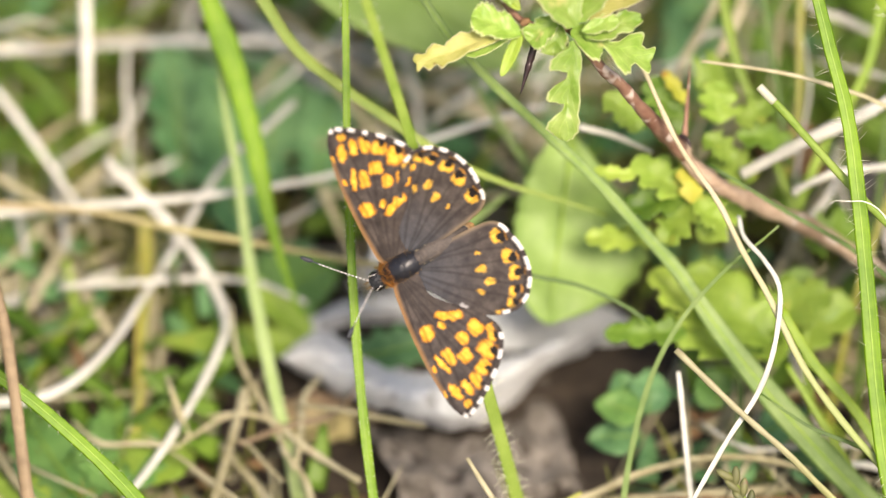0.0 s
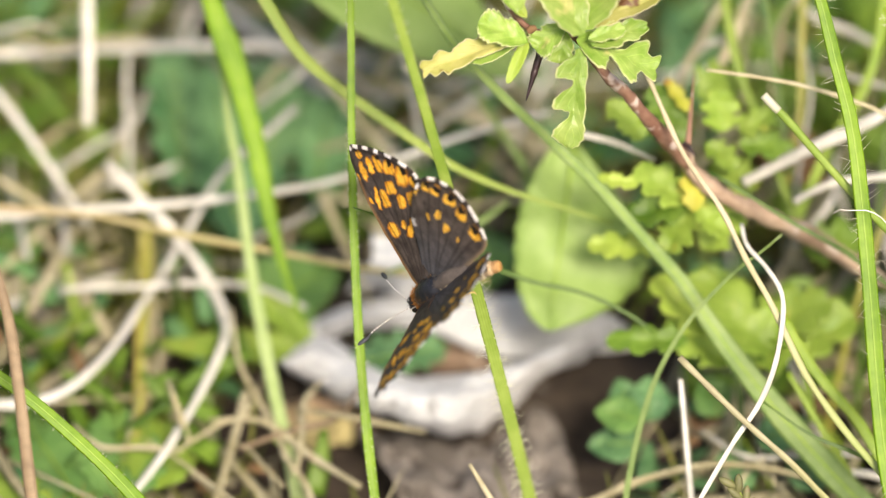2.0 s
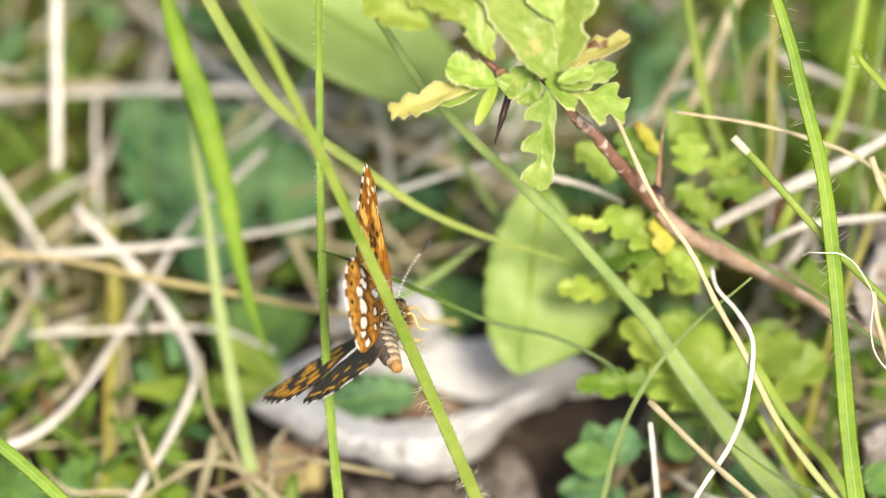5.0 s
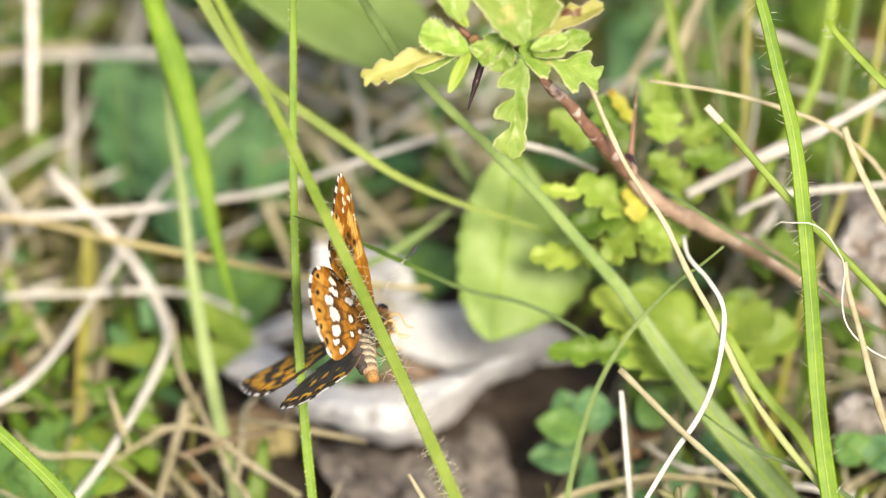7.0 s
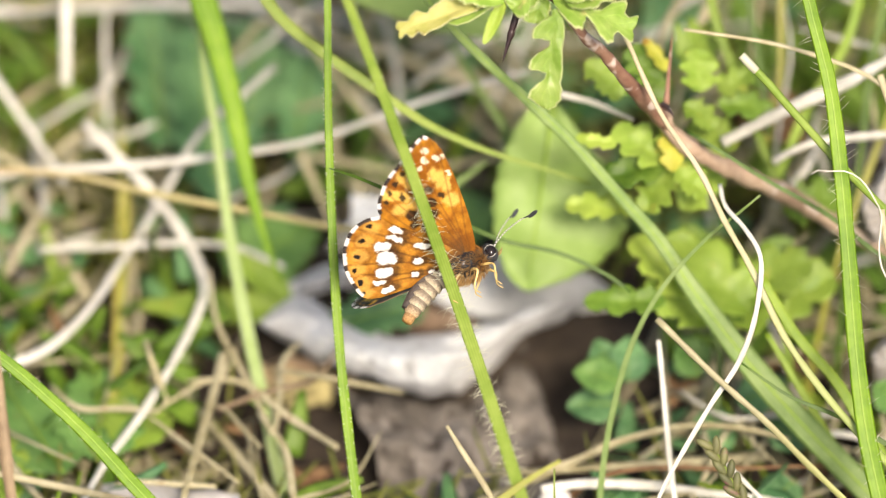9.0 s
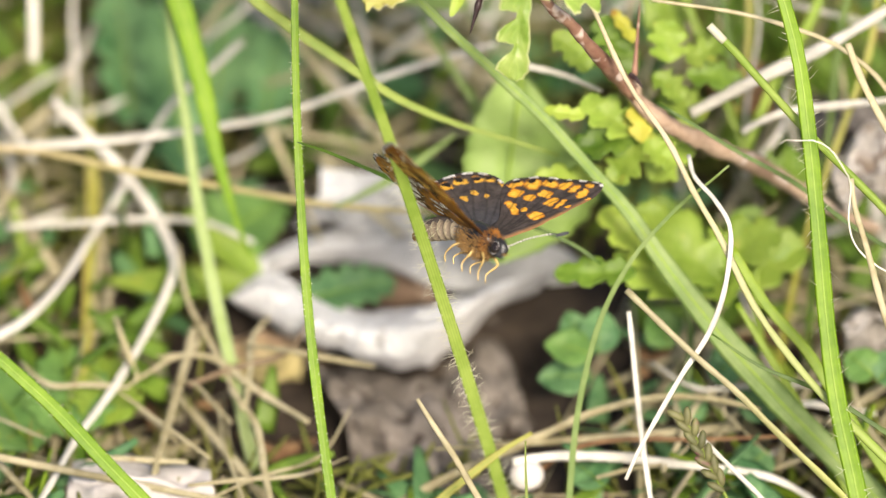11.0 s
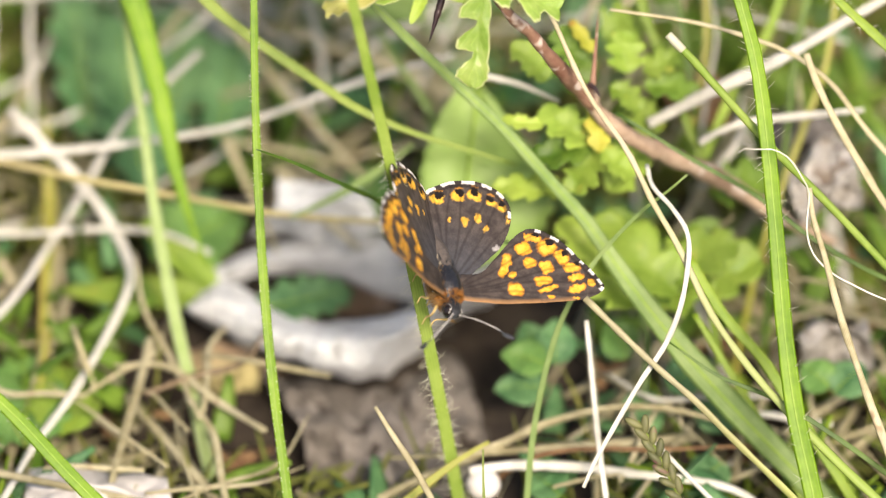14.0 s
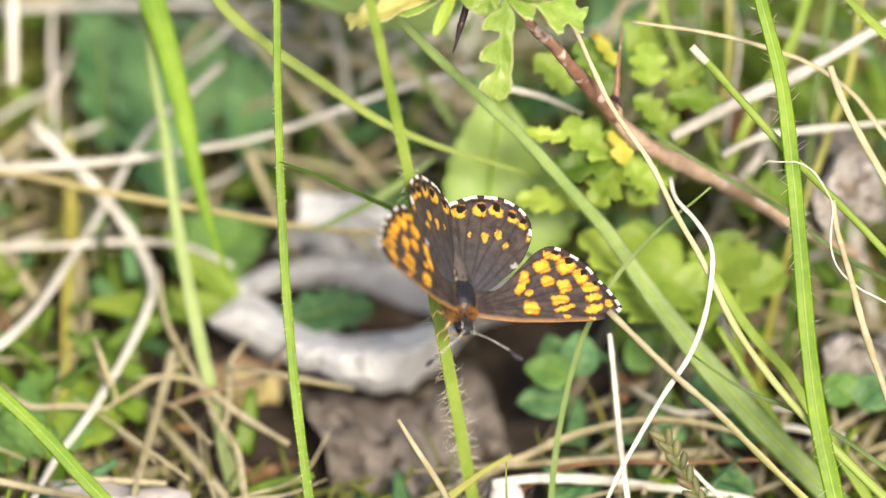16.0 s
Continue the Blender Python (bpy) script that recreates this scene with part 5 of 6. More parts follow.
# ---- dead leaves ----
def build_dead_leaf():
    back = loft_geometry([[(-17.4, -10.8, 46.0), (-14.1, -7.4, 47.0), (-9.9, -5.2, 49.0), (-2.5, -4.2, 51.0), (4.9, -4.2, 51.0), (12.3, -4.7, 50.0), (18.5, -6.4, 50.0), (21.6, -9.0, 50.0)],
                          [(-17.1, -10.9, 45.0), (-13.5, -8.3, 45.5), (-9.2, -6.6, 47.0), (-2.5, -6.0, 48.5), (4.9, -6.2, 50.5), (11.6, -6.9, 51.5), (17.1, -8.2, 51.5), (20.8, -9.6, 51.5)],
                          [(-16.5, -11.1, 44.0), (-12.9, -9.1, 46.0), (-8.6, -8.2, 49.0), (-3.5, -8.1, 50.0), (1.5, -9.2, 50.0), (5.5, -11.0, 51.5), (10.5, -11.0, 54.0), (20.1, -9.9, 53.0)]], 80, 24, 0.0010, 0.0004, 1)
    lip = loft_geometry([[(-17.6, -10.9, 44.0), (-14.1, -8.8, 44.0), (-10.4, -9.9, 44.0), (-6.8, -12.3, 44.0), (-1.3, -13.2, 44.0), (3.6, -12.9, 43.5), (7.8, -11.3, 43.0), (12.5, -9.7, 42.5), (17.0, -9.0, 42.0)],
                         [(-17.6, -11.2, 43.0), (-14.0, -10.9, 41.0), (-10.4, -12.4, 39.0), (-6.1, -14.5, 37.0), (-0.7, -15.1, 35.0), (4.1, -14.8, 37.5), (7.6, -13.0, 40.0), (12.0, -11.1, 42.5), (16.6, -9.8, 45.0)],
                         [(-17.4, -11.5, 43.0), (-14.0, -13.1, 41.0), (-9.8, -15.2, 39.0), (-5.5, -16.7, 37.0), (-0.9, -17.4, 35.0), (3.6, -17.4, 38.8), (6.6, -15.8, 42.5), (10.8, -12.8, 46.2), (16.0, -10.6, 50.0)],
                         [(-16.8, -12.2, 46.0), (-13.5, -14.5, 44.5), (-8.6, -16.7, 43.0), (-4.3, -18.1, 41.5), (-0.3, -19.0, 40.5), (3.6, -19.0, 44.5), (6.5, -17.4, 48.5), (9.8, -14.3, 52.8), (14.5, -11.9, 57.0)]], 140, 56, 0.0018, 0.0008, 2)
    leaf_ob = tagged(new("dead_leaf"), "curled grey-white felty dead leaf lying on the litter", "dead leaf")
    origin = at(*[(0.9, -20.9, 50.0)][0])
    leaf_ob.location = origin
    for name, g, mat in (("rear_fold", back, DEAD_LEAF), ("front_fold", lip, DEAD_LEAF)):
        part(name, make_mesh(name, [v - origin for v in g[0]], g[1], mat, g[2]), leaf_ob)
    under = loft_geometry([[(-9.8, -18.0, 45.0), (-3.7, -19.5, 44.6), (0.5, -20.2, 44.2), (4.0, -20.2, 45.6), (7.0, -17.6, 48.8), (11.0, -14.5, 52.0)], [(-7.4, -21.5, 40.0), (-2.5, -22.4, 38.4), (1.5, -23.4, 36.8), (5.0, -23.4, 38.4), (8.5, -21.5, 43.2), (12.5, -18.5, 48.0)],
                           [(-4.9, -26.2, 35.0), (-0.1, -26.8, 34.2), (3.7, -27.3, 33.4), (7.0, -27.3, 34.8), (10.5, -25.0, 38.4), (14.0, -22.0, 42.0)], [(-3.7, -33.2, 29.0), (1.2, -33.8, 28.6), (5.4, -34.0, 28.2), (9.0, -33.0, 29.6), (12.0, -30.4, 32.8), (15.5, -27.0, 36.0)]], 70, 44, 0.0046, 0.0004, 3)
    # The shade below the front fold is partly in this darker colour.
    part("underside", make_mesh("underside", [v - origin for v in under[0]], under[1], SHADED_BROWN, under[2]), leaf_ob, "grey-brown folds, darkened for shade")


build_dead_leaf()


def crumpled(rows, mat, label, seed, crumple=0.003):
    v, f, u = loft_geometry(rows, 50, 36, crumple, 0.0003, seed)
    c = min(v, key=lambda q: q.z)
    ob = new("dead_leaf", make_mesh("dead_leaf", [q - c for q in v], f, mat, u))
    ob.location = c
    rib = [v[i * 36 + 18] - c + FACE * 0.00015 for i in range(1, 49, 4)]
    rv, rf, ru = strand_geometry(rib, [0.0007, 0.0005, 0.0002], 0.7, n=24, sides=6)
    part("midrib", make_mesh("midrib", rv, rf, mat, ru), ob, "raised midrib")
    return tagged(ob, label, "dead leaf", "crumpled dead leaves")


crumpled([[(-3.3, -8.2, 60.0), (1.0, -8.0, 60.0), (5.7, -9.0, 60.0)], [(-2.7, -10.5, 56.0), (1.3, -10.4, 56.0), (5.9, -11.5, 56.0)], [(-1.5, -12.5, 58.0), (1.9, -13.1, 58.0), (5.9, -13.6, 58.0)]], BARK_GREY, "brown dead leaf crumpled in a pale leaf's hollow", 11)
crumpled([[(-17.5, -15.8, 50.0), (-14.0, -15.4, 48.0), (-10.0, -15.8, 50.0)], [(-17.8, -18.2, 46.0), (-13.8, -18.0, 45.0), (-9.6, -18.4, 47.0)], [(-17.0, -20.8, 48.0), (-13.4, -21.0, 47.0), (-9.8, -20.8, 49.0)]], STRAW_PINK, "tan crumpled dead leaf under crossing straw", 17)
crumpled([[(34.0, 15.0, 48.0), (37.5, 14.2, 46.0), (41.0, 12.6, 48.0)], [(33.8, 11.8, 44.0), (37.6, 11.0, 43.0), (41.2, 10.0, 45.0)], [(34.6, 8.6, 48.0), (38.0, 8.0, 47.0), (41.0, 7.0, 49.0)]], RUSSET, "russet crumpled dead leaf behind dry stalks", 15)
# Added dark sheet: its colour stands in for a shaded gap between leaves.
crumpled([[(44.6, 9.0, 46.0), (48.6, 9.4, 44.0), (52.6, 8.8, 46.0)], [(44.8, 5.4, 42.0), (48.4, 5.8, 41.0), (52.8, 5.2, 43.0)], [(45.2, 1.6, 46.0), (49.0, 1.8, 45.0), (52.6, 1.4, 47.0)]], SHADED_BROWN, "dark brown sheet standing in for a shaded gap", 16)
crumpled([[(46.8, 3.5, 34.0), (49.5, 5.6, 34.0), (53.8, 5.9, 34.0)], [(46.9, 1.0, 30.0), (49.9, 2.8, 30.0), (54.1, 3.4, 30.0)], [(48.5, -0.7, 36.0), (50.9, -0.4, 36.0), (55.1, 0.5, 36.0)]], DEAD_GREY, "crumpled greyish dead leaf under green blades", 5, 0.0065)
crumpled([[(47.9, -14.0, 36.0), (50.9, -12.8, 36.0), (55.1, -12.2, 36.0)], [(47.9, -15.8, 32.0), (51.2, -14.6, 32.0), (55.4, -14.6, 32.0)], [(48.5, -17.0, 36.0), (52.1, -17.0, 36.0), (56.3, -17.0, 36.0)]], DEAD_GREY, "crumpled pale dead leaf on the litter", 6, 0.0055)
crumpled([[(-33.7, -28.9, 25.0), (-29.6, -28.0, 25.0), (-24.8, -28.8, 25.0), (-19.4, -29.3, 25.0)], [(-34.1, -31.7, 19.0), (-28.8, -30.4, 19.0), (-23.4, -31.5, 19.0), (-18.7, -31.5, 19.0)], [(-34.7, -35.3, 21.0), (-28.8, -34.6, 21.0), (-23.4, -35.2, 21.0), (-18.1, -34.5, 21.0)]], PETAL, "crumpled white withered leaf near the soil", 7, 0.0022)
crumpled([[(-7.7, 2.3, 48.0), (-2.8, 1.7, 48.0), (2.1, 0.8, 48.0)], [(-8.0, -0.1, 44.0), (-2.8, -0.4, 44.0), (2.7, -1.0, 44.0)], [(-11.5, -4.9, 53.0), (-3.6, -5.0, 53.0), (4.3, -5.0, 53.0)]], DEAD_LEAF, "pale dead leaf fragment in the litter", 8)
crumpled([[(-31.6, -22.3, 56.0), (-26.1, -20.4, 56.0), (-21.8, -21.0, 56.0)], [(-32.2, -24.6, 52.0), (-26.6, -23.7, 52.0), (-21.1, -24.6, 52.0)], [(-31.0, -27.2, 56.0), (-26.1, -27.2, 56.0), (-21.2, -27.2, 56.0)]], RUSSET, "russet crumpled dead leaf in the litter", 9)
crumpled([[(-15.6, -15.5, 54.0), (-11.3, -14.8, 54.0), (-7.6, -16.1, 54.0)], [(-15.6, -17.9, 50.0), (-11.3, -17.2, 50.0), (-7.0, -17.9, 50.0)], [(-15.0, -21.0, 54.0), (-10.7, -20.4, 54.0), (-7.0, -20.4, 54.0)]], RUSSET, "russet crumpled dead leaf beside a pale one", 10)


# ---- spikelet and pebble ----
def build_spikelet():
    plan = [(29.4, -23.0, 0.0), (30.9, -25.3, 0.5), (32.4, -28.2, 1.0), (33.9, -31.1, 1.5), (35.9, -35.2, 2.0)]
    base = at(*plan[-1])
    ob = tagged(new("grass_flower_head"), "purplish-green grass flower head on a thin stem", "flower head")
    ob.location = base
    pts = [at(*p) - base for p in plan]
    v, f, u = strand_geometry(pts, [0.0003, 0.0004, 0.0005], 1.0, n=20, sides=6)
    part("stem", make_mesh("stem", v, f, GRASS_OLIVE, u), ob)
    path = spline(pts[:4], 14)
    for i in range(13):
        d = (path[i] - path[i + 1]).normalized()
        s = d.cross(FACE).normalized() * (1 if i % 2 else -1)
        ax = (d + s * (0.5 + 0.25 * math.sin(2.7 * i))).normalized()
        v, f, u = ellipsoid(path[i] + s * 0.00045, (0.00045, 0.00105, 0.00042), 10, 8, ax, 0.12)
        part("spikelet", make_mesh("spikelet", v, f, SPIKELET, u), ob)


build_spikelet()
c = at(*[(14.1, -30.1, 22.0)][0])
v, f, u = ellipsoid(Vector((0, 0, 0)), (0.0018, 0.0016, 0.0017), 24, 16, None, 0.1)
pebble = new("white_pebble", make_mesh("white_pebble", v, f, PETAL, u))
pebble.location = c
tagged(pebble, "small rounded white pebble in the litter", "pebble")


# ---- perch blade, which sways ----
def build_perch():
    prof = [(0.00, 0.0), (-2.45, 13.0), (-4.89, 25.0), (-7.06, 35.0), (-9.34, 45.0), (-11.74, 55.0), (-14.25, 65.0), (-16.89, 75.0), (-20.20, 87.0), (-23.99, 100.0)]
    pts = [RIGHT * (a / 1000) + (UP + FACE * 0.6) * (b / 1000) for a, b in prof]
    v, f, u = strand_geometry(pts, [0.0014, 0.0014, 0.0013, 0.0011, 0.0009, 0.0007], 0.2, 0.4, n=60, sides=8)
    ob = new("perch_grass", make_mesh("perch_grass", v, f, GRASS_PERCH, u))
    tagged(ob, "hairy green grass blade carrying a butterfly", "grass blade", BLADES)
    hairs(pts, 0.0012, 300, 0.0016, 21, ob, None, span=(0.05, 0.5))
    hairs(pts, 0.0010, 110, 0.0008, 22, ob, None, span=(0.5, 1.0))
    return ob


perch = build_perch()
hairs([at(*p) - blade_a.location for p in hairy_a], 0.0008, 420, 0.00035, 23, blade_a, None)
hairs([at(*p) - blade_r.location for p in right_blade], 0.0016, 120, 0.0014, 24, blade_r, None, bend=0.06)
hairs([at(*p) - blade_l.location for p in left_blade], 0.0014, 160, 0.0005, 26, blade_l, None)
hairs([at(*p) - blade_t.location for p in top_blade], 0.0011, 110, 0.0009, 25, blade_t, None)

# ---- butterfly ----
DARK, BROWN = (0.046, 0.037, 0.034), (0.088, 0.072, 0.064)
ORANGE, DEEP, CREAM, BLACK = (0.82, 0.36, 0.03), (0.46, 0.15, 0.015), (0.85, 0.80, 0.66), (0.010, 0.007, 0.006)
PALE_ORANGE, WHITE = (0.80, 0.46, 0.10), (0.85, 0.83, 0.80)


def fore_outline():
    """A wing's edge, in millimetres: out along the costa, down the outer margin, back along the inner margin."""
    return [(0, -0.9), (3.5, -1.45), (8, -1.4), (11.6, -1.1), (14.6, -0.55), (16.3, 0.5), (16.0, 1.6), (15.1, 3.0), (14.1, 4.2), (13.0, 5.5), (11.6, 6.6), (10.2, 7.3), (8.8, 7.3), (7.2, 6.3),
            (5.0, 4.0), (2.8, 2.0), (0, 1.6)]


def hind_outline():
    return [(0, -0.6), (2.5, 0.9), (5.1, 2.5), (6.6, 3.5), (8.0, 5.1), (8.9, 6.8), (9.15, 8.3), (8.7, 9.6), (7.7, 10.6), (6.2, 11.4), (3.7, 11.75), (1.6, 11.35), (0.3, 10.9), (-0.6, 9.6), (-0.9, 6.2),
            (-0.8, 3.0)]


def inside(poly, x, y):
    hit = False
    for (x0, y0), (x1, y1) in zip(poly, poly[1:] + poly[:1]):
        if (y0 > y) != (y1 > y) and x < (x1 - x0) * (y - y0) / (y1 - y0) + x0:
            hit = not hit
    return hit


def edge_distance(poly, x, y):
    best, arc, where = 1e9, 0.0, 0.0
    for (x0, y0), (x1, y1) in zip(poly, poly[1:] + poly[:1]):
        dx, dy = x1 - x0, y1 - y0
        ln2 = dx * dx + dy * dy + 1e-9
        t = max(0, min(1, ((x - x0) * dx + (y - y0) * dy) / ln2))
        d = math.hypot(x - x0 - t * dx, y - y0 - t * dy)
        if d < best:
            best, where = d, arc + t * math.sqrt(ln2)
        arc += math.sqrt(ln2)
    return best, where


def blend(a, b, f):
    f = max(0.0, min(1.0, f))
    return tuple(p + (q - p) * f for p, q in zip(a, b))


def spot(x, y, sx, sy, rx, ry, ang=0.0, soft=0.22):
    """1 inside an oval spot, 0 outside."""
    c, s = math.cos(radians(ang)), math.sin(radians(ang))
    q = Vector((x * 1.6, y * 1.6, sx + sy))
    x += 0.24 * noise.noise(q) + 0.14 * noise.noise(q * 2.7)
    y += 0.24 * noise.noise(q + Vector((7, 3, 1))) + 0.14 * noise.noise(q * 2.7 + Vector((3, 9, 4)))
    dx, dy = (x - sx) * c + (y - sy) * s, -(x - sx) * s + (y - sy) * c
    d = (abs(dx / rx) ** 2.8 + abs(dy / ry) ** 2.8) ** (1 / 2.8)
    return max(0.0, min(1.0, (1 - d) / soft + 0.5))


# spots: place along and behind the costa, half sizes (mm), turn
FORE_SPOTS = [(6.5, 0.2, 0.82, 0.78, 0), (6.35, 1.85, 0.4, 0.35, 30), (5.75, 2.95, 1.3, 0.45, 56), (8.1, 5.0, 0.8, 0.74, 30), (8.55, 3.35, 0.74, 0.72, 0), (10.3, 2.85, 0.8, 0.68, 10),
              (9.75, 1.26, 1.1, 0.48, 14), (10.05, 0.34, 1.25, 0.36, 12), (10.35, -0.7, 0.45, 0.2, 5), (8.85, 6.35, 0.42, 0.36, 0), (9.65, 6.3, 0.55, 0.55, 0), (10.7, 5.25, 1.0, 0.9, 30),
              (12.2, 4.1, 0.86, 0.76, 25), (13.1, 2.9, 1.05, 0.55, 20), (13.5, 1.8, 1.0, 0.42, 12), (15.0, 1.2, 0.42, 0.36, 14), (13.3, 0.48, 0.95, 0.5, 13), (13.1, -0.62, 0.36, 0.18, 4)]
FORE_EYES = [(11.15, 5.75, 0.42), (12.55, 4.55, 0.36), (13.75, 3.35, 0.3), (9.7, 6.65, 0.3)]
HIND_MOONS = [(1.2, 9.65, 1.6, 10.3), (3.65, 9.7, 4.05, 10.35), (5.65, 9.5, 5.8, 10.3), (7.15, 8.45, 7.25, 9.15), (8.15, 7.8, 8.3, 8.4)]
HIND_DOTS = [(3.5, 6.85, 0.58, 0.38, 79), (5.1, 7.2, 0.52, 0.32, 65), (5.6, 5.8, 0.5, 0.32, 60), (8.5, 6.6, 0.5, 0.26, 60), (1.9, 7.3, 0.25, 0.2, 80)]
# white checks of the fringe: share of the outer margin, half length
FORE_CHECKS = [(0.02, 0.035), (0.13, 0.032), (0.25, 0.034), (0.38, 0.022), (0.53, 0.046), (0.72, 0.046), (0.9, 0.032)]
HIND_CHECKS = [(0.05, 0.035), (0.26, 0.042), (0.40, 0.044), (0.57, 0.06), (0.76, 0.07), (0.95, 0.06)]
UNDER_WHITE = [(5.2, 7.3, 1.05, 0.61, 59), (3.6, 7.2, 1.24, 0.81, 61), (2.1, 7.9, 1.05, 0.66, 70), (1.1, 8.7, 0.68, 0.34, 75), (-0.1, 8.1, 0.8, 0.4, 85), (6.6, 5.4, 0.92, 0.42, 45),
               (5.6, 5.8, 0.98, 0.46, 50), (7.2, 4.7, 0.5, 0.24, 45), (6.7, 3.9, 0.55, 0.48, 40), (3.5, 3.3, 0.98, 0.46, 50), (1.9, 4.2, 0.62, 0.5, 60), (0.4, 4.9, 0.5, 0.34, 80), (0.0, 3.2, 0.32, 0.26, 37),
               (4.2, 0.9, 0.8, 0.6, 20), (4.0, 1.9, 0.6, 0.36, 30)]


def fbm(x, y, k, z=0.0):
    q = Vector((x * k, y * k, z))
    return noise.noise(q) + 0.5 * noise.noise(q * 2.3) + 0.25 * noise.noise(q * 5.1)


FORE_VEINS = (-2, 3, 8, 13, 19, 26, 33)
HIND_VEINS = (20, 33, 44, 54, 63, 72, 81, 90)


def veins(x, y, angles, x0, y0, wide):
    """1 on a vein, 0 between veins."""
    r = math.hypot(x - x0, y - y0)
    a = math.degrees(math.atan2(y - y0, x - x0))
    off = min(abs(math.radians(a - v + 2.0 * math.sin(r * 0.35 + v))) * r for v in angles)
    return max(0.0, 1 - off / wide)


def fire(x, y):
    """Orange, paler and deeper in patches."""
    k = 0.5 + 0.7 * fbm(x, y, 1.7, 4.0)
    return blend((0.84, 0.38, 0.022), (0.96, 0.60, 0.09), k)


def fore_upper(x, y, d, arc, outer):
    c = blend(DARK, BROWN, 0.5 + 0.9 * fbm(x, y, 0.9))
    c = blend(c, (0.12, 0.085, 0.06), 0.5 * max(0.0, fbm(x * 0.5, y * 2.5, 1.4, 2.0)) * max(0, 1 - x / 9))
    for k, s in enumerate(FORE_SPOTS):
        sx, sy, rx, ry, a = s
        rx, ry, a = rx * (1 + 0.1 * math.sin(7.1 * k)), ry * (0.98 + 0.12 * math.sin(4.3 * k)), a + 12 * math.sin(3.7 * k)
        c = blend(c, (0.66, 0.22, 0.012), spot(x, y, sx, sy, rx, ry, a, soft=0.3))
        c = blend(c, fire(x, y), spot(x, y, sx, sy, rx * 0.86, ry * 0.84, a, soft=0.45))
    for ex, ey, r in FORE_EYES:
        c = blend(c, BLACK, spot(x, y, ex, ey, r, r * 0.9))
    c = blend(c, BLACK, 0.5 * veins(x, y, FORE_VEINS, -1.5, -0.6, 0.2))
    if y < 0.3 and d < 0.55 and x < 13:
        c = blend(c, (0.36, 0.20, 0.085), (0.55 - d) * 2.4 * (1 if x < 9 else 0.7))
    return c


def fore_under(x, y, d, arc, outer):
    c = blend((0.30, 0.10, 0.008), (0.66, 0.29, 0.025), 0.25 + 0.6 * fbm(x, y, 0.8) + 0.25 * math.sin(x * 0.6 - 2.4))
    for sx, sy, rx, ry, a in ((11.4, 0.9, 0.83, 0.42, -14), (10.5, 0.3, 1.04, 0.42, -15), (9.7, -0.3, 0.9, 0.36, -15), (7.5, -0.2, 0.82, 0.68, 16), (11.2, 3.3, 0.68, 0.47, 52),
                              (10.7, 5.4, 1.22, 0.54, 60), (8.6, 5.0, 0.8, 0.6, 70), (8.8, 3.4, 0.8, 0.7, 50), (12.4, 3.9, 0.7, 0.6, 40), (9.9, 4.3, 0.6, 0.5, 40), (7.2, 3.0, 0.5, 0.7, 30)):
        c = blend(c, (0.88, 0.56, 0.13), 0.9 * spot(x, y, sx, sy, rx * 1.1, ry * 1.15, a, 0.5))
    for sx, sy, rx, ry in ((9.8, 1.8, 0.6, 0.42), (8.5, 0.6, 0.42, 0.34), (8.1, 1.8, 0.7, 0.5), (9.3, 2.7, 0.7, 0.36), (6.6, 2.0, 0.6, 0.6), (7.4, 4.2, 0.9, 0.5), (10.0, 4.6, 0.55, 0.34), (8.2, 2.8, 0.6, 0.4),
                           (12.0, 4.9, 0.34, 0.26), (11.2, 5.7, 0.34, 0.26), (10.2, 6.4, 0.34, 0.26), (12.9, 3.8, 0.3, 0.26), (6.2, 4.2, 0.6, 0.5), (5.4, 3.0, 0.6, 0.5)):
        c = blend(c, (0.03, 0.018, 0.01), 0.95 * spot(x, y, sx, sy, rx, ry, 30, 0.45))
    for sx, sy, rx, ry in ((13.2, 0.0, 0.46, 0.36), (13.2, -0.6, 0.36, 0.2), (10.8, -0.8, 0.42, 0.24), (13.4, 1.3, 0.44, 0.36), (12.7, 2.0, 0.36, 0.3), (14.6, 1.0, 0.4, 0.3)):
        c = blend(c, (0.9, 0.84, 0.62), 0.9 * spot(x, y, sx, sy, rx, ry, 20))
    c = blend(c, (0.16, 0.06, 0.015), 0.6 * veins(x, y, FORE_VEINS, -1.5, -0.6, 0.16))
    if x < 4.5:
        c = blend(c, (0.10, 0.055, 0.025), (4.5 - x) / 5 * (1 if y > 0 else 0.2))
    return c


def polar(r, a):
    return r * math.cos(radians(a)), r * math.sin(radians(a))


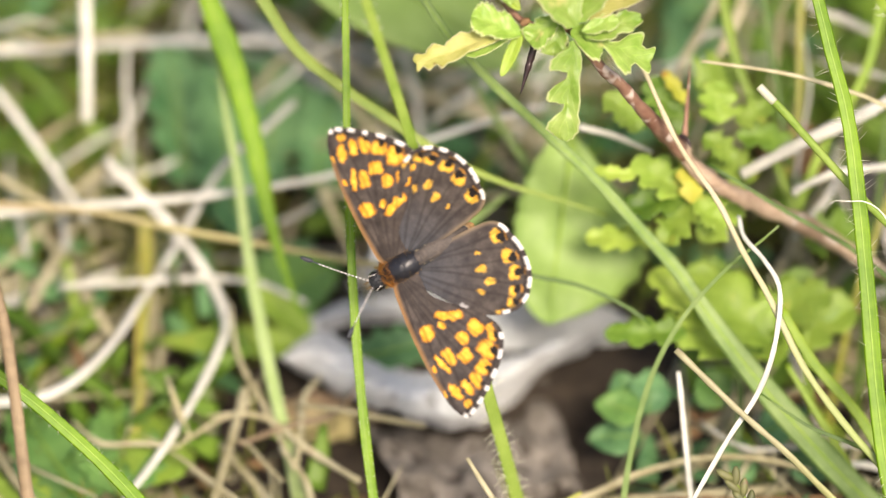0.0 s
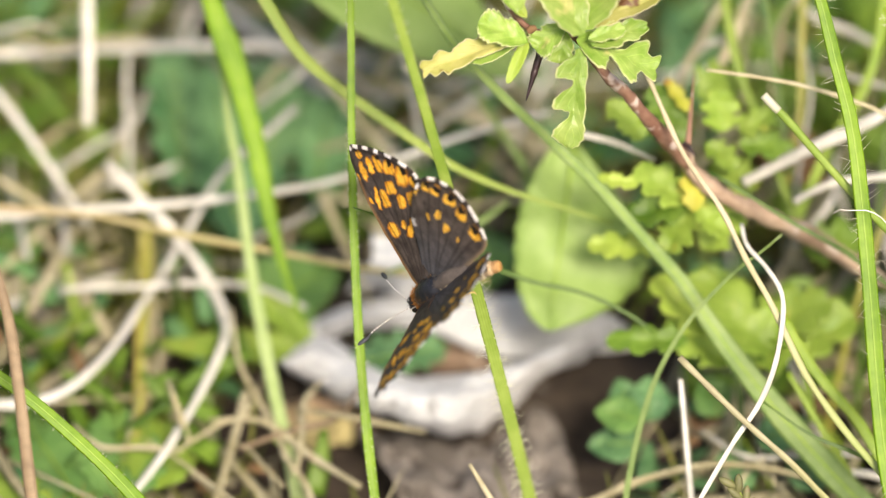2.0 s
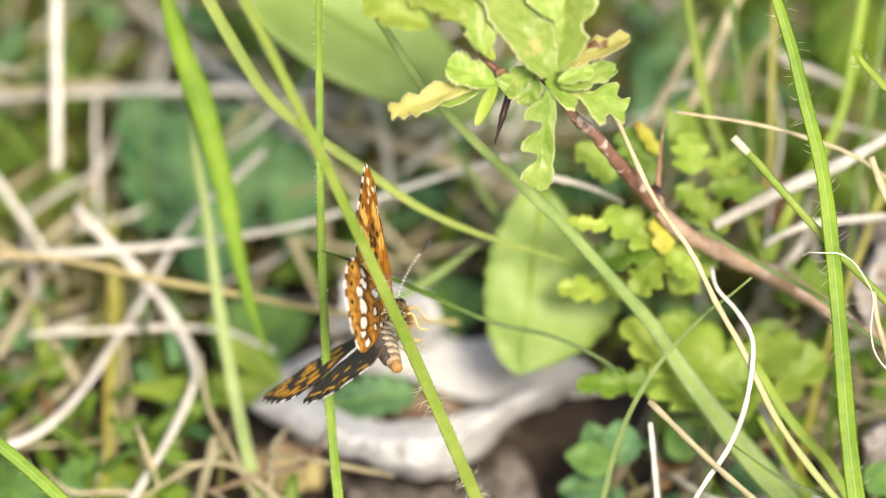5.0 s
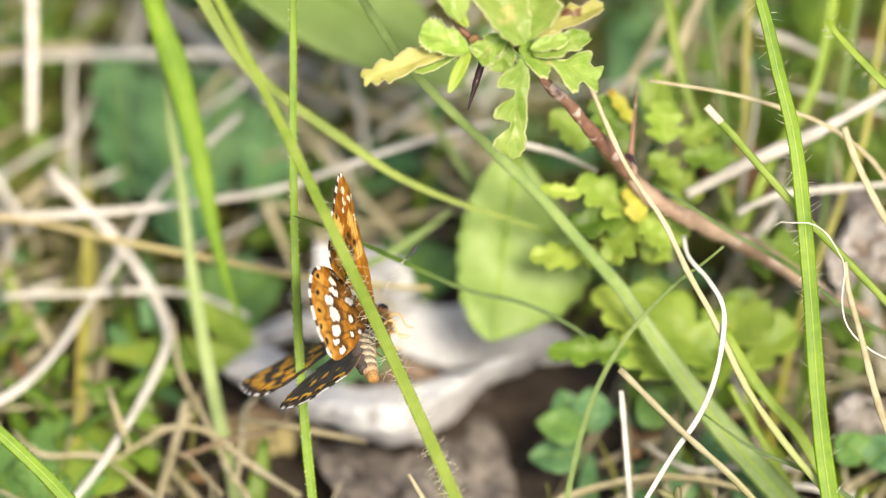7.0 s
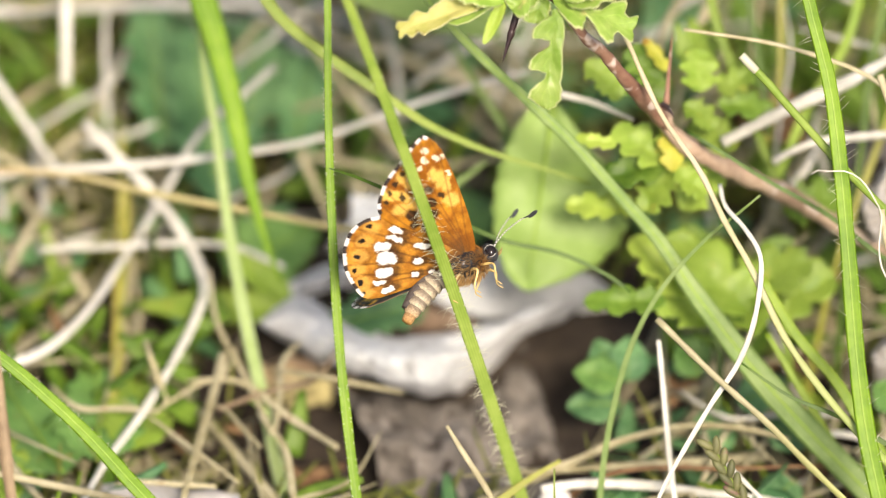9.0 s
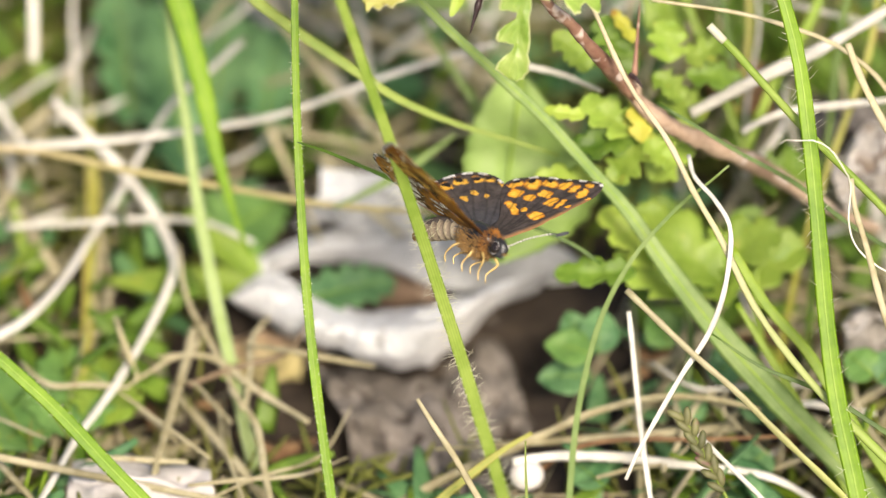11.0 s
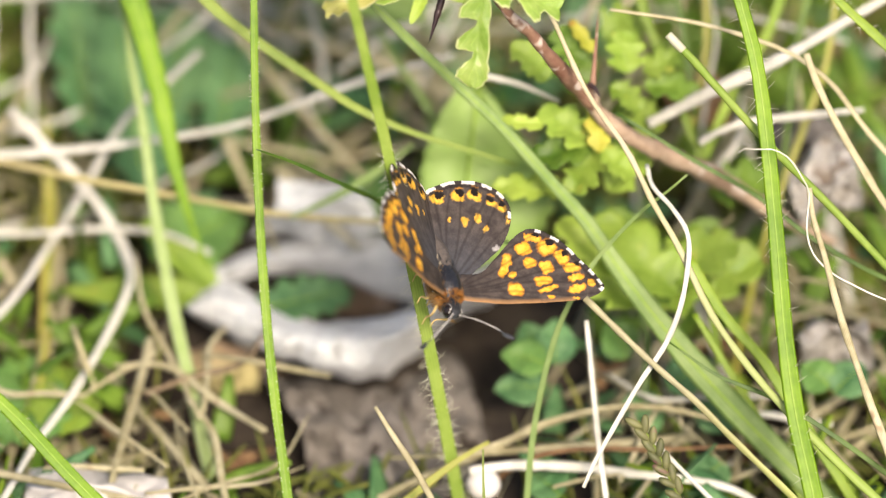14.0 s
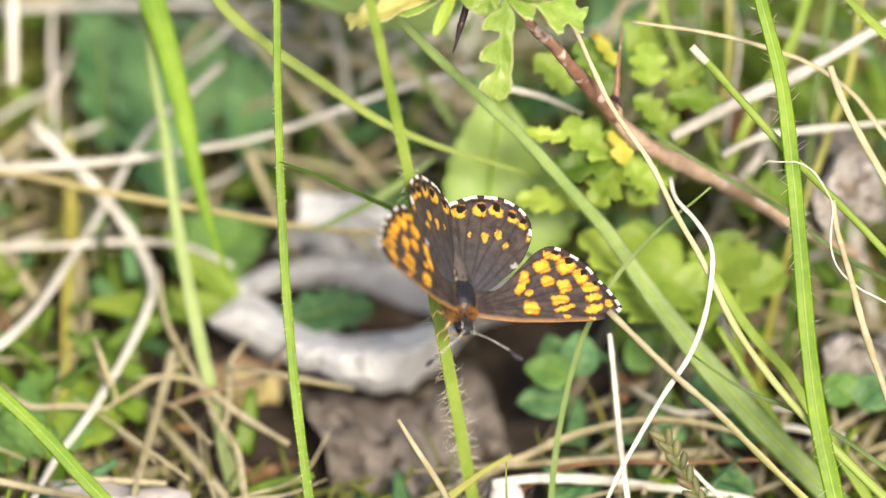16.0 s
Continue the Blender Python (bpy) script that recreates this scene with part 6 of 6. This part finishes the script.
def hind_upper(x, y, d, arc, outer):
    c = blend(DARK, BROWN, 0.5 + 0.9 * fbm(x, y, 0.9, 6.0))
    r0 = math.hypot(x, y)
    c = blend(c, (0.12, 0.10, 0.085), 0.6 * max(0.0, fbm(math.atan2(y, x + 0.3) * 7, r0 * 0.3, 1.2, 3.0)))
    for mx, my, ex, ey in HIND_MOONS:
        a = math.degrees(math.atan2(ey, ex))
        k = 0.9 if a > 57 else 0.68
        c = blend(c, fire(x, y), spot(x, y, mx + 0.35 * (ex - mx), my + 0.35 * (ey - my), 0.66 * k, 0.80 * k, a, 0.4))
        c = blend(c, BLACK, spot(x, y, ex - 0.05 * (ex - mx), ey - 0.05 * (ey - my), 0.52 * k, 0.50 * k, a))
        c = blend(c, ORANGE, 0.6 * spot(x, y, *polar(math.hypot(ex, ey) + 0.55, a), 0.12, 0.45, a))
    for q in HIND_DOTS:
        c = blend(c, fire(x, y), 0.85 * spot(x, y, *q, soft=0.4))
    c = blend(c, (0.62, 0.60, 0.58), 0.8 * spot(x, y, 6.1, 3.45, 0.42, 0.3, 40, soft=0.5))
    c = blend(c, (0.34, 0.25, 0.15), 0.8 * max(0.0, 1 - d / 0.5) * (1 if x < 1.0 else 0))
    c = blend(c, (0.075, 0.088, 0.11), 0.8 * max(0.0, 1 - r0 / 8))
    c = blend(c, BLACK, 0.45 * veins(x, y, HIND_VEINS, -0.8, -0.4, 0.22))
    return c


def hind_under(x, y, d, arc, outer):
    c = blend((0.30, 0.11, 0.012), (0.64, 0.29, 0.035), 0.5 + 0.8 * fbm(x, y, 0.7, 9.0))
    c = blend(c, (0.14, 0.05, 0.012), 0.75 * veins(x, y, HIND_VEINS, -0.8, -0.4, 0.2))
    for sx, sy, rx, ry, a in UNDER_WHITE:
        c = blend(c, (0.045, 0.022, 0.01), 0.8 * spot(x, y, sx * 0.95, sy * 0.95, rx * 0.9 + 0.42, ry * 0.9 + 0.2, a, 0.5))
        c = blend(c, (0.95, 0.93, 0.86), spot(x, y, sx, sy, rx * 0.88, ry * 0.88, a))
    for a in (44, 53, 62, 71, 80, 87):
        rr = 11.4 if a < 80 else 10.8
        c = blend(c, PALE_ORANGE, 0.6 * spot(x, y, *polar(rr - 0.3, a), 0.9, 0.7, a, 0.5))
        c = blend(c, BLACK, spot(x, y, *polar(rr, a), 0.36, 0.28, a, 0.4))
    c = blend(c, (0.12, 0.07, 0.03), 0.7 * max(0.0, 1 - math.hypot(x, y) / 4.5))
    return c


def wing_mesh(name, outline, upper, under, side, outer, step=0.1, camber=0.02):
    """A thin two-faced wing in the wing's own plane (x outwards, y forwards), with scale pattern and chequered fringe."""
    n_ = 6
    poly = []
    m = len(outline)
    for i in range(m):
        a, b, c_, d_ = (Vector(outline[(i + k - 1) % m]) for k in range(4))
        for k in range(n_):
            t = k / n_
            q = 0.5 * ((2 * b) + (c_ - a) * t + (2 * a - 5 * b + 4 * c_ - d_) * t * t + (3 * b - a - 3 * c_ + d_) * t ** 3)
            poly.append((q.x, q.y))
    xs, ys = [p[0] for p in poly], [p[1] for p in poly]
    x0, y0 = min(xs) - step, min(ys) - step
    nx, ny = int((max(xs) - x0) / step) + 2, int((max(ys) - y0) / step) + 2
    bm = bmesh.new()
    lay = bm.verts.layers.float_color.new("pattern")
    grid, made = {}, []
    cells = []
    for i in range(nx):
        for j in range(ny):
            if inside(poly, x0 + (i + 0.5) * step, y0 + (j + 0.5) * step):
                cells.append((i, j))
    need = {(i + a, j + b) for i, j in cells for a in (0, 1) for b in (0, 1)}
    for face_side in (0, 1):
        for i, j in need:
            x, y = x0 + i * step, y0 + j * step
            d, arc = edge_distance(poly, x, y)
            ins = inside(poly, x, y)
            if not ins or d < step * 0.5:
                # pull border points onto the edge
                best = None
                for (ax_, ay_), (bx_, by_) in zip(poly, poly[1:] + poly[:1]):
                    dx, dy = bx_ - ax_, by_ - ay_
                    t = max(0, min(1, ((x - ax_) * dx + (y - ay_) * dy) / (dx * dx + dy * dy + 1e-9)))
                    q = (ax_ + t * dx, ay_ + t * dy)
                    dd = (q[0] - x) ** 2 + (q[1] - y) ** 2
                    if best is None or dd < best[0]:
                        best = (dd, q)
                x, y = best[1]
                d = 0.0
            col = (under if face_side else upper)(x, y, d, arc, outer)
            if outer[0] < arc < outer[1]:
                k = (arc - outer[0]) / (outer[1] - outer[0])
                on = any(abs(k - mid) < half * (1 + 0.25 * noise.noise(Vector((mid * 31, side, 3.0)))) for mid, half in outer[2])
                if d < 0.46:
                    col = blend(col, WHITE if on else DARK, (0.46 + 0.12 * noise.noise(Vector((arc * 3.1, side, 8.0))) - d) * 7)
                elif d < 0.8 and not face_side:
                    col = blend(col, BLACK, 0.6)
            z = camber * (0.25 * x - 0.015 * x * x) + 0.05 * veins(x, y, HIND_VEINS if outline[1][1] > 0 else FORE_VEINS, -1.0, -0.5, 0.7) + 0.12 * fbm(x, y, 0.35) + (0.05 if not face_side else -0.05) * min(1, d * 2 + 0.2)
            vv = bm.verts.new((side * x / 1000, -y / 1000, z / 1000))
            vv[lay] = (*col, 1)
            grid[face_side, i, j] = vv
        for i, j in cells:
            q = [grid[face_side, i, j], grid[face_side, i + 1, j], grid[face_side, i + 1, j + 1], grid[face_side, i, j + 1]]
            if (side > 0) == (face_side == 0):
                q.reverse()
            bm.faces.new(q).smooth = True
    cs = set(cells)
    for i, j in cells:
        for di, dj, a, b in ((-1, 0, (0, 0), (0, 1)), (1, 0, (1, 1), (1, 0)), (0, -1, (1, 0), (0, 0)), (0, 1, (0, 1), (1, 1))):
            if (i + di, j + dj) not in cs:
                p, q = (i + a[0], j + a[1]), (i + b[0], j + b[1])
                bm.faces.new((grid[(0, *p)], grid[(0, *q)], grid[(1, *q)], grid[(1, *p)]))
    bmesh.ops.recalc_face_normals(bm, faces=bm.faces)
    me = bpy.data.meshes.new(name)
    bm.to_mesh(me)
    bm.free()
    me.materials.append(WING)
    return me


def arc_at(outline, k):
    s = 0.0
    for (x0, y0), (x1, y1) in zip(outline[:k], outline[1:k + 1]):
        s += math.hypot(x1 - x0, y1 - y0)
    return s


def body_strand(name, pts, width, mat, parent, label="", n=14, sides=7):
    v, f, u = strand_geometry([Vector(p) / 1000 for p in pts], [w / 1000 for w in width], 1.0, n=n, sides=sides)
    return part(name, make_mesh(name, v, f, mat, u), parent, label)


def mm_ellipsoid(name, c, r, mat, parent, label="", axis=None, bumps=0.06, seg=20, rings=14):
    v, f, u = ellipsoid(Vector(c) / 1000, [x / 1000 for x in r], seg, rings, Vector(axis) if axis else None, bumps)
    return part(name, make_mesh(name, v, f, mat, u), parent, label)


def fur(name, c, r, mat, parent, count, length, seed, label=""):
    rnd = random.Random(seed)
    geoms = []
    for _ in range(count):
        d = Vector((rnd.gauss(0, 1), rnd.gauss(0, 1), rnd.gauss(0, 1))).normalized()
        p = Vector((c[0] + d.x * r[0], c[1] + d.y * r[1], c[2] + d.z * r[2])) / 1000
        e = (d + Vector((rnd.uniform(-.4, .4), -0.7, rnd.uniform(-.4, .4)))).normalized() * length * rnd.uniform(0.5, 1.2) / 1000
        geoms.append(strand_geometry([p, p + e * 0.5, p + e], [0.00008, 0.00006, 0.00002], 1.0, n=3, sides=3))
    v, f, u = join(geoms)
    return tagged(part(name, make_mesh(name, v, f, mat, u), parent, label), kind="stuff")


def build_butterfly():
    b = tagged(new("butterfly"), "small dark brown butterfly with orange chequered wings, clinging to a blade", "butterfly")
    thorax = mm_ellipsoid("thorax", (0, 0.4, 0.15), (1.5, 2.4, 1.5), THORAX, b, "glossy black thorax")
    fur("fur", (0, 0.1, 0.1), (1.4, 2.2, 1.35), FUR, thorax, 260, 0.6, 31)
    fur("collar", (0, 2.1, 0.1), (1.25, 0.62, 1.3), FUR_ORANGE, thorax, 600, 0.5, 32, "orange-brown furry collar")
    fur("breast_fur", (0, 0.5, -0.4), (1.5, 2.3, 1.35), FUR_BROWN, thorax, 1700, 0.7, 33, "orange-brown fur below")
    head = mm_ellipsoid("head", (0, 3.4, 0.0), (0.95, 0.85, 0.9), FUR, b, "small dark head")
    fur("head_fur", (0, 3.3, 0.1), (0.8, 0.7, 0.85), FUR, head, 420, 0.4, 35, "dark head fur")
    for s in (-1, 1):
        eye = mm_ellipsoid("eye", (s * 0.62, 3.5, 0.05), (0.45, 0.6, 0.66), EYE, head, "glossy black eye", bumps=0.0)
        body_strand("eye_ring", [(s * (0.74 + 0.1 * math.cos(a)), 3.5 + 0.6 * math.cos(a), 0.05 + 0.66 * math.sin(a)) for a in [0.6 + k * 0.48 for k in range(11)]],
                    [0.07, 0.08], WHITE_SCALE, head, "white scales round the eye", n=24, sides=5)
        ex, ey, ez = (5.4, 8.7, 0.2) if s > 0 else (-3.1, 7.8, 4.2)
        bow = [(s * 0.3 + (ex - s * 0.3) * k, 4.0 + (ey - 4.0) * k, 0.5 + (ez - 0.5) * k + 0.5 * math.sin(math.pi * k)) for k in (0.0, 0.33, 0.7, 0.94)]
        ant = body_strand("antenna", bow, [0.11, 0.10, 0.10, 0.14], FUR, b, "thin black antenna ringed with white", n=20)
        path = spline([Vector(p) / 1000 for p in bow], 67)
        v, f, u = join([strand_geometry([path[k], path[k + 1], path[k + 2]], [0.000125, 0.000135, 0.000125], 1.0, n=3, sides=6) for k in range(2, 58, 4)])
        part("rings", make_mesh("rings", v, f, WHITE_SCALE, u), ant, "narrow white rings")
        mm_ellipsoid("club", (ex, ey, ez), (0.25, 0.75, 0.22), FUR, ant, "black club with a pale tip", axis=(ex - s * 0.3, ey - 4.0, ez - 0.5), bumps=0.0, seg=10, rings=8)
        body_strand("palp", [(s * 0.25, 4.0, -0.4), (s * 0.28, 4.5, -0.2), (s * 0.2, 4.8, 0.1)], [0.12, 0.11, 0.05], FUR_BROWN, head, "brown palp", n=8)
        for (y0, y1, y2, out) in ((2.0, 3.2, 2.8, 1.5), (0.8, 1.4, 0.4, 1.7), (-0.4, -1.0, -2.2, 1.7)):
            body_strand("leg", [(s * 0.6, y0, -0.9), (s * out * 0.8, y1, -1.6), (s * (out * 0.45), y2, -3.0), (s * (out * 0.4), y2 + 0.4, -3.8)], [0.34, 0.27, 0.19, 0.12], LEG, b,
                        "thin ochre leg", n=14)
    wid = []
    for k in range(41):
        t = k / 40
        r = 2.5 * (0.62 + 0.42 * math.sin(math.pi * (0.15 + 0.75 * t))) * (1 - 0.4 * t ** 3)
        wid.append(r / 1000 * (0.84 + 0.16 * ((8 * t) % 1.0) ** 0.7))
    v, f, u = strand_geometry([Vector(p) / 1000 for p in ((0, -1.0, 0.0), (0, -3.2, -0.5), (0, -5.4, -1.7), (0, -7.5, -3.3))], wid, 1.0, n=41, sides=16)
    abd = part("abdomen", make_mesh("abdomen", v, f, ABDOMEN, u), b, "banded pale brown abdomen")
    body_strand("back_stripe", [(0, -1.0, 0.45), (0, -3.2, 0.05), (0, -5.4, -0.95), (0, -6.9, -1.95)], [1.5, 1.9, 1.8, 1.2], BACK_SCALES, abd, "blackish scales along its back", n=24, sides=12)
    fur("abdomen_fur", (0, -1.9, 0.2), (0.85, 1.6, 0.8), FUR, abd, 260, 0.5, 34, "dark scales on its back")
    wings = {}
    fo, ho = fore_outline(), hind_outline()
    f_outer = (arc_at(fo, 5) - 0.4, arc_at(fo, 12), FORE_CHECKS)
    h_outer = (arc_at(ho, 5) - 0.3, arc_at(ho, 12) + 0.3, HIND_CHECKS)
    for s, tag in ((1, "R"), (-1, "L")):
        wings["F" + tag] = part("forewing", wing_mesh("forewing", fo, fore_upper, fore_under, s, f_outer), b, "dark brown forewing chequered with orange spots")
        wings["H" + tag] = part("hindwing", wing_mesh("hindwing", ho, hind_upper, hind_under, s, h_outer), b,
                                "dark hindwing with orange crescents, white-spotted orange underside")
    return b, wings


butterfly, wings = build_butterfly()

# seconds, pose of the body; for the left and right wing: forewing raised, hindwing raised, forewing swept, hindwing swept back
FLY = [
    (0, pose(-0.00379, -0.00291, 0.04563, -35.5, -40.9, 130.2), (17.0, 19.3), (18.0, 21.0), (-3.2, 4.7), (1.7, -5.3)),
    (0.2, pose(-0.00379, -0.00291, 0.04563, -35.5, -40.9, 130.2), (17.0, 19.3), (18.0, 21.0), (-3.2, 4.7), (1.7, -5.3)),
    (0.3, pose(-0.00243, -0.00390, 0.04463, -56.1, -21.4, 114.5), (38.2, 43.1), (39.1, 44.9), (1.9, 9.5), (-1.5, 0.4)),
    (0.5, pose(-0.00243, -0.00390, 0.04463, -56.1, -21.4, 114.5), (38.2, 43.1), (39.1, 44.9), (1.9, 9.5), (-1.5, 0.4)),
    (1, pose(-0.00280, -0.00407, 0.04447, -64.3, -29.4, 113.4), (36.0, 30.9), (34.3, 32.8), (2.7, 3.9), (2.7, -1.6)),
    (1.5, pose(-0.00396, -0.00433, 0.04420, -66.9, -23.3, 102.8), (46.1, 26.4), (43.6, 33.7), (6.1, 0.9), (12.1, 2.4)),
    (2, pose(-0.00130, -0.00428, 0.04426, -60.5, -20.1, 95.9), (34.0, 31.8), (33.4, 38.1), (5.8, 3.3), (3.3, 0.6)),
    (2.5, pose(-0.00505, -0.00480, 0.04373, -58.7, -27.1, 100.3), (34.7, 21.3), (28.8, 32.4), (-0.6, -5.6), (1.9, -11.2)),
    (3, pose(-0.00422, -0.00193, 0.04349, -65.1, -40.3, 85.7), (53.6, 20.4), (60.4, 31.7), (3.5, -6.2), (13.4, -8.4)),
    (3.2, pose(-0.00422, -0.00193, 0.04349, -65.1, -40.3, 85.7), (53.6, 20.4), (60.4, 31.7), (3.5, -6.2), (13.4, -8.4)),
    (3.3, pose(-0.00254, 0.00636, 0.03730, -59.7, -50.6, 42.8), (39.0, 31.2), (35.2, 41.0), (15.3, 4.1), (14.9, -14.7)),
    (3.5, pose(-0.00254, 0.00636, 0.03730, -59.7, -50.6, 42.8), (39.0, 31.2), (35.2, 41.0), (15.3, 4.1), (14.9, -14.7)),
    (3.7, pose(-0.00254, 0.00636, 0.03730, -59.7, -50.6, 42.8), (39.0, 31.2), (35.2, 41.0), (15.3, 4.1), (14.9, -14.7)),
    (3.8, pose(-0.00313, 0.00365, 0.04027, -24.2, -74.3, 11.0), (33.7, 25.7), (34.0, 33.3), (8.0, -1.3), (17.0, -8.4)),
    (4, pose(-0.00313, 0.00365, 0.04027, -24.2, -74.3, 11.0), (33.7, 25.7), (34.0, 33.3), (8.0, -1.3), (17.0, -8.4)),
    (6.5, pose(-0.00183, 0.00253, 0.03337, -67.0, -52.0, 36.6), (26.2, 42.2), (26.2, 42.1), (-3.3, -14.5), (-0.0, -1.5)),
    (7, pose(-0.00172, 0.00158, 0.03391, -38.7, -68.5, 17.3), (34.2, 36.0), (30.8, 44.8), (1.1, -5.8), (12.2, -7.7)),
    (7.1, pose(0.00119, 0.00148, 0.03590, -1.8, -75.0, -49.8), (36.7, 35.9), (36.9, 35.4), (-5.5, -8.8), (8.5, -5.8)),
    (7.5, pose(0.00119, 0.00148, 0.03590, -1.8, -75.0, -49.8), (36.7, 35.9), (36.9, 35.4), (-5.5, -8.8), (8.5, -5.8)),
    (8, pose(0.00262, 0.00218, 0.03520, 14.2, -66.6, -77.6), (29.8, 32.4), (29.1, 33.6), (-3.0, -4.5), (0.7, -7.4)),
    (8.5, pose(0.00362, 0.00148, 0.03659, 19.8, -69.7, -81.9), (29.0, 31.2), (28.4, 32.3), (-3.8, -5.9), (1.0, -6.3)),
    (9, pose(0.00377, 0.00092, 0.03670, 33.9, -65.3, -101.5), (29.8, 32.2), (29.1, 34.2), (-1.8, -2.4), (2.2, -2.4)),
    (9.2, pose(0.00497, 0.00088, 0.03599, 35.3, -55.6, -129.0), (35.6, 30.5), (35.6, 33.7), (-3.3, -2.5), (-0.6, -2.5)),
    (11.3, pose(0.00859, -0.00419, 0.04081, 3.1, -40.0, -149.5), (29.6, 20.9), (30.6, 20.9), (0.5, 7.6), (1.4, 1.7)),
    (11.5, pose(0.00732, -0.00520, 0.03980, -9.5, -37.9, -149.7), (27.2, 26.1), (23.0, 26.1), (-3.4, 0.2), (7.4, 5.1)),
    (12, pose(0.00765, -0.00528, 0.03972, -8.9, -38.6, -151.6), (30.1, 26.3), (26.1, 26.3), (-5.2, -1.8), (6.7, 4.7)),
    (12.5, pose(0.00863, -0.00601, 0.03899, -18.9, -39.1, -154.3), (24.4, 22.0), (22.6, 21.6), (-2.9, -1.5), (7.2, 3.6)),
    (13, pose(0.00852, -0.00595, 0.03905, -18.6, -39.0, -154.8), (26.2, 22.0), (22.6, 19.9), (-2.7, -1.6), (8.1, 4.0)),
    (13.5, pose(0.00972, -0.00618, 0.03882, -22.1, -37.5, -154.8), (23.5, 24.1), (20.5, 23.3), (-2.0, -0.1), (7.7, 4.6)),
    (14, pose(0.00960, -0.00618, 0.03882, -22.3, -36.6, -155.7), (24.4, 23.1), (22.4, 21.6), (-2.2, -1.2), (7.2, 4.5)),
    (14.5, pose(0.00911, -0.00632, 0.03868, -21.6, -35.6, -159.7), (22.3, 22.6), (22.2, 24.2), (-1.6, -1.9), (6.7, 5.3)),
    (15, pose(0.01018, -0.00586, 0.03914, -21.2, -35.3, -154.1), (26.0, 26.0), (21.0, 27.3), (-1.8, -1.0), (7.8, 5.6)),
    (15.5, pose(0.00930, -0.00606, 0.03894, -19.7, -34.8, -158.2), (23.0, 23.5), (21.2, 27.4), (-1.8, -1.7), (7.1, 6.2)),
    (16, pose(0.00880, -0.00641, 0.03859, -23.7, -34.8, -160.5), (22.5, 20.3), (18.8, 21.8), (-0.4, 0.4), (8.7, 5.3)),
]
# seconds, shift and lean of the perch blade
SWAY = [
    (0, -1.02, 3.74),
    (0.5, 0.27, 4.74),
    (1, -0.92, 4.17),
    (1.5, -0.92, 5.53),
    (2, 0.09, 3.02),
    (2.5, 0.51, 8.31),
    (3, -0.73, 5.19),
    (3.5, -2.12, 3.98),
    (4, -0.30, 7.20),
    (6.5, 3.75, 12.87),
    (7, 2.92, 12.82),
    (7.5, 1.75, 8.76),
    (8, 0.03, 5.37),
    (8.5, 1.96, 6.48),
    (9, 1.67, 6.75),
    (9.2, 0.83, 5.68),
    (11.5, 1.60, 5.11),
    (12, 0.51, 2.86),
    (12.5, 0.36, 1.27),
    (13, 0.94, 2.70),
    (13.5, 1.17, 1.12),
    (14, 0.16, -0.18),
    (14.5, -0.20, -0.32),
    (15, 1.50, 0.87),
    (15.5, -0.22, -0.23),
    (16, -0.63, -0.61),
]


def hinge(side, fore, raised, sweep):
    """A wing's pose on the body: raised about the body's axis, swept in its own plane."""
    x, y, z = side * 0.0009, (0.001 if fore else 0.0002), (0.0005 if fore else 0.0003)
    m = Matrix.Translation((x, y, z)) @ Matrix.Rotation(-side * radians(raised), 4, "Y")
    return m @ Matrix.Rotation(-side * radians(sweep), 4, "Z")


def motions():
    walk(butterfly, [row[:2] for row in FLY])
    for k, (tag, side) in enumerate((("L", -1), ("R", 1))):
        walk(wings["F" + tag], [(t, hinge(side, True, fore[k], sweep[k])) for t, m, fore, hind, sweep, back in FLY])
        walk(wings["H" + tag], [(t, hinge(side, False, hind[k], back[k])) for t, m, fore, hind, sweep, back in FLY])
    base = at(13.72, -45, 27)
    walk(perch, [(t, Matrix.Translation(base + RIGHT * (shift / 1000)) @ Matrix.Rotation(radians(lean), 4, FACE)) for t, shift, lean in SWAY])


motions()
